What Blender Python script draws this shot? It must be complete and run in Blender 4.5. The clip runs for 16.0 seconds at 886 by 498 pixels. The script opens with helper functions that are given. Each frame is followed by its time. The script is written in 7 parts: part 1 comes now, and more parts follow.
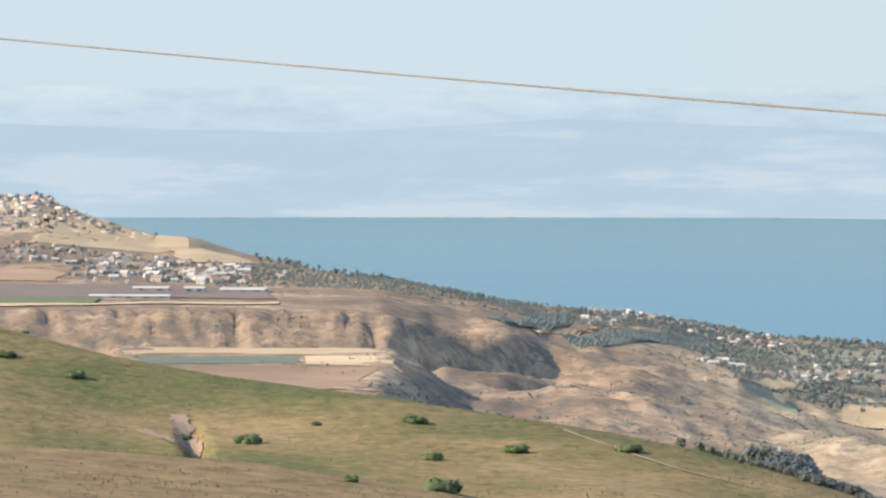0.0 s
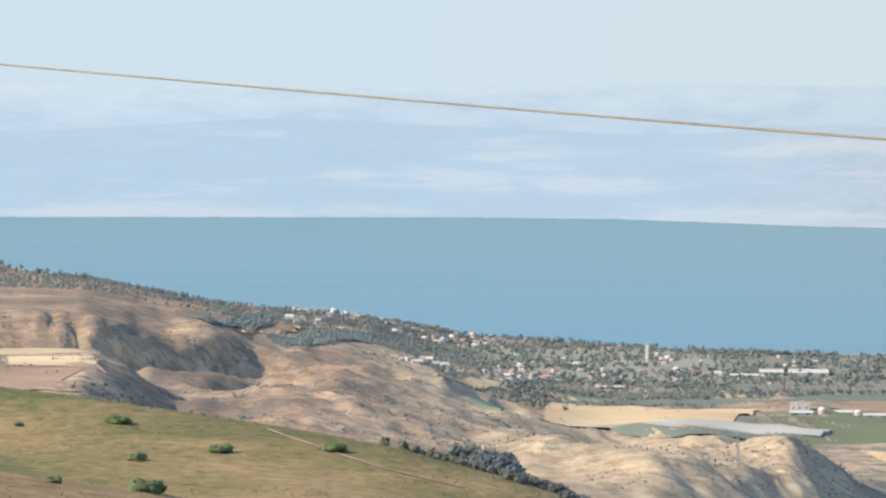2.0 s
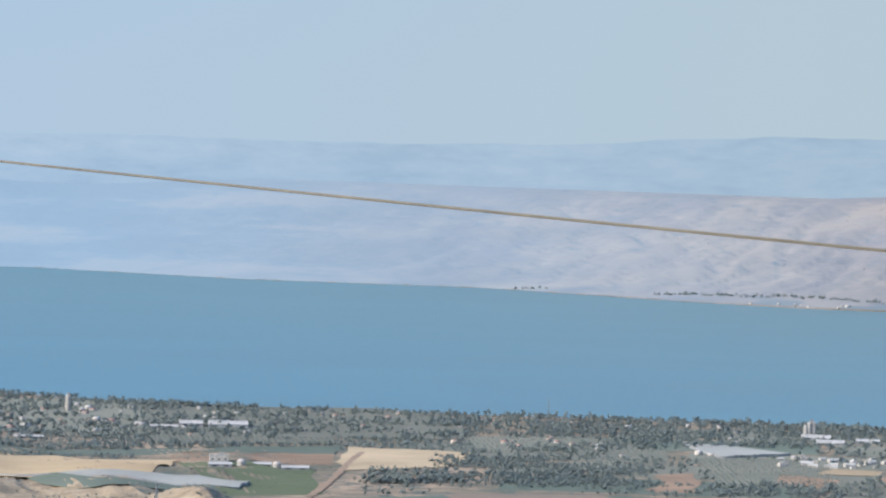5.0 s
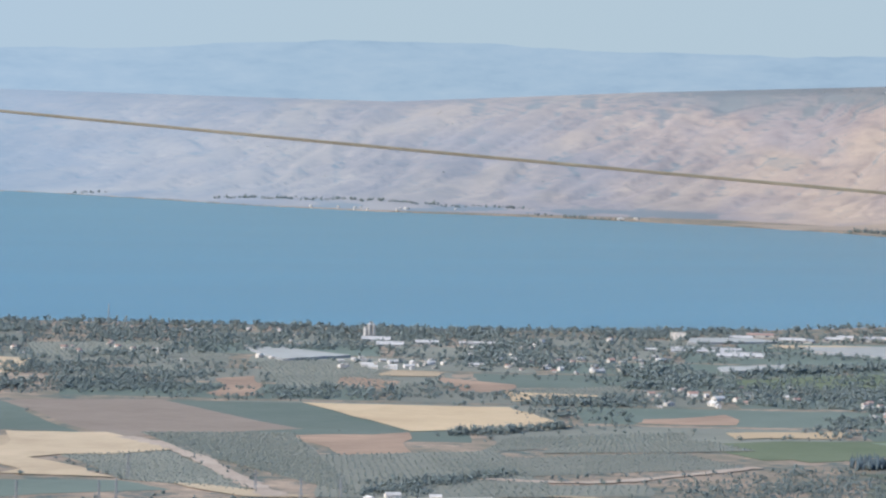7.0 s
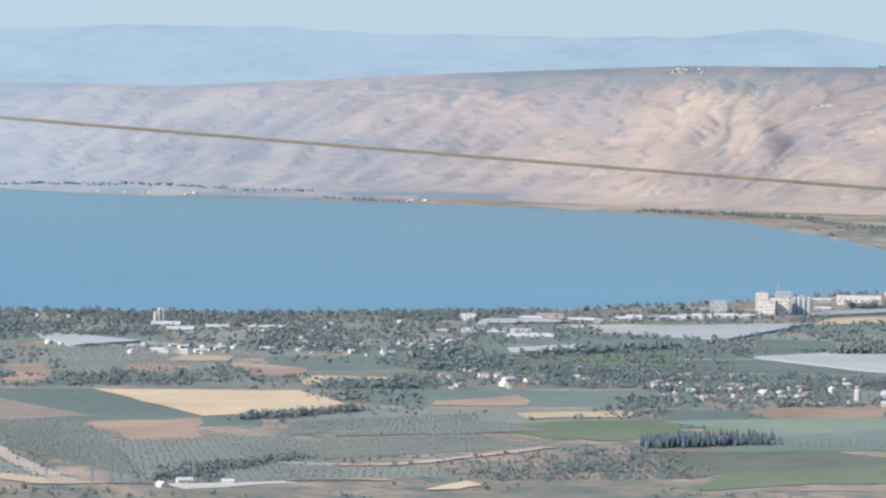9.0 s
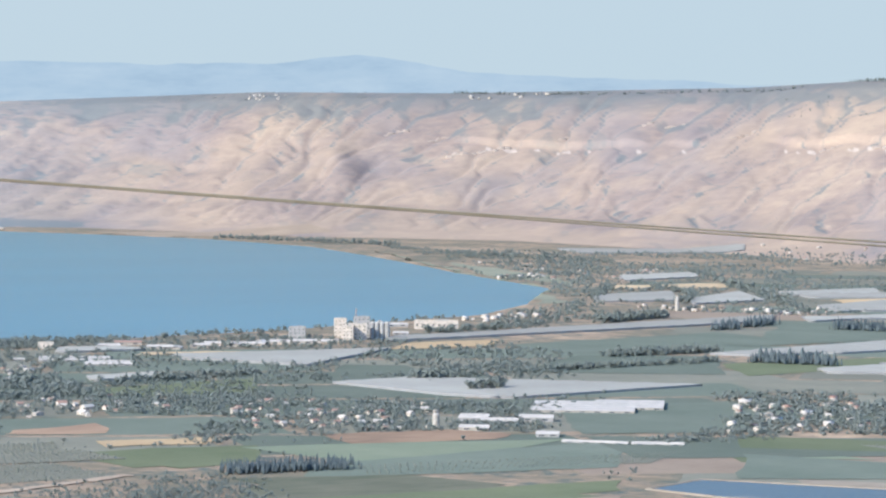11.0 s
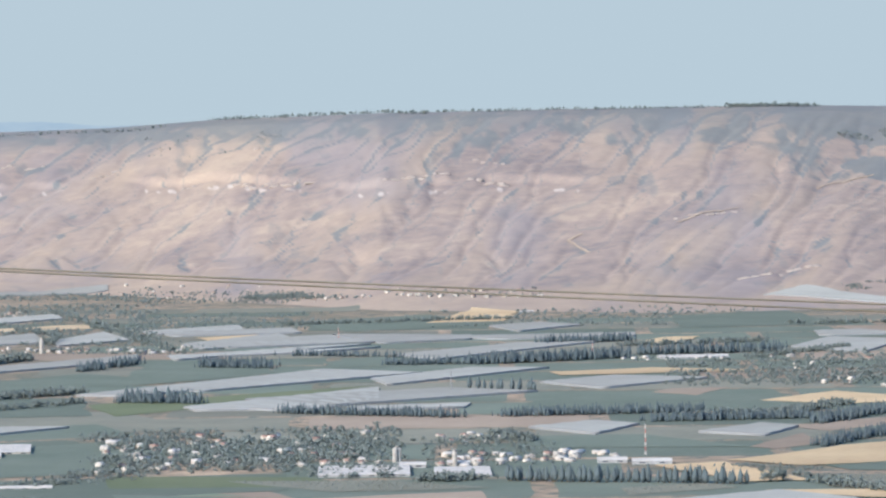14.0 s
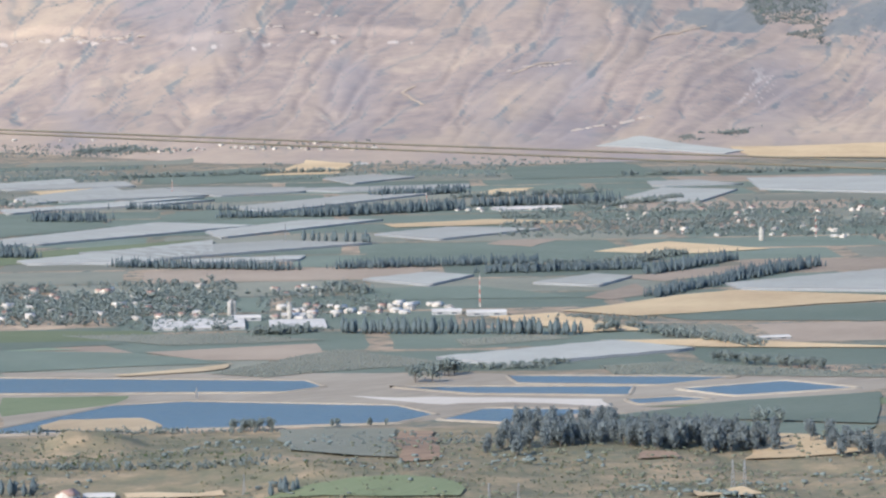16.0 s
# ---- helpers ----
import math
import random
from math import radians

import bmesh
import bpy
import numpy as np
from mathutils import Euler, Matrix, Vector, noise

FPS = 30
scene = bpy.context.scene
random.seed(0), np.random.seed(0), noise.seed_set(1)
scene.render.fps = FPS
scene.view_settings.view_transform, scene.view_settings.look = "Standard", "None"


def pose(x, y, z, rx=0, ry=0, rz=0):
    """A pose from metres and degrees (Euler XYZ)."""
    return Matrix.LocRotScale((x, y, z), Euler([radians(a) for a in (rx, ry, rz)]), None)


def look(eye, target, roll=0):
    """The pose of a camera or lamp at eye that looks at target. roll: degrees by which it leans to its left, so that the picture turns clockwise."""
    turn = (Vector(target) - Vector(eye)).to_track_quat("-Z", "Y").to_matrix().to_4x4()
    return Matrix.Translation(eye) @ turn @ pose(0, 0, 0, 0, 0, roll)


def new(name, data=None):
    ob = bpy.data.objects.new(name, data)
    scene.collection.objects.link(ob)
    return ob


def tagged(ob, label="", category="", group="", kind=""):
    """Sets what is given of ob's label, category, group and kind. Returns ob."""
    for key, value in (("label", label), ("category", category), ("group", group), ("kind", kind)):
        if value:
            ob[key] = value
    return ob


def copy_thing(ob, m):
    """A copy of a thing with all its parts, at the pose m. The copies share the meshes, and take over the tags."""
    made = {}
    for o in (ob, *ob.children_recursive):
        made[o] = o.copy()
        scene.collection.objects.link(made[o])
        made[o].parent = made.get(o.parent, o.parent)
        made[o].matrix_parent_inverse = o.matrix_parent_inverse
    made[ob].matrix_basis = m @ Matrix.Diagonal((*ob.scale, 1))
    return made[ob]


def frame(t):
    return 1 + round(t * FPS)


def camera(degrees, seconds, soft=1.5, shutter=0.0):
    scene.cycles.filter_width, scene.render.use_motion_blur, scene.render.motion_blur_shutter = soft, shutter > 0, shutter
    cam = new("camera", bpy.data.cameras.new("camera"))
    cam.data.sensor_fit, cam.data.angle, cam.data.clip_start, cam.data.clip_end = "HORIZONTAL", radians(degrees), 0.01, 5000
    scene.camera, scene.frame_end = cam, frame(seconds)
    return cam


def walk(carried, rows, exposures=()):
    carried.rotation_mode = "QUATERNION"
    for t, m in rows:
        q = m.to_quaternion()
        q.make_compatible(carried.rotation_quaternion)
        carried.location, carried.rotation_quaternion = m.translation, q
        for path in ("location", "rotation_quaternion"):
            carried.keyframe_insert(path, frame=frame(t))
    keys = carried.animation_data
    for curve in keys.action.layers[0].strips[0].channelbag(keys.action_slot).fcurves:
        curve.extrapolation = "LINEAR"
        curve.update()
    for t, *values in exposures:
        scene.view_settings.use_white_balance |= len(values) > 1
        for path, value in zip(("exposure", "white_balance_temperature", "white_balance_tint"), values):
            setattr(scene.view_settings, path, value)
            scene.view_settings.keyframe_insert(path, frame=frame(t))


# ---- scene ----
# ---- camera and its turn: t, degrees turned to the right, pitch, lean to the right ----
cam = camera(14.0, 16.0, 2.3)
EYE = 105.0
ROWS = [
    (0.0, -0.000, -1.850, 0.000),
    (0.5, 1.040, -1.897, -0.000),
    (1.0, 2.252, -1.910, -0.009),
    (1.5, 3.473, -1.896, -0.068),
    (2.0, 4.696, -1.853, -0.110),
    (2.5, 5.910, -1.802, -0.229),
    (3.0, 7.196, -1.773, -0.253),
    (5.5, 15.724, -0.837, -1.570),
    (6.0, 17.711, -1.554, -1.612),
    (6.5, 19.644, -2.055, -1.426),
    (7.0, 20.853, -2.303, -1.249),
    (7.5, 21.410, -2.453, -1.012),
    (8.0, 21.684, -2.553, -0.817),
    (8.5, 22.516, -2.579, -0.740),
    (9.0, 24.202, -2.521, -0.723),
    (9.5, 26.687, -2.391, -0.719),
    (10.0, 29.131, -2.246, -0.702),
    (12.5, 32.932, -1.656, 0.001),
    (13.0, 35.454, -1.309, 0.214),
    (13.5, 38.246, -0.907, 0.321),
    (14.0, 40.993, -1.407, 0.673),
    (14.5, 42.720, -2.623, 0.793),
    (15.0, 43.244, -3.259, 0.796),
    (15.5, 43.232, -3.522, 0.817),
    (16.0, 43.598, -3.783, 0.823),
]
walk(cam, [(t, pose(0, 0, EYE, 0, 0, -yaw) @ pose(0, 0, 0, 90 + pitch, 0, 0) @ pose(0, 0, 0, 0, 0, -lean)) for t, yaw, pitch, lean in ROWS],
     [(0.0, 0.95, 5600, 10), (2.0, 0.95, 5500, 10), (3.0, 0.76, 5350, 10), (5.5, 0.54, 4880, 10), (7.0, 0.54, 4850, 10), (9.0, 0.72, 4880, 10), (12.5, 0.77, 4980, 10), (13.5, 0.78, 5000, 10), (14.0, 0.6, 4930, 10), (16.0, 0.6, 4930, 10)])

# ---- world and sun ----
SUN_TURN, SUN_UP = 262.0, 30.0  # degrees clockwise from +y, degrees above the horizon
world = bpy.data.worlds.new("world")
scene.world = world
world.use_nodes = True
wn, wl = world.node_tree.nodes, world.node_tree.links
sky = wn.new("ShaderNodeTexSky")
sky.sky_type, sky.sun_disc = "NISHITA", False
sky.sun_elevation, sky.sun_rotation = radians(SUN_UP), radians(SUN_TURN)
sky.air_density, sky.dust_density, sky.ozone_density = 1.0, 0.4, 1.5
wl.new(sky.outputs[0], wn["Background"].inputs[0])
wn["Background"].inputs[1].default_value = 0.15
sun = new("sun", bpy.data.lights.new("sun", "SUN"))
sun.data.energy, sun.data.angle, sun.data.color = 4.3, radians(1.0), (1.0, 0.83, 0.6)
sun_to = Vector((math.sin(radians(SUN_TURN)) * math.cos(radians(SUN_UP)), math.cos(radians(SUN_TURN)) * math.cos(radians(SUN_UP)), math.sin(radians(SUN_UP))))
sun.matrix_world = look(sun_to * 50 + Vector((0, 0, 200)), (0, 0, 200))


# ---- materials ----
def material(name, rough=0.9, spec=0.2):
    m = bpy.data.materials.new(name)
    m.use_nodes = True
    b = m.node_tree.nodes["Principled BSDF"]
    b.inputs["Roughness"].default_value = rough
    b.inputs["Specular IOR Level"].default_value = spec
    return m, m.node_tree.nodes, m.node_tree.links, b


def ramp(nodes, stops):
    r = nodes.new("ShaderNodeValToRGB")
    while len(r.color_ramp.elements) < len(stops):
        r.color_ramp.elements.new(0.5)
    for e, (at, c) in zip(r.color_ramp.elements, stops):
        e.position, e.color = at, (*c, 1)
    return r


def noisy(nodes, links, scale, detail=4.0, rough=0.55, stretch=(1, 1, 1), source="Object", turn=0.0):
    tc = nodes.new("ShaderNodeTexCoord")
    mp = nodes.new("ShaderNodeMapping")
    mp.inputs["Scale"].default_value = stretch
    mp.inputs["Rotation"].default_value = (0, 0, turn)
    links.new(tc.outputs[source], mp.inputs[0])
    n = nodes.new("ShaderNodeTexNoise")
    n.inputs["Scale"].default_value, n.inputs["Detail"].default_value, n.inputs["Roughness"].default_value = scale, detail, rough
    links.new(mp.outputs[0], n.inputs["Vector"])
    return n.outputs["Fac"]


def mixed(nodes, links, fac, a, b, blend="MIX"):
    m = nodes.new("ShaderNodeMix")
    m.data_type, m.blend_type = "RGBA", blend
    for sock, v in ((m.inputs[0], fac), (m.inputs[6], a), (m.inputs[7], b)):
        if isinstance(v, tuple):
            sock.default_value = (*v, 1)
        elif isinstance(v, (int, float)):
            sock.default_value = v
        else:
            links.new(v, sock)
    return m.outputs[2]


def earth(name, stops, broad, fine, stretch=(1, 1, 1), turn=0.0, spots=None, spot_scale=1.0, spot_at=0.6, bump=0.3, bump_dist=0.5):
    """Ground with broad and fine mottling, and sparse spots of scrub."""
    m, nodes, links, b = material(name, 0.95, 0.1)
    f1 = noisy(nodes, links, broad, 5.0, 0.6, stretch, turn=turn)
    f2 = noisy(nodes, links, fine, 6.0, 0.7, stretch, turn=turn)
    mean = nodes.new("ShaderNodeMath")
    mean.operation = "MULTIPLY_ADD"
    mean.inputs[1].default_value = 0.45
    links.new(f2, mean.inputs[0])
    half = nodes.new("ShaderNodeMath")
    half.operation = "MULTIPLY"
    half.inputs[1].default_value = 0.55
    links.new(f1, half.inputs[0])
    links.new(half.outputs[0], mean.inputs[2])
    r = ramp(nodes, stops)
    links.new(mean.outputs[0], r.inputs[0])
    col = r.outputs[0]
    if spots:
        f3 = noisy(nodes, links, spot_scale, 9.0, 0.78)
        rs = ramp(nodes, [(spot_at, (0, 0, 0)), (min(1.0, spot_at + 0.1), (1, 1, 1))])
        links.new(f3, rs.inputs[0])
        col = mixed(nodes, links, rs.outputs[0], col, spots)
    links.new(col, b.inputs["Base Color"])
    bp = nodes.new("ShaderNodeBump")
    bp.inputs["Strength"].default_value, bp.inputs["Distance"].default_value = bump, bump_dist
    links.new(f2, bp.inputs["Height"])
    links.new(bp.outputs[0], b.inputs["Normal"])
    return m


GRASS = earth("hill grass", [(0.36, (0.095, 0.108, 0.034)), (0.44, (0.145, 0.13, 0.042)), (0.51, (0.225, 0.16, 0.06)), (0.6, (0.33, 0.22, 0.095))], 0.03, 0.6, (1, 1, 2),
              spots=(0.09, 0.1, 0.035), spot_scale=0.35, spot_at=0.66, bump=0.6, bump_dist=0.6)


def ochre(m):
    """Orange-brown dry grass on the nearest spur, and fine level cattle tracks over the whole slope."""
    nodes, links = m.node_tree.nodes, m.node_tree.links
    b = nodes["Principled BSDF"]
    col = b.inputs["Base Color"].links[0].from_socket
    at = nodes.new("ShaderNodeAttribute")
    at.attribute_name = "ochre"
    grain = noisy(nodes, links, 0.3, 6.0, 0.7)
    r = ramp(nodes, [(0.35, (0.18, 0.115, 0.05)), (0.5, (0.26, 0.165, 0.073)), (0.65, (0.34, 0.225, 0.1))])
    links.new(grain, r.inputs[0])
    col = mixed(nodes, links, at.outputs["Fac"], col, r.outputs[0])
    paths = noisy(nodes, links, 1.3, 6.0, 0.75, (0.3, 0.3, 2.2))
    rp = ramp(nodes, [(0.34, (0.55, 0.58, 0.56)), (0.45, (0.95, 0.95, 0.95)), (0.6, (1.0, 1.0, 1.0)), (0.68, (1.35, 1.28, 1.15))])
    links.new(paths, rp.inputs[0])
    links.new(mixed(nodes, links, 1.0, col, rp.outputs[0], "MULTIPLY"), b.inputs["Base Color"])


ochre(GRASS)
BADLAND = earth("dry hills", [(0.37, (0.165, 0.12, 0.08)), (0.46, (0.26, 0.175, 0.105)), (0.54, (0.37, 0.245, 0.14)), (0.63, (0.54, 0.38, 0.215))], 0.02, 0.14,
                spots=(0.165, 0.14, 0.098), spot_scale=0.09, spot_at=0.5, bump=0.7, bump_dist=2.0)


def bleached(m):
    """Bleached straw grass taking over the dry hills towards the plain."""
    nodes, links = m.node_tree.nodes, m.node_tree.links
    b = nodes["Principled BSDF"]
    col = b.inputs["Base Color"].links[0].from_socket
    tc = nodes.new("ShaderNodeTexCoord")
    sep = nodes.new("ShaderNodeSeparateXYZ")
    links.new(tc.outputs["Object"], sep.inputs[0])
    east = nodes.new("ShaderNodeMapRange")
    east.inputs[1].default_value, east.inputs[2].default_value, east.inputs[3].default_value, east.inputs[4].default_value = 5, 120, -0.35, 0.28
    links.new(sep.outputs["X"], east.inputs[0])
    f = noisy(nodes, links, 0.045, 10.0, 0.75, (1, 1.3, 1), turn=0.5)
    both = nodes.new("ShaderNodeMath")
    both.operation = "ADD"
    links.new(east.outputs[0], both.inputs[0])
    links.new(f, both.inputs[1])
    r = ramp(nodes, [(0.5, (0, 0, 0)), (0.64, (0.72, 0.72, 0.72))])
    links.new(both.outputs[0], r.inputs[0])
    grain = noisy(nodes, links, 0.15, 6.0, 0.7)
    rs = ramp(nodes, [(0.36, (0.28, 0.205, 0.115)), (0.5, (0.45, 0.33, 0.185)), (0.64, (0.6, 0.45, 0.265))])
    links.new(grain, rs.inputs[0])
    links.new(mixed(nodes, links, r.outputs[0], col, rs.outputs[0]), b.inputs["Base Color"])


bleached(BADLAND)
SCRUB = earth("olive scrubland", [(0.34, (0.115, 0.112, 0.062)), (0.45, (0.175, 0.152, 0.085)), (0.54, (0.265, 0.2, 0.11)), (0.64, (0.43, 0.3, 0.165))], 0.016, 0.11,
              spots=(0.12, 0.13, 0.09), spot_scale=0.16, spot_at=0.57, bump=0.6, bump_dist=1.5)
PLAIN = earth("plain soil", [(0.34, (0.16, 0.145, 0.09)), (0.46, (0.235, 0.185, 0.112)), (0.54, (0.34, 0.24, 0.145)), (0.64, (0.5, 0.35, 0.205))], 0.01, 0.08,
              spots=(0.12, 0.135, 0.1), spot_scale=0.07, spot_at=0.5)
SCARP = earth("escarpment", [(0.36, (0.225, 0.18, 0.15)), (0.44, (0.285, 0.216, 0.168)), (0.53, (0.345, 0.255, 0.187)), (0.62, (0.425, 0.315, 0.214))], 0.007, 0.06, (1, 1, 1.8), spots=(0.19, 0.19, 0.175), spot_scale=0.05, spot_at=0.59, bump=0.3, bump_dist=3.0)


def strata(m):
    """Soil bands down the ribs and grey-green scrub on the upper edge, from the mesh's own values."""
    nodes, links = m.node_tree.nodes, m.node_tree.links
    b = nodes["Principled BSDF"]
    col = b.inputs["Base Color"].links[0].from_socket
    for name, tint, lo, hi in (("soil", (0.47, 0.34, 0.21), 0.44, 0.7), ("clay", (0.29, 0.235, 0.2), 0.48, 0.75), ("scrub", (0.15, 0.165, 0.15), 0.3, 0.75), ("rock", (0.6, 0.48, 0.36), 0.2, 0.7)):
        at = nodes.new("ShaderNodeAttribute")
        at.attribute_name = name
        mr = nodes.new("ShaderNodeMapRange")
        mr.inputs[1].default_value, mr.inputs[2].default_value, mr.inputs[4].default_value = lo, hi, 0.45 if name == "soil" else 0.7
        links.new(at.outputs["Fac"], mr.inputs[0])
        col = mixed(nodes, links, mr.outputs[0], col, tint)
    links.new(col, b.inputs["Base Color"])


strata(SCARP)


def water(name, deep, rough=0.12, spec=0.5):
    m, nodes, links, b = material(name, rough, spec)
    f = noisy(nodes, links, 0.002, 3.0, 0.5, (1, 4, 1), turn=0.4)
    r = ramp(nodes, [(0.35, tuple(c * 0.86 for c in deep)), (0.65, deep)])
    links.new(f, r.inputs[0])
    links.new(r.outputs[0], b.inputs["Base Color"])
    f2 = noisy(nodes, links, 0.35, 4.0, 0.6)
    bp = nodes.new("ShaderNodeBump")
    bp.inputs["Strength"].default_value, bp.inputs["Distance"].default_value = 0.5, 0.6
    links.new(f2, bp.inputs["Height"])
    links.new(bp.outputs[0], b.inputs["Normal"])
    return m


LAKE = water("lake water", (0.056, 0.168, 0.193), 0.28)
POND = water("pond water", (0.055, 0.085, 0.088), 0.3, 0.24)

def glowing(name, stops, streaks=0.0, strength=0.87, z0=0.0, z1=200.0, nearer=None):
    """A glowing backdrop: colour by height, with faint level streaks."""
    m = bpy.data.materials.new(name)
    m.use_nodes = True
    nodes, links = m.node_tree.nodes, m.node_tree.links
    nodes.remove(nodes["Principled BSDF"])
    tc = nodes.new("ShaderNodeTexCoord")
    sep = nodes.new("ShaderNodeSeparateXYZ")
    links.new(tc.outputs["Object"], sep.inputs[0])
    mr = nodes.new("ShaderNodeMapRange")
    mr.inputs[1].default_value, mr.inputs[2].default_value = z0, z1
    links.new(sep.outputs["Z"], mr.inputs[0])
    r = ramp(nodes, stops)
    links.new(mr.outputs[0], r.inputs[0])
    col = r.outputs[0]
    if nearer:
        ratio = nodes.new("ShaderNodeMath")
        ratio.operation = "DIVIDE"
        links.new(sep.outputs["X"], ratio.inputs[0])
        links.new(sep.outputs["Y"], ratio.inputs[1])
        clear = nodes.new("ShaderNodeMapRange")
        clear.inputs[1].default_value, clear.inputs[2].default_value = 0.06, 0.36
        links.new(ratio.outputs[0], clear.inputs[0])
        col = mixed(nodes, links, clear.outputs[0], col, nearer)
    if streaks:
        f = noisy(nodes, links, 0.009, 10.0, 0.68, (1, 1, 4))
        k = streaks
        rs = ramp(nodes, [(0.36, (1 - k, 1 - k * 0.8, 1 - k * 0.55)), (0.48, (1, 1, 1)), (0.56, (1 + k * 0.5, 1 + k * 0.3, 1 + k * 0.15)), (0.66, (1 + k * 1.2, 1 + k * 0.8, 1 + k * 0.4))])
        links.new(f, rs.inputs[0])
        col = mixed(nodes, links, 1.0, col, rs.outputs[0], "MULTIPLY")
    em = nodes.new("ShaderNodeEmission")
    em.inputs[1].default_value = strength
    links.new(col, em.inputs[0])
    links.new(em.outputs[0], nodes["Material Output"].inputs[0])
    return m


SKY_LOW = glowing("low hazy sky", [(0.0, (0.42, 0.445, 0.42)), (0.5, (0.42, 0.445, 0.42)), (1.0, (0.4, 0.44, 0.435))], 0, 0.87, 105, 420, (0.445, 0.447, 0.375))
# The hills' haze is put into these glowing colours, paling upward to the sky's.
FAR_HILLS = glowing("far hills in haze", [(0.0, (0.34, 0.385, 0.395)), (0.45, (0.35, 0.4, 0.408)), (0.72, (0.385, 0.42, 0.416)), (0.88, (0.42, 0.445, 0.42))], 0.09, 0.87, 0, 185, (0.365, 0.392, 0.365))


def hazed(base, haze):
    """The far shore's slopes: the escarpment's own surface, overlaid northward with painted, glowing haze."""
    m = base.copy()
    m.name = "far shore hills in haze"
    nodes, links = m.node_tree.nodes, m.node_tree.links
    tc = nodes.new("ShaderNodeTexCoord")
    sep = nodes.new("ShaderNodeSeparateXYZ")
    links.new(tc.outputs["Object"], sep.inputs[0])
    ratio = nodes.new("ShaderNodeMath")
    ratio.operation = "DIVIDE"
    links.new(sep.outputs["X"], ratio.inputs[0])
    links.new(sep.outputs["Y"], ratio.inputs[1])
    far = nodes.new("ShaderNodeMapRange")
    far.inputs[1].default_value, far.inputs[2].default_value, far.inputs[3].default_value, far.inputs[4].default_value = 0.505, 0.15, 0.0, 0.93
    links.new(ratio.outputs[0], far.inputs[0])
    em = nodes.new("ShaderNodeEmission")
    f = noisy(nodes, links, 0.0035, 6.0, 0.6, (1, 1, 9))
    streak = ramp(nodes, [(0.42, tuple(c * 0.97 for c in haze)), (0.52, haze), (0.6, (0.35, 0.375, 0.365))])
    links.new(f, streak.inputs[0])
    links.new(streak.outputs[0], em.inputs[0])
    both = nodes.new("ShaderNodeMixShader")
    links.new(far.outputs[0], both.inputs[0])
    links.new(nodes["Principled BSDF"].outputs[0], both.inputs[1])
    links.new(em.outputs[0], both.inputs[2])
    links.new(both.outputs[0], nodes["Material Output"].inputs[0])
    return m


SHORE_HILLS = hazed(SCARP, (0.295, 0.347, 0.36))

# ---- the lie of the land, in degrees of bearing and metres from the viewpoint ----
def curve(x, pts):
    return np.interp(x, [p[0] for p in pts], [p[1] for p in pts])


def step(x, a, b):
    u = np.clip((x - a) / (b - a), 0, 1)
    return u * u * (3 - 2 * u)


HASH = np.random.RandomState(5).rand(256, 256)


def lattice(x, y):
    """Smooth value noise, 0 to 1."""
    xi, yi = np.floor(x).astype(int), np.floor(y).astype(int)
    u, v = x - xi, y - yi
    u, v = u * u * (3 - 2 * u), v * v * (3 - 2 * v)
    a, b = HASH[xi % 256, yi % 256], HASH[(xi + 1) % 256, yi % 256]
    c, d = HASH[xi % 256, (yi + 1) % 256], HASH[(xi + 1) % 256, (yi + 1) % 256]
    return (a * (1 - u) + b * u) * (1 - v) + (c * (1 - u) + d * u) * v


def fbm(x, y, octaves=5, ridged=False):
    total, amp = 0, 0.5
    for k in range(octaves):
        n = lattice(x * 2 ** k + 17.3 * k, y * 2 ** k + 9.1 * k)
        total, amp = total + amp * (1 - np.abs(2 * n - 1) if ridged else n), amp * 0.5
    return total


NEAR_SHORE = [(-12, 3600), (-4, 3100), (-2, 2700), (1, 2180), (4.6, 1890), (7, 1790), (9, 1735), (12, 1700), (17, 1688), (22, 1682), (25.7, 1722), (28.4, 1800), (30.2, 1890), (31.5, 1955), (32.2, 2070), (32.6, 2277)]
FAR_SHORE = [(-12, 4466), (5, 4445), (7.5, 4365), (10.7, 4050), (14.3, 3940), (17.8, 3595), (19.7, 3475), (21.5, 3428), (23.2, 3370), (25.1, 3280), (27, 3170), (28.8, 2985), (31.1, 2497), (32, 2360), (32.6, 2277)]
SCARP_FOOT = [(-12, 4470), (5, 4450), (7.5, 4370), (10.7, 4055), (14.3, 3945), (17.8, 3605), (19.7, 3500), (22.7, 3460), (25.2, 3440), (28.5, 3230), (32, 3160), (35.7, 2880), (40, 2520), (44.7, 2430), (49, 2500), (56, 2520)]
RIDGE_AWAY = [(-12, 4780), (9, 4720), (14, 4600), (18, 4350), (23, 4150), (28, 3950), (32, 3880), (36, 3780), (40, 3480), (45, 3400), (50, 3460), (56, 3500)]
RIDGE_UP = [(-12, 0.35), (-6, 0.1), (-2, 0.0), (2, 0.22), (5, 0.1), (8, -0.05), (11, 0.12), (17, 0.05), (20, 0.02), (24, 0.25), (28, 0.43), (31, 0.44), (35.7, 0.57), (37.5, 0.69), (40, 0.76), (43, 0.79), (46.5, 0.81), (49.7, 0.74), (56, 0.7)]
CREST_UP = [(-12, -2.3), (-7, -3.09), (-5.2, -3.58), (-3.45, -3.91), (-0.76, -4.28), (1.94, -4.72), (3.74, -5.06), (5.5, -5.52), (6.5, -5.85), (8, -6.7), (10, -8.0), (14, -9.5)]
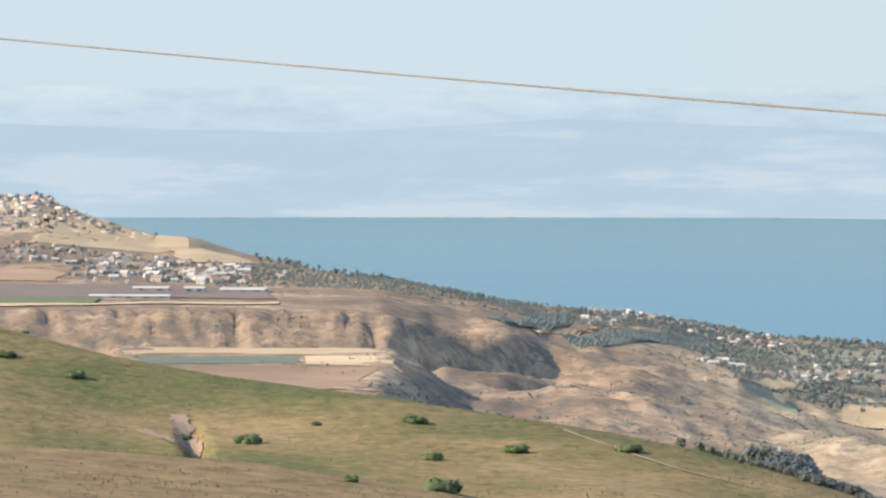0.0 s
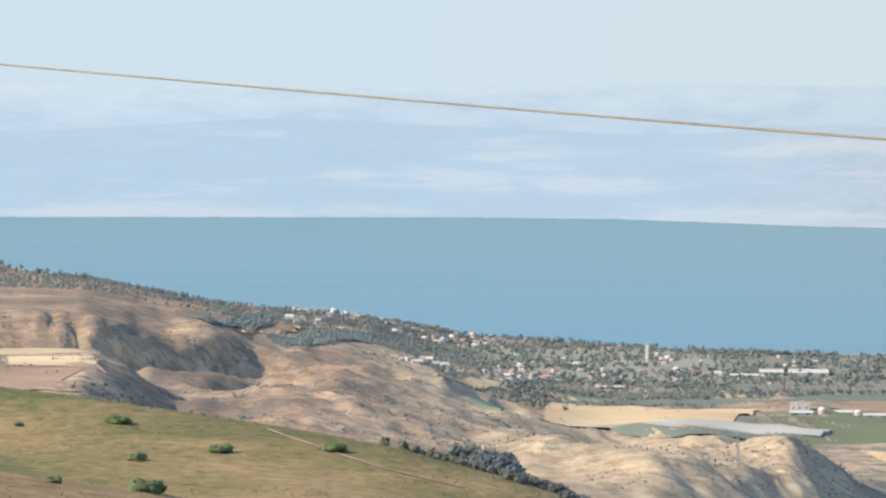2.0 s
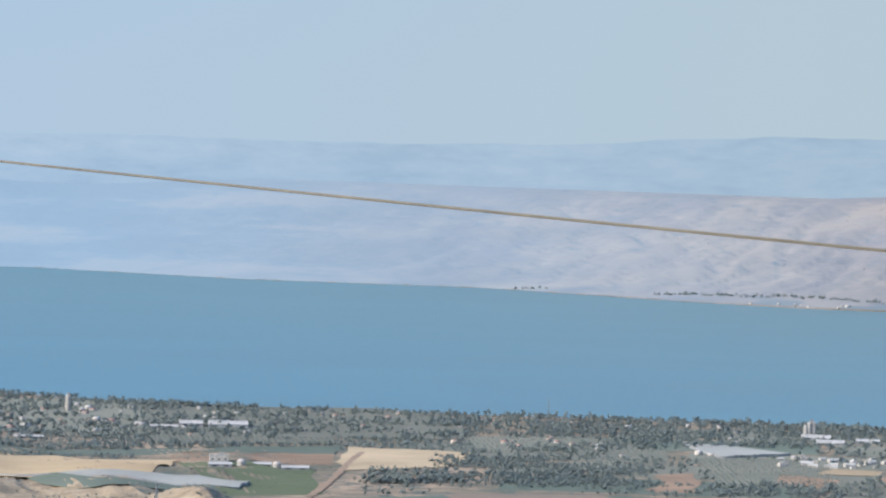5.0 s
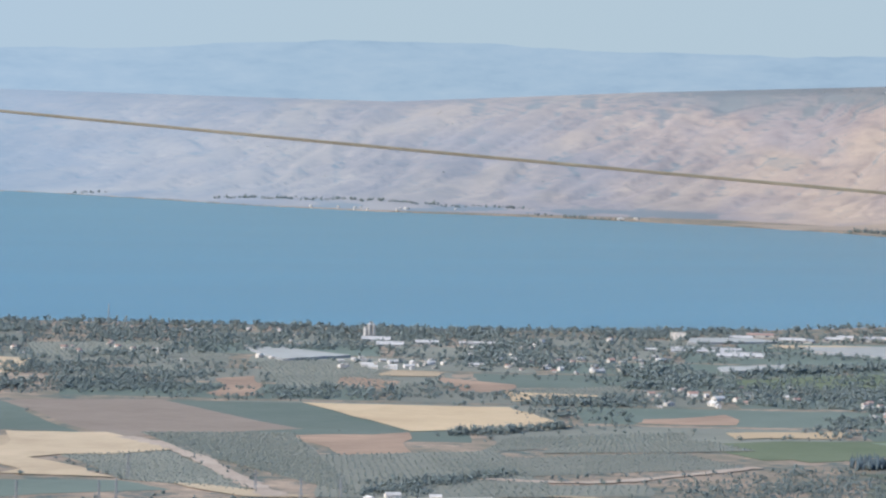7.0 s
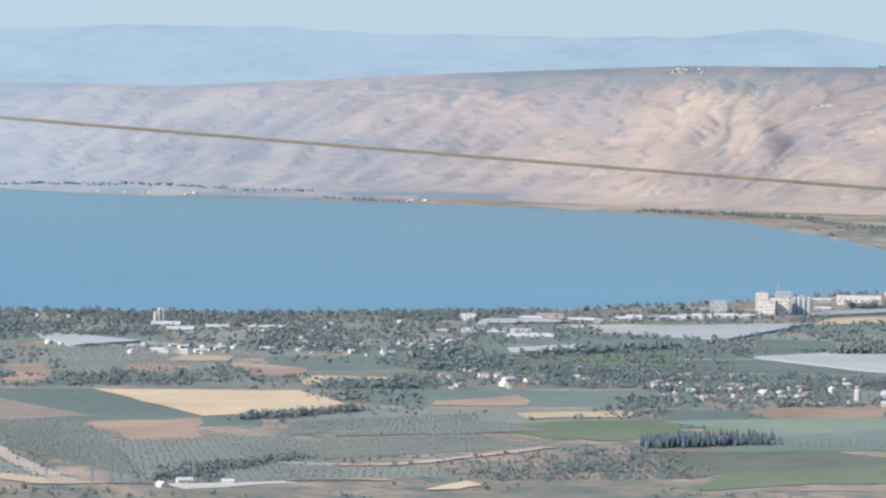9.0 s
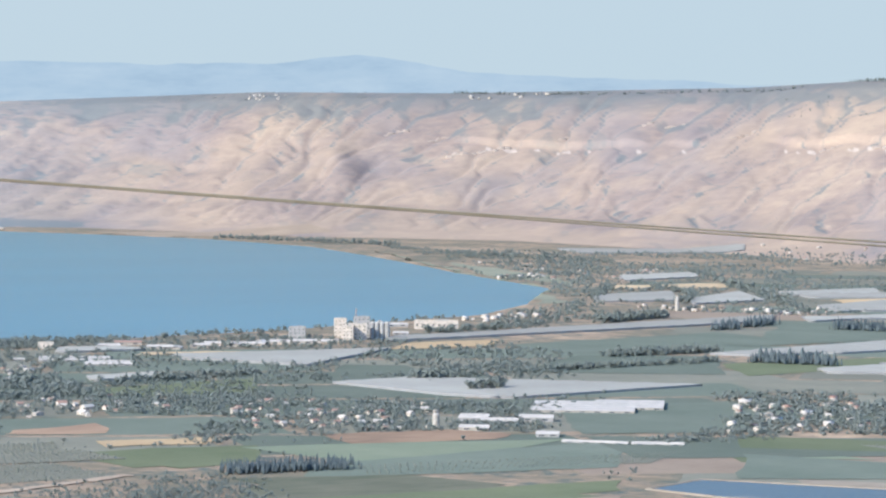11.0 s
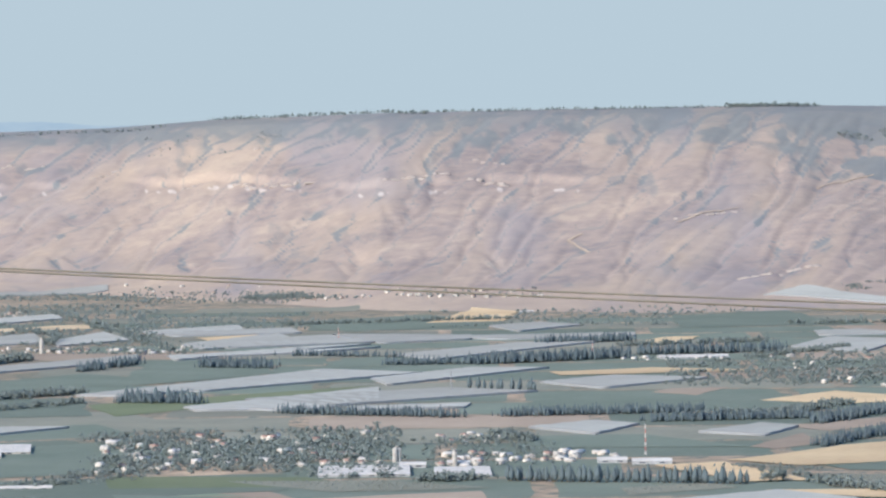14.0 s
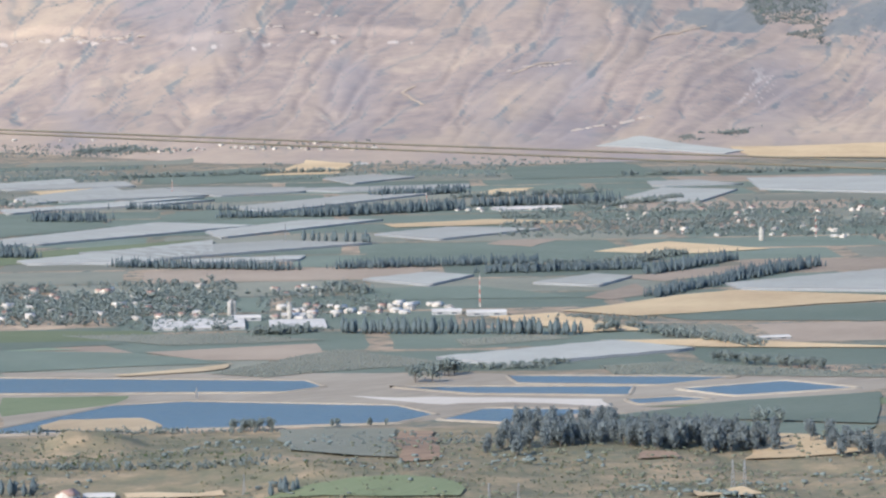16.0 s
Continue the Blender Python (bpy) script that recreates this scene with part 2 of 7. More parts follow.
SKYLINE_UP = [(-12, -0.6), (-7, -0.97), (-6.4, -0.99), (-5.67, -1.3), (-4.6, -1.63), (-3.9, -1.68), (-3.26, -1.9), (-2, -2.2), (-0.75, -2.36), (1, -2.73), (2, -2.83), (4.6, -3.12), (8, -3.5), (14, -3.6)]


def rib(az, u):
    """Bearing followed along the slanting, winding ribs of the escarpment; u runs from foot to edge."""
    return az - 4.0 * u + 1.2 * (fbm(az * 0.8, u * 2.0, 3) - 0.5)


def carved(seed, q0, q1, nq, nu, turns):
    """Relief of a long slope cut by branching gullies, and how much water each spot carries; rows run from foot to edge."""
    u, q = np.meshgrid(np.linspace(0, 1, nu), np.linspace(q0, q1, nq), indexing="ij")
    h = 150 * u ** 1.1 + 14 * (fbm(q * 0.8 + seed, u * 1.6, 4) - 0.5) + 12 * (fbm(q * 2.6, u * 4.0 + seed, 5) - 0.5)
    col = np.arange(nq)
    for k in range(turns):
        flow, cut = np.ones((nu, nq)), np.zeros((nu, nq))
        for r in range(nu - 1, 0, -1):
            below = np.stack([np.roll(h[r - 1], 1), h[r - 1], np.roll(h[r - 1], -1)])
            to = (col + below.argmin(0) - 1) % nq
            flow[r - 1] += np.bincount(to, flow[r], nq)
            cut[r] = 0.05 * np.sqrt(flow[r]) * np.clip(h[r] - below.min(0), 0, 2.0)
        h = h - np.minimum(cut, 1.2)
        h[:, 1:-1] += 0.05 * (h[:, 2:] + h[:, :-2] - 2 * h[:, 1:-1])
        h[1:-1] += 0.03 * (h[2:] + h[:-2] - 2 * h[1:-1])
    wide = int(0.9 / (q1 - q0) * nq)
    total = np.cumsum(np.pad(h, ((0, 0), (wide + 1, wide)), mode="edge"), axis=1)
    relief = h - (total[:, 2 * wide + 1:] - total[:, :-2 * wide - 1]) / (2 * wide + 1)
    return relief / relief.std(), np.log1p(flow)


GULLY_Q0, GULLY_Q1 = -22.0, 60.0
GULLIES, STREAMS = carved(4.0, GULLY_Q0, GULLY_Q1, 1900, 200, 26)


def lookup(table, q, u):
    """A table over rib bearing and height on the slope, read between its cells."""
    nu, nq = table.shape
    a, b = np.clip((q - GULLY_Q0) / (GULLY_Q1 - GULLY_Q0) * (nq - 1), 0, nq - 1.01), np.clip(u * (nu - 1), 0, nu - 1.01)
    i, j = b.astype(int), a.astype(int)
    v, w = b - i, a - j
    return (table[i, j] * (1 - w) + table[i, j + 1] * w) * (1 - v) + (table[i + 1, j] * (1 - w) + table[i + 1, j + 1] * w) * v


def ledge_at(az):
    """How high on the slope the rock ledge runs, and how boldly it stands out there."""
    return 0.645 + 0.14 * (fbm(az * 0.35 + 3, az * 0, 3) - 0.45), step(fbm(az * 0.9 + 21, az * 0 + 4, 3), 0.36, 0.55) * step(az, 27, 31) * (1 - step(az, 42.5, 44))


def ONE_OF(a):
    return np.ones_like(a)


def tand(a):
    return np.tan(np.radians(a))


def hill_crest(az):
    return 430 - 6 * az


def land(x, y):
    """Height of the ground."""
    x, y = np.asarray(x, float), np.asarray(y, float)
    az, d = np.degrees(np.arctan2(x, y)), np.hypot(x, y)
    ac = np.clip(az, -12, 56)
    # the plain and the lake's bed
    shore = np.where(az < 32.6, np.maximum(curve(ac, NEAR_SHORE) - d, d - curve(ac, FAR_SHORE)), 99)
    z = np.clip(shore * 0.03, -2.0, 0.6)
    # the dry plateau and the village hill beyond the near slope
    sk = curve(ac, SKYLINE_UP)
    dk = curve(ac, [(-12, 2000), (-7, 2000), (-2, 1600), (1, 1500), (3, 1600), (4.6, 1760), (8, 1640)])
    lines = [(620, 10 * ONE_OF(ac)),
             (800, curve(ac, [(-12, 25), (-5, 30), (-1, 25), (0, 34), (3, 34), (6, 28), (8, 24), (9.5, 18), (11, 9), (12.4, 2)])),
             (855, curve(ac, [(-6.2, 30), (-5.2, 44), (-1.0, 44.5), (0.2, 33), (3, 32), (6, 26), (8, 23), (9.5, 17), (11, 8), (12.4, 2)])),
             (1000, curve(ac, [(-6.2, 32), (-5.2, 45.5), (-0.8, 45), (0.4, 30), (3, 30), (6, 23), (8, 20), (10.2, 20), (12.2, 0.6)])),
             (1090, curve(ac, [(-12, 30), (-5, 26), (-1.2, 26), (0, 27), (3, 27), (6, 14), (7.6, 0.6)])),
             (1210, curve(ac, [(-12, 46), (-5, 46), (-1, 45), (0.5, 36), (3, 25), (6, 9), (7.6, 0.6)])),
             (1400, curve(ac, [(-12, 48), (-5, 46.5), (-1, 44), (1, 35), (3, 26), (6, 4), (7.6, 0.6)]))]
    hz = np.full(np.shape(d), -4.0)
    for (da, za), (db, zb) in zip(lines, lines[1:]):
        hz = np.where((d >= da) & (d < db), za + (zb - za) * step(d, da, db), hz)
    zk = (EYE + dk * tand(sk)) * (1 - step(ac, 3.2, 5.6))
    hz = np.where((d >= 1400) & (d < dk), lines[-1][1] + (zk - lines[-1][1]) * np.clip((d - 1400) / (dk - 1400), 0, 1), hz)
    hz = np.where(d >= dk, zk + (-5 - zk) * step(d, dk, dk + 450), hz)
    hilly = step(ac, -1.6, 0.3) * step(d, 780, 850) * (1 - step(d, 1250, 1500))
    hz = hz + (17 * (fbm(x / 80 + 3.3, y / 170, 5, True) - 0.62) + 5 * (fbm(x / 26, y / 50, 4, True) - 0.62)) * hilly + 2.0 * (fbm(x / 40, y / 40, 4) - 0.5) * (1 - 0.6 * step(d, 1200, 1300)) * step(-dk, -d, -d + 60)
    gorge = step(d, 1075, 1110) * (1 - step(d, 1190, 1225)) * (1 - step(ac, -0.5, 1))
    hz = hz + 5 * gorge * (fbm(az * 4.5, d / 60, 5, True) - 0.6)
    for a, b, deep, wide in (((-19, 1165), (27, 1240), 14, 70), ((15, 1096), (31, 1150), 9, 45)):
        along = ((x - a[0]) * (b[0] - a[0]) + (y - a[1]) * (b[1] - a[1])) / ((b[0] - a[0]) ** 2 + (b[1] - a[1]) ** 2)
        off = ((y - a[1]) * (b[0] - a[0]) - (x - a[0]) * (b[1] - a[1])) / math.hypot(b[0] - a[0], b[1] - a[1])
        off = off + 6 * (fbm(x / 18, y / 18, 3) - 0.5)
        hz = hz - deep * step(along, -0.3, 0.15) * (1 - step(along, 0.75, 1.2)) * (1 - step(off, -14, 2)) * step(off, -wide, -14)
    w = (1 - step(ac, 10, 13.2)) * step(d, 600, 800)
    z = np.where((hz * w > z) & (w > 0.01), hz * w, z)
    # rough ground below the viewpoint
    rough = step(ac, 34, 40) * (1 - step(d, 800, 892))
    z = z + rough * 14 * (fbm(x / 90, y / 90, 5) - 0.33)
    # the escarpment across the lake
    d0, d1, up = curve(ac, SCARP_FOOT), curve(ac, RIDGE_AWAY), curve(ac, RIDGE_UP)
    u = np.clip((d - d0) / (d1 - d0), 0, 1.3)
    top = (EYE + d1 * tand(up))
    q = rib(az, u)
    prof = curve(u, [(0, 0), (0.12, 0.05), (0.3, 0.18), (0.5, 0.41), (0.62, 0.57), (0.8, 0.83), (0.9, 0.95), (1, 1), (1.3, 1.0)])
    swell = step(u, 0.02, 0.28) * (1 - step(u, 0.8, 1.0))
    bold = curve(ac, [(-12, 0.5), (12, 1.0), (18, 2.0), (25, 1.6), (28, 1.0), (37, 0.75), (50, 0.6)])
    hz = top * prof + swell * bold * 0.85 * lookup(GULLIES, q, np.clip(u, 0, 1)) + 11 * (fbm(q * 0.6 + 8, u * 1.1, 3) - 0.5) * swell + 1.6 * (fbm(x / 22, y / 22, 4) - 0.5) * swell
    at, stands = ledge_at(ac)
    hz = hz + 5.5 * stands * (step(u, at - 0.008, at + 0.008) - step(u, at - 0.12, at + 0.12))
    # a rounded, scarred foothill and a castle-like knoll with cones below it
    hz = hz + 15 * np.exp(-((az - 47.3) / 1.5) ** 2 - ((u - 0.4) / 0.16) ** 2) + 9 * np.exp(-((az - 29.25) / 0.3) ** 2 - ((u - 0.5) / 0.09) ** 2)
    z = np.where(d > d0, np.maximum(hz, 0.6), z)
    # the near grassy slope, and the viewpoint's own hill
    dc = hill_crest(ac)
    ce = curve(ac, CREST_UP)
    e = ce + (-8.5 - ce) * np.clip((dc - d) / 300, 0, 2) ** 0.85
    hz = EYE + d * tand(e) + 3.2 * (fbm(x / 38, y / 38, 5) - 0.5) * step(d, 90, 200) * (1 - 0.8 * step(d, dc - 30, dc))
    se = curve(ac, [(-12, -4.5), (-7, -4.85), (-3, -5.2), (0, -5.6), (3, -6.3), (8, -8)])
    spur = np.where(d < 300, EYE + d * tand(se - (300 - d) * 0.018), EYE + 300 * tand(se) - 0.2 * (d - 300)) + 1.2 * (fbm(x / 25, y / 25, 4) - 0.5)
    hz = np.where(d > 120, np.maximum(hz, spur), hz)
    cut = np.abs(az - curve(d, [(300, -3.2), (330, -3.55), (370, -3.72), (410, -4.05), (440, -4.2)]) + 0.3 * (fbm(d / 15, d * 0, 2) - 0.5))
    hz = hz - 2.2 * np.exp(-(cut / 0.15) ** 2) * step(d, 302, 322) * (1 - step(d, 390, 430))
    drop = np.clip(d - dc, 0, 900)
    hz = np.where(d > dc, EYE + dc * tand(ce) - 0.02 * drop - 0.0016 * drop ** 2, hz)
    hz = np.where(d < 90, np.maximum(hz, EYE - 1.6 - 0.23 * d), hz)
    # the wooded knoll behind the slope's crest, and a worn mound before the ponds
    knoll = EYE + 440 * tand(curve(ac, [(2.0, -15), (3.2, -6.8), (4.2, -5.6), (4.8, -5.3), (5.4, -5.16), (5.75, -5.2), (6.2, -5.8), (7.0, -6.25), (8.0, -7.2), (9.5, -15)])) - 0.004 * (d - 440) ** 2
    hz = np.maximum(hz, np.where(np.abs(d - 440) < 90, knoll, -9) + 1.5 * (fbm(x / 9, y / 9, 4) - 0.5))
    z = z + 4.0 * np.exp(-((az - 37.94) / 0.7) ** 4 - ((d - 872) / 13) ** 2) * (0.5 + fbm(x / 12, y / 12, 4))
    return np.maximum(z, hz)


# ---- the ground, one polar sheet parted by its kinds of country ----
def sheet(name, az, radius, mat):
    """A sheet over bearings az and a table of radii (row, bearing)."""
    a = np.radians(az)[None, :]
    x, y = radius * np.sin(a), radius * np.cos(a)
    z = land(x, y)
    nr, na = x.shape
    co = np.stack([x, y, z], -1).reshape(-1, 3)
    i = np.arange((nr - 1) * na).reshape(nr - 1, na)[:, :-1].ravel()
    faces = np.stack([i, i + 1, i + na + 1, i + na], -1)[:, ::-1]
    me = bpy.data.meshes.new(name)
    me.from_pydata(co.tolist(), [], faces.tolist())
    me.polygons.foreach_set("use_smooth", np.ones(len(faces), bool))
    me.materials.append(mat)
    me.update()
    return new(name, me)


AZ = np.concatenate([np.arange(-180, -14, 6.0), np.arange(-14, 56, 0.11), np.arange(56, 181, 6.0)])
AC = np.clip(AZ, -12, 56)


def radii(lo, hi, n, power=1.0):
    u = np.linspace(0, 1, n)[:, None] ** power
    return lo[None, :] * (hi / lo)[None, :] ** u


ONE = np.ones_like(AZ)
foot, ridge = curve(AC, SCARP_FOOT), curve(AC, RIDGE_AWAY)
AH = np.concatenate([np.arange(-180, -14, 6.0), np.arange(-14, 14, 0.11), np.arange(14, 181, 2.0)])
near_rows = radii(np.ones_like(AH) * 1.5, np.ones_like(AH) * 560, 170, 0.6)
near_rows = np.vstack([near_rows[:1] * 0.01, near_rows])
near_slope = sheet("hillside", AH, near_rows, GRASS)
worn = (1 - step(near_rows, 296, 306)) * (0.55 + 0.6 * fbm(near_rows / 14, AH[None, :] * 1.5 + near_rows * 0, 4))
near_slope.data.attributes.new("ochre", "FLOAT", "POINT").data.foreach_set("value", worn.astype(np.float32).ravel())
tagged(near_slope, "near hillside of dry ochre and green grass", "hillside", kind="structure")
edge = np.where(AZ < 12, curve(AC, [(-12, 1700), (3, 1650), (8, 1300), (12, 900)]), 900.0)
seam = int(np.argmin(np.abs(AZ - 12.4)))
dry = np.arange(len(AZ)) <= seam
tagged(sheet("ground", AZ[dry], radii(ONE * 560, edge, 150)[:, dry], BADLAND), "rough brown dry ground below the slope", "ground", kind="structure")
wet = np.arange(len(AZ)) >= seam
tagged(sheet("scrub_ground", AZ[wet], radii(ONE * 560, edge, 150)[:, wet], SCRUB), "olive scrub and dry weeds before the ponds", "ground", kind="structure")
tagged(sheet("plain", AZ, radii(edge, foot, 150), PLAIN), "flat farmed valley floor round the lake", "ground", kind="structure")
seam = int(np.argmin(np.abs(AZ - 26.8)))
far_side = np.arange(len(AZ)) <= seam
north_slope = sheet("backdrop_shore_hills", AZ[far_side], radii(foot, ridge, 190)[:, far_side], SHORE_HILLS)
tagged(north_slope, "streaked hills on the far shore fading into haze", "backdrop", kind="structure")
AS = np.concatenate([np.arange(AZ[seam], 51.5, 0.045), np.arange(51.5, 56, 0.5), AZ[AZ > 56]])
scarp = sheet("escarpment", AS, radii(curve(np.clip(AS, -12, 56), SCARP_FOOT), curve(np.clip(AS, -12, 56), RIDGE_AWAY), 190), SCARP)
for slope, bearings in ((north_slope, AZ[far_side]), (scarp, AS)):
    su, sa = np.meshgrid(np.linspace(0, 1, 190), bearings, indexing="ij")
    sq = rib(sa, su)
    stream = lookup(STREAMS, sq, su)
    bushy = 0.5 * step(stream + 1.5 * fbm(sa * 3, su * 9, 4), 2.6, 4.2) * step(su, 0.12, 0.3) * (1 - 0.5 * step(su, 0.85, 1)) + 0.45 * step(fbm(sa * 3.5 + 9, su * 15 + 2, 5), 0.52, 0.74)
    upper = step(su, 0.66, 0.95) * (0.4 + 0.6 * fbm(sa * 1.2, su * 9, 5)) * step(sa, 17, 27)
    grove = 1.5 * step(sa, 46.2, 48.3) * step(su, 0.52, 0.66) * step(fbm(sa * 1.1, su * 13, 5), 0.36, 0.56) + 0.5 * step(sa, 43.8, 46) * step(su, 0.68, 0.78) * step(fbm(sa * 1.1, su * 16, 5), 0.42, 0.6)
    shore = 0.9 * (1 - step(su, 0.05, 0.22)) * step(sa, 16, 20) * (1 - step(sa, 24.5, 26.5)) * step(fbm(sa * 2.0, su * 12, 4), 0.38, 0.52)
    fans = 0.3 * (1 - step(su, 0.06, 0.3)) * step(sa, 25, 28)
    ledge, stands = ledge_at(sa)
    cliff = np.exp(-((su - ledge) / 0.011) ** 2) * stands * step(fbm(sa * 10, su * 20, 3), 0.48, 0.58) + 0.8 * np.exp(-((sa - 48.6) / 0.55) ** 2 - ((su - 0.39) / 0.09) ** 2) * step(fbm(sa * 9 - su * 30, su * 8, 4, True), 0.66, 0.8)
    for key, value in (("soil", 0.9 * fbm(sq * 1.2 + 31, su * 3.6 + 3, 6) + 0.05 + 0.02 * lookup(GULLIES, sq, su) + fans), ("clay", fbm(sa * 0.9 + 77, su * 4.5, 6)), ("scrub", bushy + upper + grove + shore), ("rock", cliff)):
        slope.data.attributes.new(key, "FLOAT", "POINT").data.foreach_set("value", value.astype(np.float32).ravel())
tagged(scarp, "bare pinkish gullied escarpment beyond the lake", "mountain", kind="structure")
tagged(sheet("plateau", AZ, radii(ridge, ONE * 4850, 24), SCARP), "hazy plateau behind the escarpment's edge", "mountain", kind="structure")

wa = np.radians(np.linspace(-13, 34, 95))
wr = np.linspace(1550, 4640, 40)
bm = bmesh.new()
grid = [[bm.verts.new((r * math.sin(a), r * math.cos(a), 0)) for a in wa] for r in wr]
for i in range(len(wr) - 1):
    for j in range(len(wa) - 1):
        bm.faces.new((grid[i][j], grid[i + 1][j], grid[i + 1][j + 1], grid[i][j + 1])).normal_flip()
me = bpy.data.meshes.new("lake")
bm.normal_update()
bm.to_mesh(me)
bm.free()
me.materials.append(LAKE)
tagged(new("lake", me), "calm blue lake water under haze", "lake", kind="structure")


# ---- the hazy far distance and the low sky, as a plain backdrop ----
def backdrop(name, radius, lo, hi, az0, az1, n, mat, label, rows=2, rough=0.0):
    az = np.linspace(az0, az1, n)
    top = hi(az)
    out = []
    for k in range(rows):
        u = k / (rows - 1)
        rr = radius + 30 * u + rough * (fbm(az * 0.8, az * 0 + u * 4, 4) - 0.5)
        z = lo + (top - lo) * u
        out.append(np.stack([rr * np.sin(np.radians(az)), rr * np.cos(np.radians(az)), z], -1))
    co = np.concatenate(out)
    i = np.arange((rows - 1) * n).reshape(rows - 1, n)[:, :-1].ravel()
    me = bpy.data.meshes.new(name)
    me.from_pydata(co.tolist(), [], np.stack([i, i + 1, i + n + 1, i + n], -1).tolist())
    me.materials.append(mat)
    me.polygons.foreach_set("use_smooth", np.ones(len(me.polygons), bool))
    return tagged(new(name, me), label, "backdrop", kind="structure")


def far_ridge(az):
    el = curve(az, [(-16, 0.75), (5, 0.72), (8.7, 0.77), (13, 0.72), (16, 0.8), (19, 0.99), (21, 0.97), (23, 0.88), (27, 0.87), (28.2, 0.92), (29.5, 1.03), (30.4, 0.95), (31.2, 0.8), (33, 0.72), (36, 0.62), (40, 0.5), (60, 0.4)])
    return EYE + 4815 * tand(el) + 9 * (fbm(az * 1.1, az * 0, 5) - 0.5)


backdrop("backdrop_sky", 4870, -20, lambda az: np.full_like(az, 900.0), -22, 66, 120, SKY_LOW, "pale blue hazy sky above the horizon", 24)
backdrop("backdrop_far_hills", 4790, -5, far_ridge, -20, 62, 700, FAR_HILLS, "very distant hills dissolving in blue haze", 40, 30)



# ---- builders ----
def mesh_from(name, co, tris, mats, index=None, smooth=False):
    """A mesh from an array of places and one of triangles or quads."""
    co, tris = np.asarray(co, np.float32), np.asarray(tris, np.int32)
    me = bpy.data.meshes.new(name)
    k = tris.shape[1]
    me.vertices.add(len(co))
    me.vertices.foreach_set("co", co.ravel())
    me.loops.add(tris.size)
    me.loops.foreach_set("vertex_index", tris.ravel())
    me.polygons.add(len(tris))
    me.polygons.foreach_set("loop_start", np.arange(0, tris.size, k, dtype=np.int32))
    if index is not None:
        me.polygons.foreach_set("material_index", np.asarray(index, np.int32))
    if smooth:
        me.polygons.foreach_set("use_smooth", np.ones(len(tris), bool))
    for m in mats if isinstance(mats, (list, tuple)) else [mats]:
        me.materials.append(m)
    me.update(calc_edges=True)
    return me


def part(name, bm, mat, parent, label=""):
    """Links a bmesh, or a mesh, as one mesh object under a thing or a part."""
    if isinstance(bm, bmesh.types.BMesh):
        me = bpy.data.meshes.new(name)
        bm.normal_update()
        bm.to_mesh(me)
        bm.free()
        me.materials.append(mat)
    else:
        me = bm
    ob = new(name, me)
    ob.parent = parent
    return tagged(ob, label) if label else ob


def block(bm, x, y, z, w, d, h, bevel=0.0):
    """A block with its base's middle at x, y, z."""
    vs = bmesh.ops.create_cube(bm, size=1, matrix=Matrix.Translation((x, y, z + h / 2)) @ Matrix.Diagonal((w, d, h, 1)))["verts"]
    if bevel:
        es = {e for v in vs for e in v.link_edges}
        bmesh.ops.bevel(bm, geom=list(es), offset=bevel, segments=1, affect="EDGES")
    return bm


def gable(bm, w, d, z, h, eave=0.15, thick=0.12):
    """A pitched roof over a block w by d, ridge along x, with thickness and eaves."""
    w2, d2 = w / 2 + eave, d / 2 + eave
    for s in (-1, 1):
        a = [(-w2, s * d2, z - 0.08), (w2, s * d2, z - 0.08), (w2, 0, z + h), (-w2, 0, z + h)]
        lo = [bm.verts.new(p) for p in a]
        hi = [bm.verts.new((p[0], p[1], p[2] + thick)) for p in a]
        bm.faces.new(hi if s < 0 else hi[::-1])
        bm.faces.new(lo[::-1] if s < 0 else lo)
        for i in range(4):
            j = (i + 1) % 4
            bm.faces.new((lo[i], lo[j], hi[j], hi[i]) if s < 0 else (lo[j], lo[i], hi[i], hi[j]))
    return bm


def ground_at(x, y):
    return float(land(x, y))


def patch(corners, nu, nv, lift):
    """A grid over four corners, draped on the ground."""
    a, b, c, d = (np.array(p, float) for p in corners)
    u, v = np.meshgrid(np.linspace(0, 1, nu), np.linspace(0, 1, nv))
    u, v = u[..., None], v[..., None]
    p = (a * (1 - u) + b * u) * (1 - v) + (d * (1 - u) + c * u) * v
    z = land(p[..., 0], p[..., 1]) + lift
    i = np.arange((nv - 1) * nu).reshape(nv - 1, nu)[:, :-1].ravel()
    return np.concatenate([p, z[..., None]], -1).reshape(-1, 3), np.stack([i, i + nu, i + nu + 1, i + 1], -1)


def span(p, q):
    return math.hypot(p[0] - q[0], p[1] - q[1])


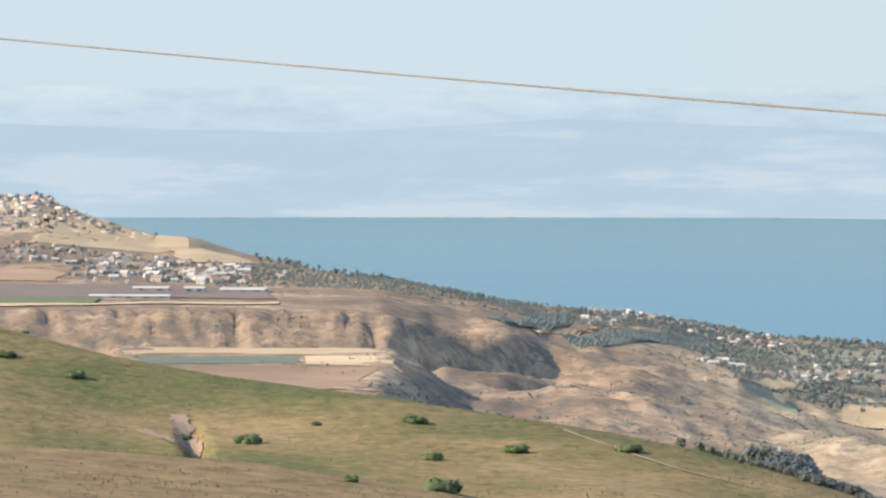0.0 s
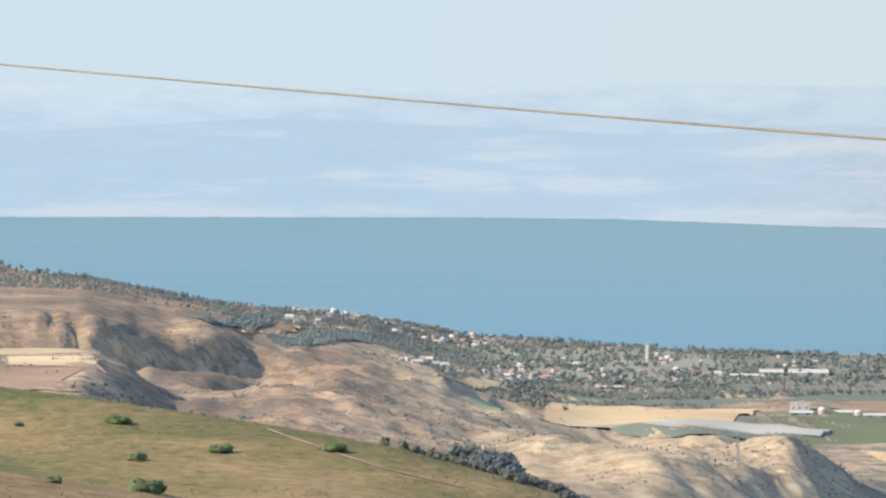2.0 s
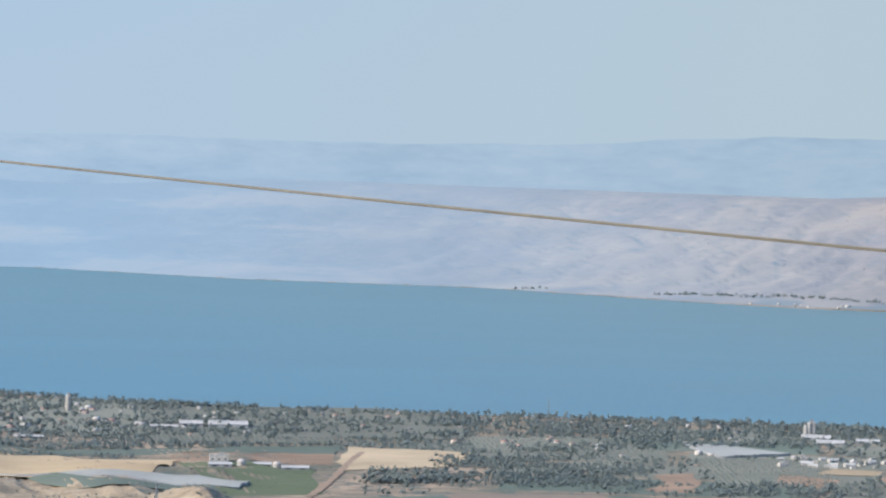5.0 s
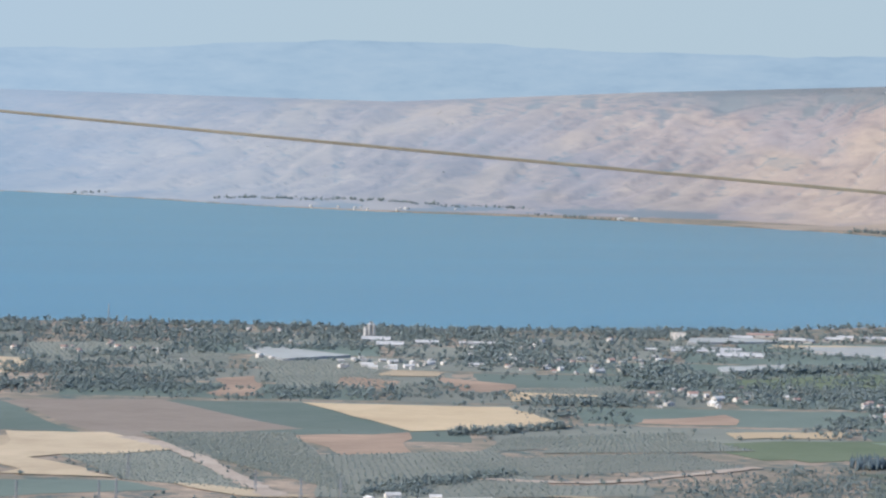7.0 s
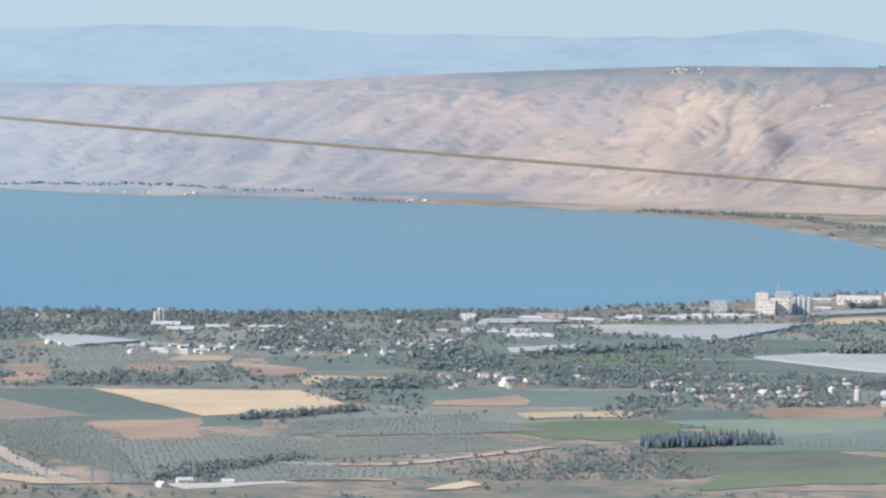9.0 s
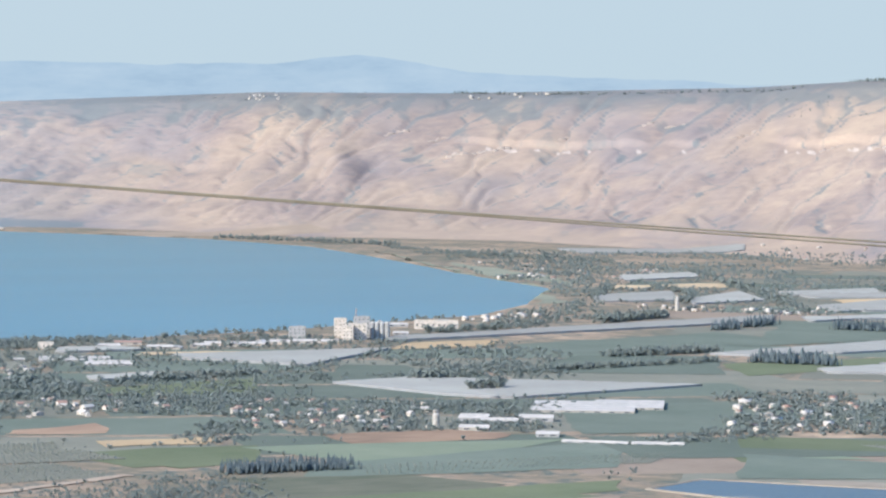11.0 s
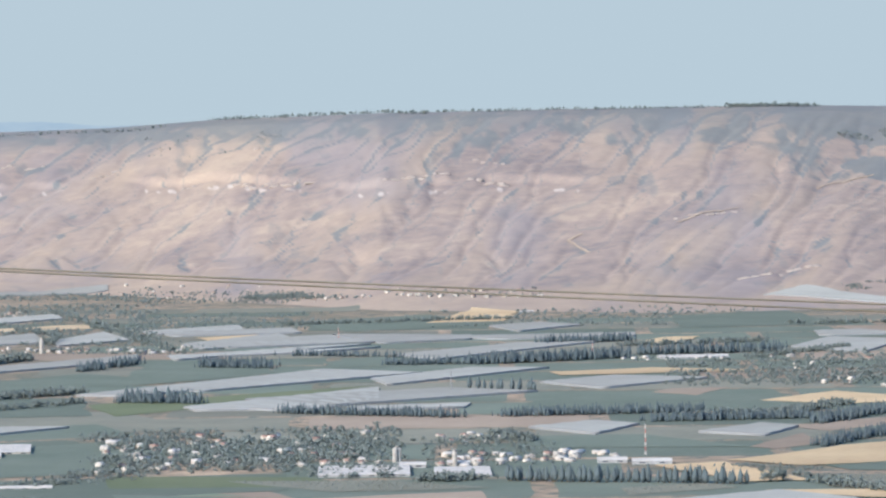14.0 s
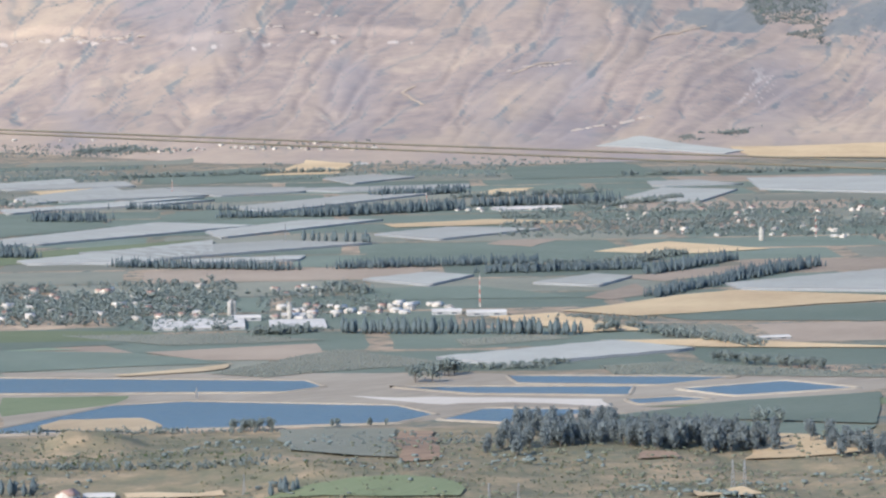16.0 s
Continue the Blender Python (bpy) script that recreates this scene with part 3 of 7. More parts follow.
# ---- more materials ----
def crop(name, lo, hi, row=0.0, turn=0.5, fine=0.12):
    """A field's cover, mottled at two scales, with faint drill rows."""
    m, nodes, links, b = material(name, 0.95, 0.1)
    f = noisy(nodes, links, 0.02, 4.0, 0.6)
    f2 = noisy(nodes, links, fine, 5.0, 0.7, (1, 7, 1), turn=turn)
    mean = nodes.new("ShaderNodeMath")
    mean.operation = "ADD"
    links.new(f, mean.inputs[0])
    links.new(f2, mean.inputs[1])
    r = ramp(nodes, [(0.36, lo), (0.64, hi)])
    half = nodes.new("ShaderNodeMath")
    half.operation = "MULTIPLY"
    half.inputs[1].default_value = 0.5
    links.new(mean.outputs[0], half.inputs[0])
    links.new(half.outputs[0], r.inputs[0])
    info = nodes.new("ShaderNodeObjectInfo")
    hue = nodes.new("ShaderNodeHueSaturation")
    rv = nodes.new("ShaderNodeMapRange")
    rv.inputs[3].default_value, rv.inputs[4].default_value = 0.85, 1.15
    links.new(info.outputs["Random"], rv.inputs[0])
    links.new(rv.outputs[0], hue.inputs["Value"])
    links.new(r.outputs[0], hue.inputs["Color"])
    links.new(hue.outputs[0], b.inputs["Base Color"])
    bp = nodes.new("ShaderNodeBump")
    bp.inputs["Strength"].default_value, bp.inputs["Distance"].default_value = 0.4, 0.4
    links.new(f2, bp.inputs["Height"])
    links.new(bp.outputs[0], b.inputs["Normal"])
    return m


def foliage(name, lo, hi):
    m, nodes, links, b = material(name, 0.85, 0.15)
    geo = nodes.new("ShaderNodeNewGeometry")
    f = noisy(nodes, links, 1.3, 4.0, 0.7)
    mean = nodes.new("ShaderNodeMath")
    mean.operation = "MULTIPLY_ADD"
    mean.inputs[1].default_value = 0.5
    links.new(geo.outputs["Random Per Island"], mean.inputs[0])
    half = nodes.new("ShaderNodeMath")
    half.operation = "MULTIPLY"
    half.inputs[1].default_value = 0.6
    links.new(f, half.inputs[0])
    links.new(half.outputs[0], mean.inputs[2])
    r = ramp(nodes, [(0.2, lo), (0.8, hi)])
    links.new(mean.outputs[0], r.inputs[0])
    links.new(r.outputs[0], b.inputs["Base Color"])
    return m


def plain(name, col, rough=0.7, spec=0.3, vary=0.12, metal=0.0, scale=0.8):
    m, nodes, links, b = material(name, rough, spec)
    f = noisy(nodes, links, scale, 5.0, 0.65)
    r = ramp(nodes, [(0.3, tuple(c * (1 - vary) for c in col)), (0.7, tuple(min(1, c * (1 + vary * 0.6)) for c in col))])
    links.new(f, r.inputs[0])
    links.new(r.outputs[0], b.inputs["Base Color"])
    b.inputs["Metallic"].default_value = metal
    return m


CROPS = {
    "wheat": (crop("ripe wheat", (0.46, 0.31, 0.155), (0.64, 0.455, 0.235)), "wheat_field", "pale golden field of ripe dry grain"),
    "straw": (crop("stubble", (0.37, 0.26, 0.14), (0.58, 0.42, 0.23)), "stubble_field", "bleached straw stubble and dry grass"),
    "green": (crop("green crop", (0.14, 0.152, 0.072), (0.2, 0.2, 0.1)), "crop_field", "even green irrigated crop field"),
    "light": (crop("light green crop", (0.2, 0.215, 0.125), (0.28, 0.285, 0.17)), "crop_field", "pale green crop field beside bare soil"),
    "dark": (crop("dark green crop", (0.138, 0.15, 0.1), (0.195, 0.2, 0.136)), "crop_field", "dark blue-green field of dense low crop"),
    "plough": (crop("ploughed soil", (0.26, 0.19, 0.123), (0.37, 0.275, 0.178)), "ploughed_field", "greyish brown ploughed field"),
    "brown": (crop("dark ploughed soil", (0.16, 0.118, 0.09), (0.24, 0.178, 0.13)), "ploughed_field", "dark purplish brown ploughed soil"),
    "red": (crop("red earth", (0.22, 0.145, 0.088), (0.44, 0.285, 0.162), fine=0.05), "bare_ground", "bare reddish brown earth with sparse weeds"),
    "bank": (crop("pond bank earth", (0.27, 0.21, 0.14), (0.42, 0.335, 0.225), fine=0.05), "pond_bank", "dry grey-brown earth banks between fish ponds"),
    "sand": (crop("pale sand", (0.47, 0.38, 0.275), (0.6, 0.5, 0.37)), "sand_bank", "pale dry sandy bank"),
    "scrub": (crop("scrub", (0.12, 0.125, 0.07), (0.24, 0.21, 0.13), fine=0.05), "scrubland", "olive scrub and dry weeds"),
    "reed": (crop("shore reeds", (0.22, 0.21, 0.135), (0.32, 0.3, 0.19), fine=0.05), "reed_bed", "pale green reeds along the shore"),
    "grove": (crop("orchard floor", (0.19, 0.175, 0.118), (0.27, 0.24, 0.16)), "orchard_floor", "shaded weedy floor of an orchard"),
}
NET, NET_SIDE = crop("shade net", (0.33, 0.295, 0.225), (0.425, 0.38, 0.29), fine=0.2), plain("net side", (0.28, 0.26, 0.23))
STEEL, WHITE, CREAM = plain("galvanised steel", (0.27, 0.25, 0.22), 0.7, 0.3, 0.2), plain("white plaster", (0.58, 0.485, 0.37), vary=0.35), plain("cream plaster", (0.42, 0.36, 0.28), vary=0.35)
GREY_WALL = plain("grey concrete", (0.36, 0.33, 0.285), vary=0.3)
TILE, SHEETMETAL, FLATROOF = plain("roof tiles", (0.36, 0.22, 0.15), 0.8), plain("sheet metal roof", (0.54, 0.47, 0.375), 0.8, 0.1, 0.18, scale=0.25), plain("flat roof", (0.44, 0.385, 0.31), vary=0.3)
GLASS = plain("window glass", (0.05, 0.06, 0.07), 0.15, 0.5)
RED = plain("faded red paint", (0.42, 0.17, 0.12), 0.6)
LEAF, OLIVE, CYPRESS, BUSH = (foliage("broad leaves", (0.128, 0.14, 0.118), (0.19, 0.198, 0.16)), foliage("olive leaves", (0.155, 0.158, 0.122), (0.215, 0.21, 0.155)),
                              foliage("cypress needles", (0.07, 0.085, 0.085), (0.112, 0.125, 0.115)), foliage("bush leaves", (0.055, 0.07, 0.024), (0.11, 0.125, 0.046)))
EUCALYPT = foliage("eucalyptus leaves", (0.1, 0.11, 0.105), (0.155, 0.162, 0.145))
# Paler copy of the broad leaves; the far woods' haze is put into its colour.
HAZED_LEAF = foliage("broad leaves paled for haze", (0.15, 0.165, 0.14), (0.215, 0.225, 0.185))
BARK = plain("bark", (0.14, 0.11, 0.08), 0.9, 0.1, 0.3)
LOAM = earth("track dust", [(0.35, (0.36, 0.26, 0.165)), (0.65, (0.52, 0.39, 0.255))], 0.05, 0.4)
BARE = earth("bare gully earth", [(0.3, (0.24, 0.155, 0.095)), (0.5, (0.37, 0.25, 0.15)), (0.7, (0.48, 0.34, 0.21))], 0.15, 1.2, bump=0.7)
ROCK = earth("pale cliff rock", [(0.3, (0.27, 0.215, 0.165)), (0.7, (0.42, 0.335, 0.255))], 0.04, 0.3)
CABLE = plain("sunlit cable sheath", (0.2, 0.162, 0.1), 0.6, 0.3, 0.25, scale=6.0)

# ---- plants ----
rng = np.random.RandomState(11)


def ico(sub):
    bm = bmesh.new()
    bmesh.ops.create_icosphere(bm, subdivisions=sub, radius=1)
    co = np.array([v.co[:] for v in bm.verts])
    tri = np.array([[v.index for v in f.verts] for f in bm.faces])
    bm.free()
    return co, tri


def joined(pieces):
    co, tri, n = [], [], 0
    for c, t in pieces:
        co.append(c)
        tri.append(t + n)
        n += len(c)
    return np.concatenate(co), np.concatenate(tri)


def sprigs(n, centre, radius, size, r):
    """Loose leaf sprays just off a crown's skin, as small bent triangles."""
    v = r.normal(size=(n, 3))
    v /= np.linalg.norm(v, axis=1, keepdims=True)
    p = np.array(centre) + v * np.array(radius) * r.uniform(0.85, 1.22, (n, 1))
    q = (p[:, None, :] + r.normal(size=(n, 3, 3)) * size).reshape(-1, 3)
    return q, np.arange(3 * n).reshape(-1, 3)


def broad_crown(seed, lumps=3, sub=2, leaves=60):
    """A rounded crown of several uneven clumps; height 1, base at 0.2."""
    r = np.random.RandomState(seed)
    base, tri = ico(sub)
    out = []
    for k in range(lumps):
        a = 2 * math.pi * k / lumps + r.rand()
        s = np.array([r.uniform(0.2, 0.34), r.uniform(0.2, 0.34), r.uniform(0.18, 0.3)])
        c = np.array([math.cos(a) * 0.2 * (lumps > 1), math.sin(a) * 0.2 * (lumps > 1), r.uniform(0.35, 0.72)])
        out.append((base * (1 + r.uniform(-0.28, 0.24, (len(base), 1))) * s + c, tri))
        out.append(sprigs(leaves // lumps, c, s, 0.05, r))
    return joined(out)


def spray_crown(seed, clumps, leaves, wide, tall, mid, size, core=0.62):
    """A soft crown: a few ragged cores hidden in sprays of small leaf triangles; height about 1."""
    r = np.random.RandomState(seed)
    base = np.array([(1, 0, 0), (-0.5, 0.87, 0), (-0.5, -0.87, 0), (0, 0, 1), (0, 0, -1)], float)
    tri = np.array([(0, 1, 3), (1, 2, 3), (2, 0, 3), (1, 0, 4), (2, 1, 4), (0, 2, 4)])
    out = []
    for k in range(clumps):
        v = r.normal(size=3)
        v *= r.uniform(0.2, 0.75) / np.linalg.norm(v)
        c = np.array([v[0] * wide, v[1] * wide, mid + v[2] * tall])
        s = np.array([wide, wide, tall]) * core * r.uniform(0.7, 1.2, 3)
        rot = np.array(Euler((r.uniform(-0.5, 0.5), r.uniform(-0.5, 0.5), r.uniform(0, 6))).to_matrix())
        out.append((base @ rot * s + c, tri))
        out.append(sprigs(leaves // clumps, c, s * 1.25, size, r))
    return joined(out)


def spire(seed):
    """A narrow pointed conifer, its outline roughened by sprays."""
    r = np.random.RandomState(seed)
    a = np.arange(5) * 1.257 + r.rand()
    w = 0.1 * r.uniform(0.8, 1.2, 5)
    ring = np.stack([np.cos(a) * w, np.sin(a) * w, r.uniform(0.2, 0.36, 5)], -1)
    co = np.concatenate([ring, [(0, 0, 1.0), (0, 0, 0.05)]])
    tri = np.array([(k, (k + 1) % 5, 5) for k in range(5)] + [((k + 1) % 5, k, 6) for k in range(5)])
    return joined([(co, tri), sprigs(9, (0, 0, 0.45), (0.09, 0.09, 0.36), 0.035, r)])


def leafy_crown(seed, clumps=10, wide=0.34, tall=0.38, mid=0.6, size=0.17, leaves=12, sub=0):
    """A crown of many small ragged clumps with gaps between; height about 1."""
    r = np.random.RandomState(seed)
    if sub:
        base, tri = ico(sub)
    else:
        base = np.array([(1, 0, 0), (-1, 0, 0), (0, 1, 0), (0, -1, 0), (0, 0, 1), (0, 0, -1)], float)
        tri = np.array([(0, 2, 4), (2, 1, 4), (1, 3, 4), (3, 0, 4), (2, 0, 5), (1, 2, 5), (3, 1, 5), (0, 3, 5)])
    out = []
    for k in range(clumps):
        v = r.normal(size=3)
        v *= r.uniform(0.35, 1.0) / np.linalg.norm(v)
        c = np.array([v[0] * wide, v[1] * wide, mid + v[2] * tall])
        s = size * r.uniform(0.7, 1.35, 3)
        rot = np.array(Euler(r.uniform(0, 6, 3)).to_matrix())
        out.append(((base * (1 + r.uniform(-0.25, 0.25, (len(base), 1)))) @ rot * s + c, tri))
    out.append(sprigs(leaves, (0, 0, mid), (wide, wide, tall), 0.05, r))
    return joined(out)


def bush_crown(seed):
    """A low spreading shrub of clumps close to the ground."""
    r = np.random.RandomState(seed)
    base, tri = ico(2)
    out = []
    for k in range(6):
        a = k * 1.05 + r.rand()
        s = np.array([r.uniform(0.3, 0.5), r.uniform(0.3, 0.5), r.uniform(0.25, 0.5)])
        c = np.array([math.cos(a) * 0.45, math.sin(a) * 0.45, r.uniform(0.1, 0.4)])
        out += [(base * (1 + r.uniform(-0.3, 0.25, (len(base), 1))) * s + c, tri), sprigs(60, c, s, 0.06, r)]
    return joined(out)


def cypress_crown(seed, sub=2, leaves=30):
    r = np.random.RandomState(seed)
    base, tri = ico(sub)
    w = 0.11 * (1 - 0.75 * np.clip(base[:, 2:3], -0.2, 1)) * (1 + r.uniform(-0.22, 0.22, (len(base), 1)))
    co = np.concatenate([base[:, :2] * w, 0.53 + 0.47 * base[:, 2:3]], 1)
    return joined([(co, tri), sprigs(leaves, (0, 0, 0.5), (0.12, 0.12, 0.42), 0.03, r)])


FAR_BROAD = [spray_crown(k, 2, 26, 0.34, 0.34, 0.52, 0.1) for k in range(10)]
NEAR_WILD = [leafy_crown(20 + k, 26, 0.36, 0.34, 0.45, 0.14, 130) for k in range(5)]
FAR_CYPRESS = [spire(40 + k) for k in range(6)]
LOW_LUMP = [broad_crown(60 + k, 1, 1, 0) for k in range(4)]


def planting(name, places, heights, protos, mat, label, spread=(0.8, 1.3)):
    """Many plants as one mesh of stuff."""
    out = []
    places = np.asarray(places, float).reshape(-1, 2)
    base = land(places[:, 0], places[:, 1])
    dry = base > 0.1
    places, heights, base = places[dry], np.asarray(heights)[dry], base[dry]
    for (x, y), h, z in zip(places, heights, base):
        co, tri = protos[rng.randint(len(protos))]
        a, w = rng.uniform(0, 6.28), h * rng.uniform(*spread)
        c, s = math.cos(a) * w, math.sin(a) * w
        out.append((np.stack([co[:, 0] * c - co[:, 1] * s + x, co[:, 0] * s + co[:, 1] * c + y, co[:, 2] * h + z - 0.12 * h], -1), tri))
    co, tri = joined(out)
    return tagged(new(name, mesh_from(name, co, tri, mat)), label, "trees", kind="stuff")


def inside(corners, n, ragged=0.0):
    """n random places over four corners."""
    a, b, c, d = (np.array(p, float) for p in corners)
    u, v = rng.rand(n, 1), rng.rand(n, 1)
    p = (a * (1 - u) + b * u) * (1 - v) + (d * (1 - u) + c * u) * v
    return p + rng.normal(size=p.shape) * ragged


def wood(n, lo, hi, *corners, mat=LEAF, near=False):
    """A stand of mixed trees over four corners, left with gaps."""
    n = int(n * 1.75)
    p = inside(corners, int(n * 1.6), 3.0)
    keep = fbm(p[:, 0] / 45, p[:, 1] / 45, 3) > 0.37
    p = (p[keep] if keep.sum() > n // 5 else p)[:n]
    planting("woodland", p, rng.uniform(lo, hi, len(p)) * rng.uniform(0.34, 0.66, len(p)), NEAR_WILD if near else FAR_BROAD, mat, "mixed grey-green trees standing in loose groups")


def orchard(gap, h, *corners, mat=OLIVE):
    """Fruit trees in rows over four corners, on their floor."""
    field("grove", *corners)
    a, b, c, d = corners
    gap *= 0.5
    nu, nv = max(2, int(max(span(a, b), span(d, c)) / gap)), max(2, int(max(span(a, d), span(b, c)) / gap))
    while nu * nv > 6000:
        nu, nv = int(nu * 0.93), int(nv * 0.93)
    u, v = np.meshgrid((np.arange(nu) + 0.5) / nu, (np.arange(nv) + 0.5) / nv)
    u, v = u.reshape(-1, 1), v.reshape(-1, 1)
    a, b, c, d = (np.array(p, float) for p in corners)
    p = (a * (1 - u) + b * u) * (1 - v) + (d * (1 - u) + c * u) * v
    p = p + rng.normal(size=p.shape) * gap * 0.13
    p = p[rng.rand(len(p)) > 0.05]
    planting("orchard", p, h * 0.48 * rng.uniform(0.7, 1.25, len(p)), LOW_LUMP, mat, "orderly rows of low grey-green fruit trees", (1.1, 1.6))


def make_tree(name, crown, trunk_h, mat, label, category, group):
    """A single tree of height 1: tapered trunk with two limbs, and a crown."""
    root = tagged(new(name), label, category, group)
    bm = bmesh.new()
    bmesh.ops.create_cone(bm, cap_ends=True, segments=7, radius1=0.035, radius2=0.015, depth=trunk_h, matrix=Matrix.Translation((0, 0, trunk_h / 2 - 0.02)))
    for s in (-1, 1):
        bmesh.ops.create_cone(bm, cap_ends=True, segments=5, radius1=0.014, radius2=0.005, depth=0.28,
                              matrix=Matrix.Translation((0.05 * s, 0.03, trunk_h)) @ Euler((0.3 * s, 0.5 * s, 0)).to_matrix().to_4x4())
    part("trunk", bm, BARK, root)
    part("crown", mesh_from("crown", *crown, mat), mat, root)
    return root


PROTO = {"cypress": [make_tree("cypress_tree", cypress_crown(80 + k, 2, 40), 0.3, CYPRESS, "tall dark narrow cypress in a windbreak row", "tree", "windbreak trees") for k in range(3)],
         "eucalyptus": [make_tree("eucalyptus_tree", spray_crown(120 + k, 14, 700, 0.3, 0.42, 0.5, 0.034, 0.42), 0.5, EUCALYPT, "tall dark grey-green eucalyptus in a dense stand", "tree", "eucalyptus stand") for k in range(3)],
         "broad": [make_tree("broadleaf_tree", spray_crown(90 + k, 8, 320, 0.38, 0.3, 0.55, 0.045, 0.5), 0.45, LEAF, "rounded grey-green tree with an uneven crown", "tree", "scattered trees") for k in range(3)],
         "bush": [make_tree("bush", bush_crown(100 + k), 0.3, BUSH, "low dark green bush on dry grass", "bush", "hillside bushes") for k in range(3)]}
FIRST = {id(ob): True for obs in PROTO.values() for ob in obs}


def stand(proto, x, y, turn, sx, sy, sz, sink=0.0):
    """Sets a prototype, or a copy of it, on the ground."""
    m = pose(x, y, ground_at(x, y) - sink, 0, 0, turn)
    size = Matrix.Diagonal((sx, sy, sz, 1))
    if FIRST.pop(id(proto), False):
        proto.matrix_basis = m @ size
        return proto
    ob = copy_thing(proto, Matrix())
    ob.matrix_basis = m @ size
    return ob


def tree(kind, x, y, h, w=1.0):
    return stand(PROTO[kind][rng.randint(3)], x, y, rng.uniform(0, 360), h * w, h * w, h, 0.03 * h)


def tree_row(kind, n, lo, hi, p, q, w=1.0, wander=1.5):
    """A windbreak or avenue from p to q."""
    for k in range(n):
        u = (k + rng.uniform(0.1, 0.9)) / n
        tree(kind, p[0] + (q[0] - p[0]) * u + rng.normal() * wander, p[1] + (q[1] - p[1]) * u + rng.normal() * wander, rng.uniform(lo, hi), w)


def hedge(kind, n, lo, hi, p, q, wander=2.5, mat=None):
    """A dense distant belt of trees as stuff."""
    n = int(n * (3.4 if kind == "cypress" else 1.9))
    u = rng.rand(n, 1)
    pts = np.array(p) + (np.array(q) - np.array(p)) * u + rng.normal(size=(n, 2)) * wander
    planting("tree_belt", pts, rng.uniform(lo, hi, n) * rng.uniform(0.6, 1.0, n), FAR_CYPRESS if kind == "cypress" else FAR_BROAD, mat or (CYPRESS if kind == "cypress" else LEAF),
             "dense dark windbreak of tall narrow trees" if kind == "cypress" else "belt of rounded grey-green trees", (0.9, 1.4) if kind == "cypress" else (0.6, 1.0))


# ---- fields, nets, tracks and ponds ----
LAYER = {"wheat": 0.23, "straw": 0.23}
COUNT, POOLS, OPEN_GROUND = [0], [0], []


def field(kind, *corners, lift=None):
    mat, name, label = CROPS[kind]
    if lift is None:
        COUNT[0] += 1
        mid = [sum(p[k] for p in corners) / 4 for k in (0, 1)]
        lift = LAYER.get(kind, 0.05) + 0.0015 * COUNT[0] + 0.25 * (ground_at(*mid) > 1.5)
        OPEN_GROUND.append(corners)
    nu = max(4, int(max(span(corners[0], corners[1]), span(corners[3], corners[2])) / 9))
    nv = max(4, int(max(span(corners[0], corners[3]), span(corners[1], corners[2])) / 12))
    co, quads = patch(corners, min(nu, 90), min(nv, 60), 0)
    wild = 16.0 if kind in ("straw", "red", "scrub", "sand", "reed") else 6.0
    co[:, 0] += wild * (fbm(co[:, 0] / 24, co[:, 1] / 24, 4) - 0.5)
    co[:, 1] += 1.6 * wild * (fbm(co[:, 0] / 24 + 40, co[:, 1] / 24, 4) - 0.5)
    co[:, 2] = land(co[:, 0], co[:, 1]) + lift
    return tagged(new(name, mesh_from(name, co, quads, mat, smooth=True)), label, "field", kind="structure")


def net_house(a, b, c, d, h=0.9):
    """A plantation under a flat shade net on posts."""
    root = tagged(new("net_house"), "flat pale grey shade net over crop rows", "net house", "shade net houses")
    mid = ((a[0] + b[0] + c[0] + d[0]) / 4, (a[1] + b[1] + c[1] + d[1]) / 4)
    root.location = (*mid, ground_at(*mid))
    OPEN_GROUND.append((a, b, c, d))
    nu = max(6, min(60, int(max(span(a, b), span(d, c)) / 7)))
    nv = max(4, min(40, int(max(span(a, d), span(b, c)) / 10)))
    co, quads = patch((a, b, c, d), nu, nv, h)
    i = np.arange(len(co))
    co[:, 2] += 0.18 * ((i % nu) % 2) + rng.uniform(-0.05, 0.05, len(co))
    co -= np.array(root.location[:])
    part("canopy", mesh_from("canopy", co, quads, NET), NET, root)
    rim = list(range(nu)) + [k * nu + nu - 1 for k in range(1, nv)] + [nv * nu - 1 - k for k in range(1, nu)] + [k * nu for k in range(nv - 2, 0, -1)]
    top = co[rim]
    low = top.copy()
    low[:, 2] -= h + 0.15
    n = len(rim)
    k = np.arange(n)
    part("side_net", mesh_from("side_net", np.concatenate([top, low]), np.stack([k, (k + 1) % n, (k + 1) % n + n, k + n], -1), NET_SIDE), NET_SIDE, root)
    bm = bmesh.new()
    for p in top[::4]:
        block(bm, p[0] * 1.002, p[1] * 1.002, p[2] - h - 0.2, 0.14, 0.14, h + 0.35)
    part("support_frame", bm, STEEL, root)["kind"] = "stuff"


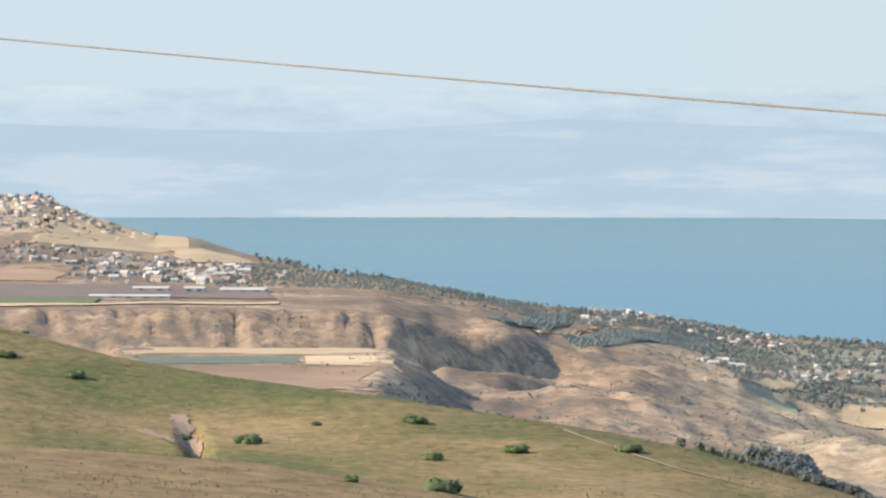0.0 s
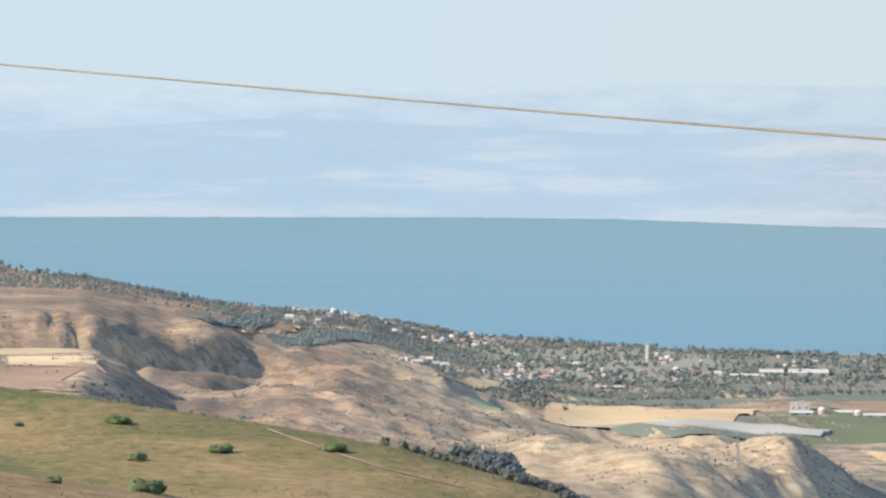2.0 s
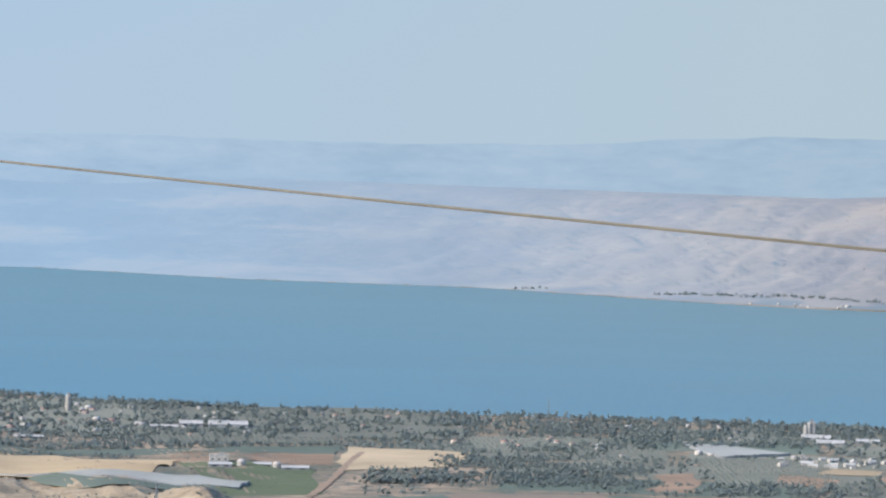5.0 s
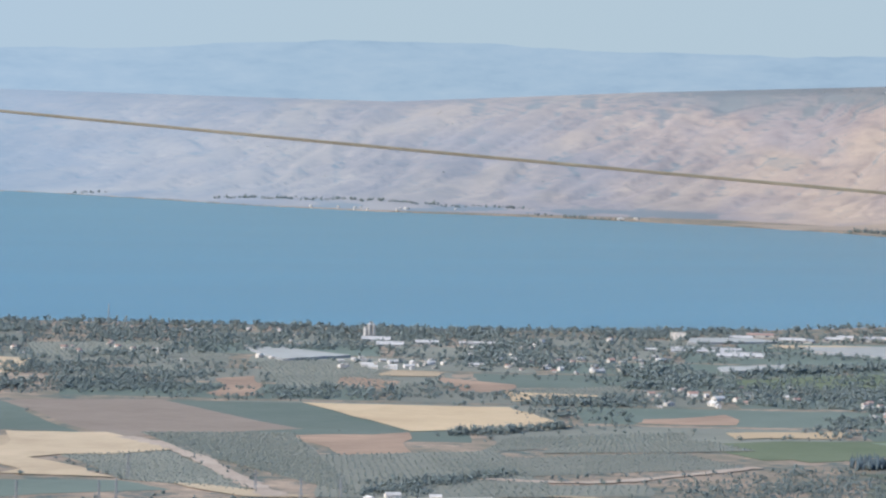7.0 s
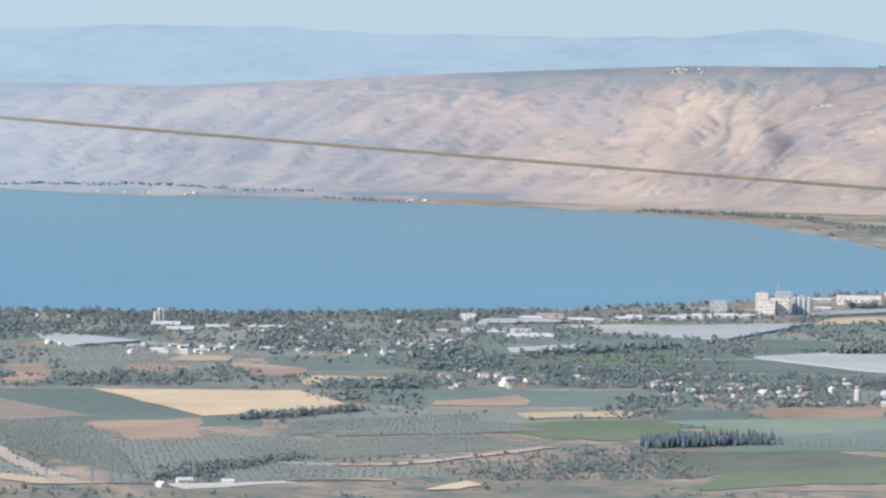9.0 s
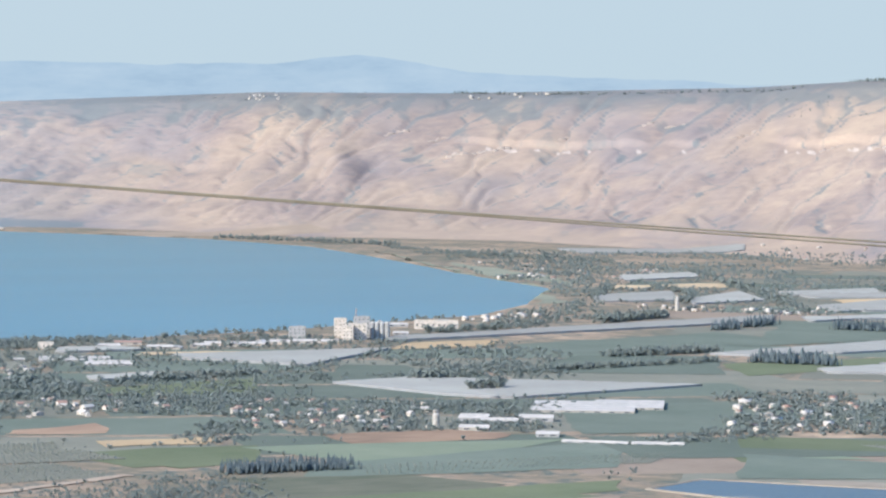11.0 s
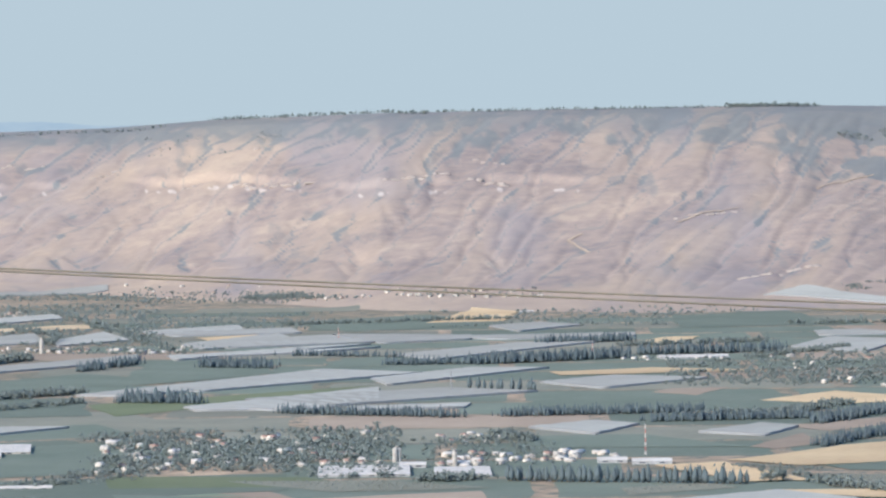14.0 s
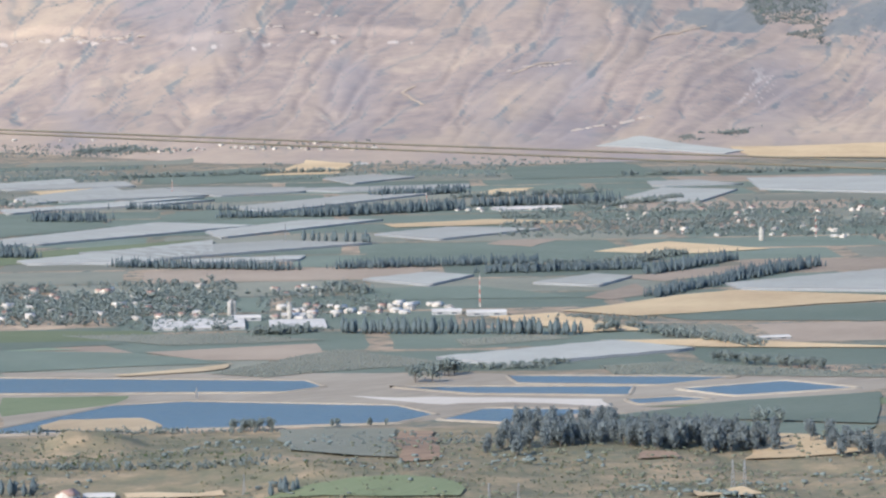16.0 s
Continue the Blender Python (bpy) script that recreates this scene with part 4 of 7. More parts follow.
def track(width, *pts, mat=None, lift=0.3, name="track", label="pale dusty dirt track"):
    """A dirt track along points, smoothed and draped."""
    P = [np.array(p, float) for p in pts]
    P = [2 * P[0] - P[1]] + P + [2 * P[-1] - P[-2]]
    line = []
    for k in range(1, len(P) - 2):
        for u in np.linspace(0, 1, 14, endpoint=False):
            p0, p1, p2, p3 = P[k - 1:k + 3]
            line.append(0.5 * (2 * p1 + (p2 - p0) * u + (2 * p0 - 5 * p1 + 4 * p2 - p3) * u ** 2 + (3 * p1 - p0 - 3 * p2 + p3) * u ** 3))
    line.append(P[-2])
    line = np.array(line)
    t = np.gradient(line, axis=0)
    t /= np.linalg.norm(t, axis=1, keepdims=True) + 1e-9
    side = np.stack([-t[:, 1], t[:, 0]], -1) * width / 2 * (0.6 + 0.8 * rng.rand(len(line), 1))
    rows = np.stack([line - side, line, line + side], 1).reshape(-1, 2)
    z = land(rows[:, 0], rows[:, 1]) + lift
    n = len(line)
    k = np.arange(n - 1) * 3
    quads = np.concatenate([np.stack([k, k + 1, k + 4, k + 3], -1), np.stack([k + 1, k + 2, k + 5, k + 4], -1)])
    return tagged(new(name, mesh_from(name, np.column_stack([rows, z]), quads[:, ::-1], mat or LOAM, smooth=True)), label, "track", kind="structure")


def pond(*pts, bank=1.3):
    """A fish pond: water inside a raised earth rim."""
    P = np.array(pts, float)
    POOLS[0] += 1
    z = 0.75 + 0.004 * POOLS[0]
    me = bpy.data.meshes.new("pond")
    me.from_pydata([(x, y, z) for x, y in P], [], [tuple(range(len(P)))])
    me.update()
    if me.polygons[0].normal.z < 0:
        me.flip_normals()
    me.materials.append(POND)
    tagged(new("pond", me), "still blue fish pond water", "pond", kind="structure")
    c = P.mean(0)
    out, n = [], len(P)
    ring = []
    for k in range(n):
        a, b = P[k], P[(k + 1) % n]
        for u in np.linspace(0, 1, 9, endpoint=False):
            ring.append(a * (1 - u) + b * u)
    ring = np.array(ring)
    nrm = np.gradient(np.concatenate([ring[-1:], ring, ring[:1]]), axis=0)[1:-1]
    nrm = np.stack([nrm[:, 1], -nrm[:, 0]], -1)
    nrm /= np.linalg.norm(nrm, axis=1, keepdims=True) + 1e-9
    nrm *= np.where((nrm * (ring - c)).sum(1, keepdims=True) < 0, -1, 1)
    prof = [(-0.4, 0.62), (0.3, 1.0), (bank * 0.5, 1.15), (bank, 0.6)]
    jig = rng.uniform(0.75, 1.3, (len(ring), 1))
    co = np.concatenate([np.column_stack([ring + nrm * o * jig, np.full(len(ring), h)]) for o, h in prof])
    m = len(ring)
    k = np.arange(m)
    quads = np.concatenate([np.stack([k + j * m, (k + 1) % m + j * m, (k + 1) % m + (j + 1) * m, k + (j + 1) * m], -1) for j in range(len(prof) - 1)])
    tagged(new("pond_rim", mesh_from("pond_rim", co, quads, CROPS["bank"][0], smooth=True)), "pale raised earth rim round a pond", "bank", kind="structure")


# ---- buildings ----
def openings(root, w, d, h, cols, storeys=1, bare=0.3):
    """Window panes in frames on the two long sides, a door on one."""
    for s in (-1, 1):
        for f in range(storeys):
            for k in range(cols):
                bm = bmesh.new()
                block(bm, (k + 0.5) / cols * w - w / 2, s * (d / 2 + 0.01), h / storeys * (f + 0.38), w / cols * 0.26, 0.06, h / storeys * 0.24)
                part("window", bm, GLASS, root)


def make_house(wall, roof, kind, w, d, h, label):
    root = tagged(new("house"), label, "house", "village houses")
    if kind == "flat":
        bm = block(bmesh.new(), 0, 0, -0.4, w, d, h + 0.4, 0.04)
        part("wall", bm, wall, root)
        part("roof", block(bmesh.new(), 0, 0, h, w + 0.16, d + 0.16, 0.14, 0.03), roof, root)
        part("stair_head", block(bmesh.new(), w * 0.2, 0, h + 0.14, w * 0.4, d * 0.5, 0.5, 0.03), wall, root)
    else:
        bm = bmesh.new()
        ends = [[bm.verts.new((sx * w / 2, y, z)) for y, z in ((-d / 2, -0.4), (d / 2, -0.4), (d / 2, h), (0, h + d * 0.27), (-d / 2, h))] for sx in (-1, 1)]
        bm.faces.new(ends[0][::-1])
        bm.faces.new(ends[1])
        for i in range(5):
            bm.faces.new((ends[0][i], ends[0][(i + 1) % 5], ends[1][(i + 1) % 5], ends[1][i]))
        part("wall", bm, wall, root)
        part("roof", gable(bmesh.new(), w, d, h, d * 0.28), roof, root)
    openings(root, w, d, h, 2)
    return root


HOUSES = [make_house(WHITE, FLATROOF, "flat", 4.2, 3.4, 1.9, "white plastered flat-roofed house among trees"),
          make_house(WHITE, TILE, "gable", 4.6, 3.6, 1.5, "white house with a pitched red tile roof"),
          make_house(CREAM, FLATROOF, "flat", 5.2, 3.2, 1.7, "cream flat-roofed house among trees"),
          make_house(WHITE, SHEETMETAL, "gable", 6.5, 3.6, 1.5, "long white shed with a pale metal roof"),
          make_house(CREAM, TILE, "gable", 3.8, 3.2, 1.5, "small cream house with a red tile roof"),
          make_house(WHITE, SHEETMETAL, "gable", 4.0, 3.4, 2.1, "tall white house with a pale metal roof")]
FIRST.update({id(ob): True for ob in HOUSES})


FAR_HOUSES = []
HOMES = [0]


def house(kind, x, y, turn, s=1.0):
    """A house of its own, or, far off, one of the joined far houses; none stands in the water."""
    if ground_at(x, y) < 0.2:
        return None
    if math.hypot(x, y) < 1560 and HOMES[0] < 300:
        HOMES[0] += 1
        return stand(HOUSES[kind], x, y, turn, s, s, s)
    FAR_HOUSES.append((kind, pose(x, y, ground_at(x, y), 0, 0, turn) @ Matrix.Diagonal((s, s, s, 1))))


def join_far_houses():
    """The far houses, walls, roofs and windows, as one mesh of stuff."""
    mats = [WHITE, CREAM, TILE, SHEETMETAL, FLATROOF, GLASS]
    data = []
    for ob in HOUSES:
        rows = []
        for o in ob.children:
            me = o.data
            me.calc_loop_triangles()
            co = np.array([v.co[:] for v in me.vertices])
            tri = np.array([t.vertices[:] for t in me.loop_triangles])
            rows.append((co, tri, mats.index(me.materials[0])))
        data.append(rows)
    out, index = [], []
    for kind, m in FAR_HOUSES:
        m = np.array(m)
        for co, tri, k in data[kind]:
            out.append((co @ m[:3, :3].T + m[:3, 3], tri))
            index += [k] * len(tri)
    co, tri = joined(out)
    tagged(new("far_houses", mesh_from("far_houses", co, tri, mats, index)), "scattered pale village houses seen far off", "houses", kind="stuff")


def village(homes, trees, lo, hi, *corners, turn=0.0, size=1.0, kinds=(0, 1, 2, 3, 4, 5)):
    """Houses spaced apart over four corners, with trees between."""
    p = inside(corners, homes * 6)
    taken = []
    for q in p:
        if len(taken) >= homes:
            break
        if all(abs(q[0] - r[0]) + abs(q[1] - r[1]) > 6.5 * size for r in taken):
            taken.append(q)
            house(kinds[rng.randint(len(kinds))], q[0], q[1], turn + rng.choice((0, 90, 15, -20)) + rng.uniform(-8, 8), size * 0.57 * rng.uniform(0.7, 1.4))
    if trees:
        wood(trees, lo * 1.1, hi * 1.15, *corners)


def barn(w, d, h, x, y, turn, wall=GREY_WALL, roof=SHEETMETAL, bays=1, label="long farm shed with a pale metal roof", name="barn"):
    """A long shed of one or more gabled bays, with doors and a ridge vent."""
    root = tagged(new(name), label, "barn", "farm sheds")
    w, d, h = w * 0.85, d * 1.1, h * 0.42
    root.matrix_basis = pose(x, y, ground_at(x, y), 0, 0, turn)
    for k in range(bays):
        oy = (k - (bays - 1) / 2) * d
        bm = block(bmesh.new(), 0, oy, -0.3, w, d - 0.02, h + 0.3)
        part("wall", bm, wall, root)
        rise = d * (0.1 if bays < 3 else 0.035)
        bm = gable(bmesh.new(), w, d, h, rise, 0.1)
        bmesh.ops.translate(bm, verts=bm.verts, vec=(0, oy, 0))
        part("roof", bm, roof, root)
        bm = block(bmesh.new(), 0, oy, h + rise, w * 0.85, d * 0.07, 0.2)
        part("ridge_vent", bm, GREY_WALL, root)
        bm = block(bmesh.new(), w / 2, oy, 0, 0.08, d * 0.4, h * 0.75)
        part("door", bm, GREY_WALL, root)
    for k in range(max(2, int(w / 5))):
        bm = block(bmesh.new(), (k + 0.5) / max(2, int(w / 5)) * w - w / 2, -bays * d / 2 - 0.02, h * 0.35, 1.8, 0.08, h * 0.35)
        part("window", bm, GLASS, root)
    return root


def slab(w, d, h, x, y, turn, wall=WHITE, storeys=3, cols=4, label="white block of a factory with rows of windows", name="factory_block", z=0.0):
    """A flat-roofed block with a parapet, roof plant and window rows."""
    root = tagged(new(name), label, "building", "factory blocks")
    root.matrix_basis = pose(x, y, ground_at(x, y) + z, 0, 0, turn)
    part("wall", block(bmesh.new(), 0, 0, -0.3, w, d, h + 0.3, 0.05), wall, root)
    bm = bmesh.new()
    for sx, sy, ww, dd in ((0, d / 2, w + 0.1, 0.15), (0, -d / 2, w + 0.1, 0.15), (w / 2, 0, 0.15, d), (-w / 2, 0, 0.15, d)):
        block(bm, sx, sy, h, ww, dd, 0.3)
    part("parapet", bm, wall, root)
    part("roof_plant", block(bmesh.new(), w * 0.15, 0, h, w * 0.3, d * 0.4, 0.7, 0.05), GREY_WALL, root)
    openings(root, w, d, h, cols, storeys)
    return root


def silo(r, h, x, y, n=1, turn=0.0, wall=CREAM, label="tall cream concrete grain silo"):
    root = tagged(new("silo"), label, "silo", "silos")
    root.matrix_basis = pose(x, y, ground_at(x, y), 0, 0, turn)
    for k in range(n):
        ox = (k - (n - 1) / 2) * r * 2
        bm = bmesh.new()
        bmesh.ops.create_cone(bm, cap_ends=True, segments=20, radius1=r, radius2=r, depth=h + 0.3, matrix=Matrix.Translation((ox, 0, h / 2 - 0.15)))
        part("shaft", bm, wall, root)
        bm = bmesh.new()
        bmesh.ops.create_cone(bm, cap_ends=True, segments=20, radius1=r * 1.06, radius2=r * 0.3, depth=r * 0.7, matrix=Matrix.Translation((ox, 0, h + r * 0.35)))
        part("cap", bm, FLATROOF, root)
    part("head_house", block(bmesh.new(), 0, 0, h * 0.98, r * 1.2, r * 1.1, r * 1.4), wall, root)
    return root


def tank(r, h, x, y, label="squat white dome-topped storage tank"):
    root = tagged(new("storage_tank"), label, "tank", "storage tanks")
    root.matrix_basis = pose(x, y, ground_at(x, y))
    bm = bmesh.new()
    bmesh.ops.create_cone(bm, cap_ends=True, segments=20, radius1=r, radius2=r, depth=h + 0.3, matrix=Matrix.Translation((0, 0, h / 2 - 0.15)))
    part("shell", bm, CREAM, root)
    bm = bmesh.new()
    bmesh.ops.create_uvsphere(bm, u_segments=20, v_segments=8, radius=r, matrix=Matrix.Translation((0, 0, h)) @ Matrix.Diagonal((1, 1, 0.55, 1)))
    part("dome", bm, WHITE, root)
    return root


def monument(h, x, y):
    """A small white stele on a stepped base."""
    root = tagged(new("monument"), "small white stone stele on a wooded knoll", "monument")
    root.matrix_basis = pose(x, y, ground_at(x, y), 0, 0, 20)
    part("base", block(block(bmesh.new(), 0, 0, -0.2, h * 0.6, h * 0.6, 0.35, 0.03), 0, 0, 0.15, h * 0.42, h * 0.42, 0.2, 0.03), GREY_WALL, root)
    bm = bmesh.new()
    bmesh.ops.create_cone(bm, cap_ends=True, segments=4, radius1=h * 0.2, radius2=h * 0.12, depth=h, matrix=Matrix.Translation((0, 0, h / 2 + 0.35)))
    part("stele", bm, WHITE, root)


def bar(bm, a, b, r):
    a, b = Vector(a), Vector(b)
    m = Matrix.Translation((a + b) / 2) @ (b - a).to_track_quat("Z", "Y").to_matrix().to_4x4()
    bmesh.ops.create_cone(bm, cap_ends=True, segments=6, radius1=r, radius2=r, depth=(b - a).length, matrix=m)


def mast(h, x, y, label="red and white lattice radio mast", painted=True, base=0.45):
    """A slender lattice mast in bands, with braces."""
    root = tagged(new("radio_mast"), label, "mast", "masts")
    root.matrix_basis = pose(x, y, ground_at(x, y))
    bands = 7
    for k in range(bands):
        z0, z1 = h * k / bands, h * (k + 1) / bands
        w0, w1 = base * (1 - 0.75 * k / bands), base * (1 - 0.75 * (k + 1) / bands)
        bm = bmesh.new()
        for i in range(3):
            a, b = 2.094 * i, 2.094 * (i + 1)
            p0, p1 = (math.cos(a) * w0, math.sin(a) * w0, z0 - 0.2 * (k == 0)), (math.cos(a) * w1, math.sin(a) * w1, z1)
            bar(bm, p0, p1, 0.07)
            bar(bm, p0, (math.cos(b) * w1, math.sin(b) * w1, z1), 0.05)
        tagged(part("mast_section", bm, (RED if k % 2 else WHITE) if painted else STEEL, root), kind="stuff")
    bm = bmesh.new()
    bar(bm, (0, 0, h), (0, 0, h * 1.08), 0.05)
    part("antenna", bm, STEEL, root)
    return root


def make_pylon():
    """A lattice power pylon of height 10 with three pairs of arms."""
    root = tagged(new("power_pylon"), "grey steel lattice power pylon", "pylon", "power pylons")
    bm = bmesh.new()
    for i in range(4):
        a, b = 1.571 * i + 0.785, 1.571 * (i + 1) + 0.785
        for k in range(6):
            w0, w1 = 0.9 - 0.13 * k, 0.9 - 0.13 * (k + 1)
            p = lambda ang, w, z: (math.cos(ang) * w, math.sin(ang) * w, z)
            bar(bm, p(a, w0, k * 1.667 - 0.1), p(a, w1, (k + 1) * 1.667), 0.12)
            bar(bm, p(a, w0, k * 1.667), p(b, w1, (k + 1) * 1.667), 0.07)
    part("tower", bm, STEEL, root)
    for z in (7.2, 8.4, 9.5):
        for s in (-1, 1):
            bm = bmesh.new()
            bar(bm, (0, 0, z), (s * 1.8, 0, z + 0.15), 0.05)
            bar(bm, (0, 0, z + 0.5), (s * 1.8, 0, z + 0.15), 0.04)
            bar(bm, (s * 1.8, 0, z + 0.15), (s * 1.8, 0, z - 0.35), 0.04)
            part("arm", bm, STEEL, root)
    return root


PYLON = make_pylon()
FIRST[id(PYLON)] = True


def pylon(h, x, y, turn=40.0):
    return stand(PYLON, x, y, turn, h / 10, h / 10, h / 10)


def outcrop(n, w, h, p, q):
    """A band of pale rock ledges along a slope, from p to q."""
    base, tri = ico(2)
    out = []
    for k in range(n):
        u = (k + rng.rand()) / n
        x, y = p[0] + (q[0] - p[0]) * u + rng.normal() * w * 0.5, p[1] + (q[1] - p[1]) * u + rng.normal() * w * 0.5
        c, s = math.cos(0.7), math.sin(0.7)
        co = base * (1 + rng.uniform(-0.25, 0.25, (len(base), 1))) * np.array([w * rng.uniform(0.6, 1.4), w * 0.5, h * rng.uniform(0.5, 1.2)])
        co = np.stack([co[:, 0] * c + co[:, 1] * s, -co[:, 0] * s + co[:, 1] * c, co[:, 2]], -1)
        out.append((co + np.array([x, y, ground_at(x, y) - h * 0.15]), tri))
    co, tri = joined(out)
    tagged(new("rock_outcrop", mesh_from("rock_outcrop", co, tri, ROCK)), "pale limestone ledges breaking through a bare slope", "rock", kind="stuff")


# ---- the patchwork of the plain ----
def parcels(lo, hi, near, far, turn):
    """Adjoining parcels of low crops between two bearings and two distances, laid on a turned grid."""
    c, s = math.cos(radians(turn)), math.sin(radians(turn))
    kinds = ["dark"] * 7 + ["grove"] * 5 + ["plough"]
    w, h = 120, 74
    for i in range(-40, 40):
        for j in range(-40, 40):
            u, v = i * w + 31 * (j % 3), 1700 + j * h
            x, y = u * c - v * s, u * s + v * c
            d, az = math.hypot(x, y), math.degrees(math.atan2(x, y))
            if lo < az < hi and near < d < far and rng.rand() < 0.97:
                pts = [(x + a * c - b * s, y + a * s + b * c) for a, b in ((4, h - 4), (w - 4, h - 4), (w - 4, 4), (4, 4))]
                if min(ground_at(*p) for p in pts) > 0.55 and max(math.hypot(*p) for p in pts) < far + 60:
                    field(kinds[rng.randint(len(kinds))], *pts, lift=0.02 + 0.005 * ((i + 2 * j) % 5) + 0.0025 * (turn < -30))


parcels(33.5, 54, 1000, 2340, -41)
parcels(12.5, 33.5, 1050, 1640, -20)
parcels(33.5, 37, 2340, 2600, -41)

# ---- the country, bearing by bearing ----
GULLY_SCRUB = foliage("gully scrub leaves", (0.1, 0.1, 0.078), (0.16, 0.152, 0.112))
SCRUB_TREES = foliage("scrub leaves", (0.1, 0.105, 0.065), (0.19, 0.18, 0.11))
# # the village hill and the dry plateau
field("straw", (-191.6, 1689.3), (-328.1, 3921.7), (-113.9, 1637.6), (-182.3, 1607.4))
field("straw", (-126.5, 1668.6), (-94.1, 1649.7), (-78.4, 1593.7), (-109.3, 1536.5))
field("red", (-195.6, 1461.2), (-156.4, 1459.2), (-147.2, 1397.7), (-187.2, 1398.7))
field("brown", (-194.1, 1381.4), (-70.1, 1383.2), (-58.5, 1288.7), (-179.5, 1277.4))
field("green", (-179.3, 1275.5), (-120.8, 1278.3), (-119.4, 1240.3), (-172.9, 1229.9), lift=0.5)
field("straw", (-172.3, 1226), (-57.3, 1262.7), (-56.8, 1250.7), (-170.1, 1210.1), lift=0.45)
field("straw", (-92.7, 999.7), (-19.3, 1003.8), (-14.5, 974.9), (-85, 971.3), lift=0.1)
field("dark", (-82.2, 958.5), (-38.6, 961.2), (-37.6, 937.2), (-75.2, 935), lift=0.11)
field("straw", (-37, 963.3), (-15.2, 965.9), (-13.8, 927.9), (-35.7, 929.3), lift=0.13)
field("red", (-73, 927.1), (-21, 925.8), (-13.5, 857.9), (-53.9, 856.3), lift=0.12)
# # the shore villages and fields below the dry hills
field("wheat", (100.6, 1260.5), (150.5, 1453.3), (137.1, 1344.1), (118, 1298.2))
field("light", (110.2, 1233.3), (124.1, 1276.7), (130.5, 1260), (116.5, 1198.2))
orchard(4.5, 2.6, (42.9, 1306.1), (120, 1632.3), (121.4, 1551.2), (49.6, 1270.4), mat=LEAF)
field("straw", (23.9, 1265.2), (81.1, 1483.1), (145.1, 1715.9), (34.5, 1295.9))
orchard(4.5, 2.6, (16.1, 1274.7), (52.1, 1515.2), (47.9, 1392.2), (21.9, 1264.9), mat=LEAF)
field("wheat", (149.5, 1340.9), (229.2, 1342.6), (206.8, 1258.9), (135.1, 1229.1))
field("dark", (160.2, 1241.7), (231.3, 1216.2), (211.9, 1185.2), (169.6, 1196.0))
field("green", (227.6, 1333.3), (274.3, 1308.8), (255.5, 1200.1), (220.8, 1191.5))
field("dark", (161.1, 1385.7), (313.3, 1428.4), (298.9, 1383.2), (158.2, 1360.3))
field("red", (232, 1372.4), (298.9, 1383.2), (285.2, 1329.7), (225.9, 1336.2))
field("straw", (310.6, 1416), (353.4, 1394.7), (336.8, 1329), (281, 1300.4))
field("dark", (240.6, 1174.8), (305, 1203.2), (277.8, 1095.4), (252.5, 1101.2))
field("dark", (231.3, 1102.8), (259.6, 1085.6), (249.8, 1023.5), (212.7, 1022.1))
field("wheat", (233.3, 1166.9), (239.9, 1157.9), (253.4, 1101.1), (232, 1106.6))
field("straw", (254.4, 1086), (273.6, 1079), (260.2, 1026), (253.8, 1040))
net_house((148.3, 1257.7), (202, 1253.9), (238.4, 1243.1), (228.7, 1212.9))
track(2.6, (245.2, 1178.8), (267.2, 1245.8), (298, 1348.4), (312, 1391.4), mat=BARE)
# # the valley floor before the lake
field("plough", (297.5, 1203.3), (355.4, 1202), (367.7, 1085.1), (296.9, 1064.1))
field("dark", (354, 1197.4), (400.1, 1181), (399.6, 1075.2), (366.6, 1087.3))
field("wheat", (400.1, 1181), (464.9, 1153.5), (457, 1081.8), (399.1, 1071.4))
field("dark", (286.9, 1160.3), (293.3, 1155.3), (293.6, 1085), (271.5, 1097.4))
field("straw", (270.6, 1093.7), (300.1, 1082.3), (305.8, 1027.3), (248.5, 1003.8))
field("straw", (252, 1018), (262.5, 1000.2), (269.2, 949.8), (239.3, 966.4))
orchard(4.5, 1.6, (312.4, 1080.7), (360.4, 1074.5), (319.8, 896.1), (308.8, 1020))
orchard(4.5, 1.6, (269.8, 1015.5), (305.3, 1025.6), (296.4, 911), (269.2, 946.8))
track(7, (303, 1066.9), (309.1, 1026.8), (302.2, 959.6), (297.5, 899.9))
field("dark", (236.1, 953.5), (267.2, 945.7), (275.6, 920), (226.5, 914.5))
field("straw", (279.6, 933.6), (287.9, 929.3), (307.5, 896.8), (290.7, 898.3))
field("red", (357.4, 1065.4), (398.4, 1069.5), (377.8, 1006.7), (350.9, 1003.8))
orchard(4.5, 1.7, (422.3, 1047.3), (487.6, 1058), (477, 1030.6), (395.9, 1004.1))
orchard(4.5, 1.7, (372, 984), (457, 995.4), (458.9, 948), (362.6, 932))
orchard(4.5, 1.7, (361.9, 917.4), (409.3, 909.7), (398.6, 885.7), (351, 893.6))
track(5, (366.3, 932.9), (395.8, 917.8), (434.5, 934.4), (461.4, 949.3))
field("green", (471.2, 1022.1), (541.9, 1021.8), (515.2, 971.3), (472.8, 969.1))
field("wheat", (501, 1052.3), (542.1, 1052.9), (529.9, 1029.2), (493.4, 1032.2))
orchard(4.5, 1.6, (498.9, 1221.6), (544.4, 1237.9), (533.7, 1208.2), (491.5, 1192.7))
field("wheat", (487.4, 1215.2), (518.8, 1199.7), (509.8, 1178.8), (474.6, 1177.8))
net_house((459.5, 1439), (475.5, 1434.8), (489.5, 1388.7), (454.9, 1372.4))
orchard(4.5, 1.5, (351.4, 1332.9), (410.3, 1357.4), (399.8, 1315.2), (341.6, 1287.5))
orchard(5, 1.8, (442.3, 1370.2), (482, 1367.5), (464.4, 1230), (409.7, 1235.2))
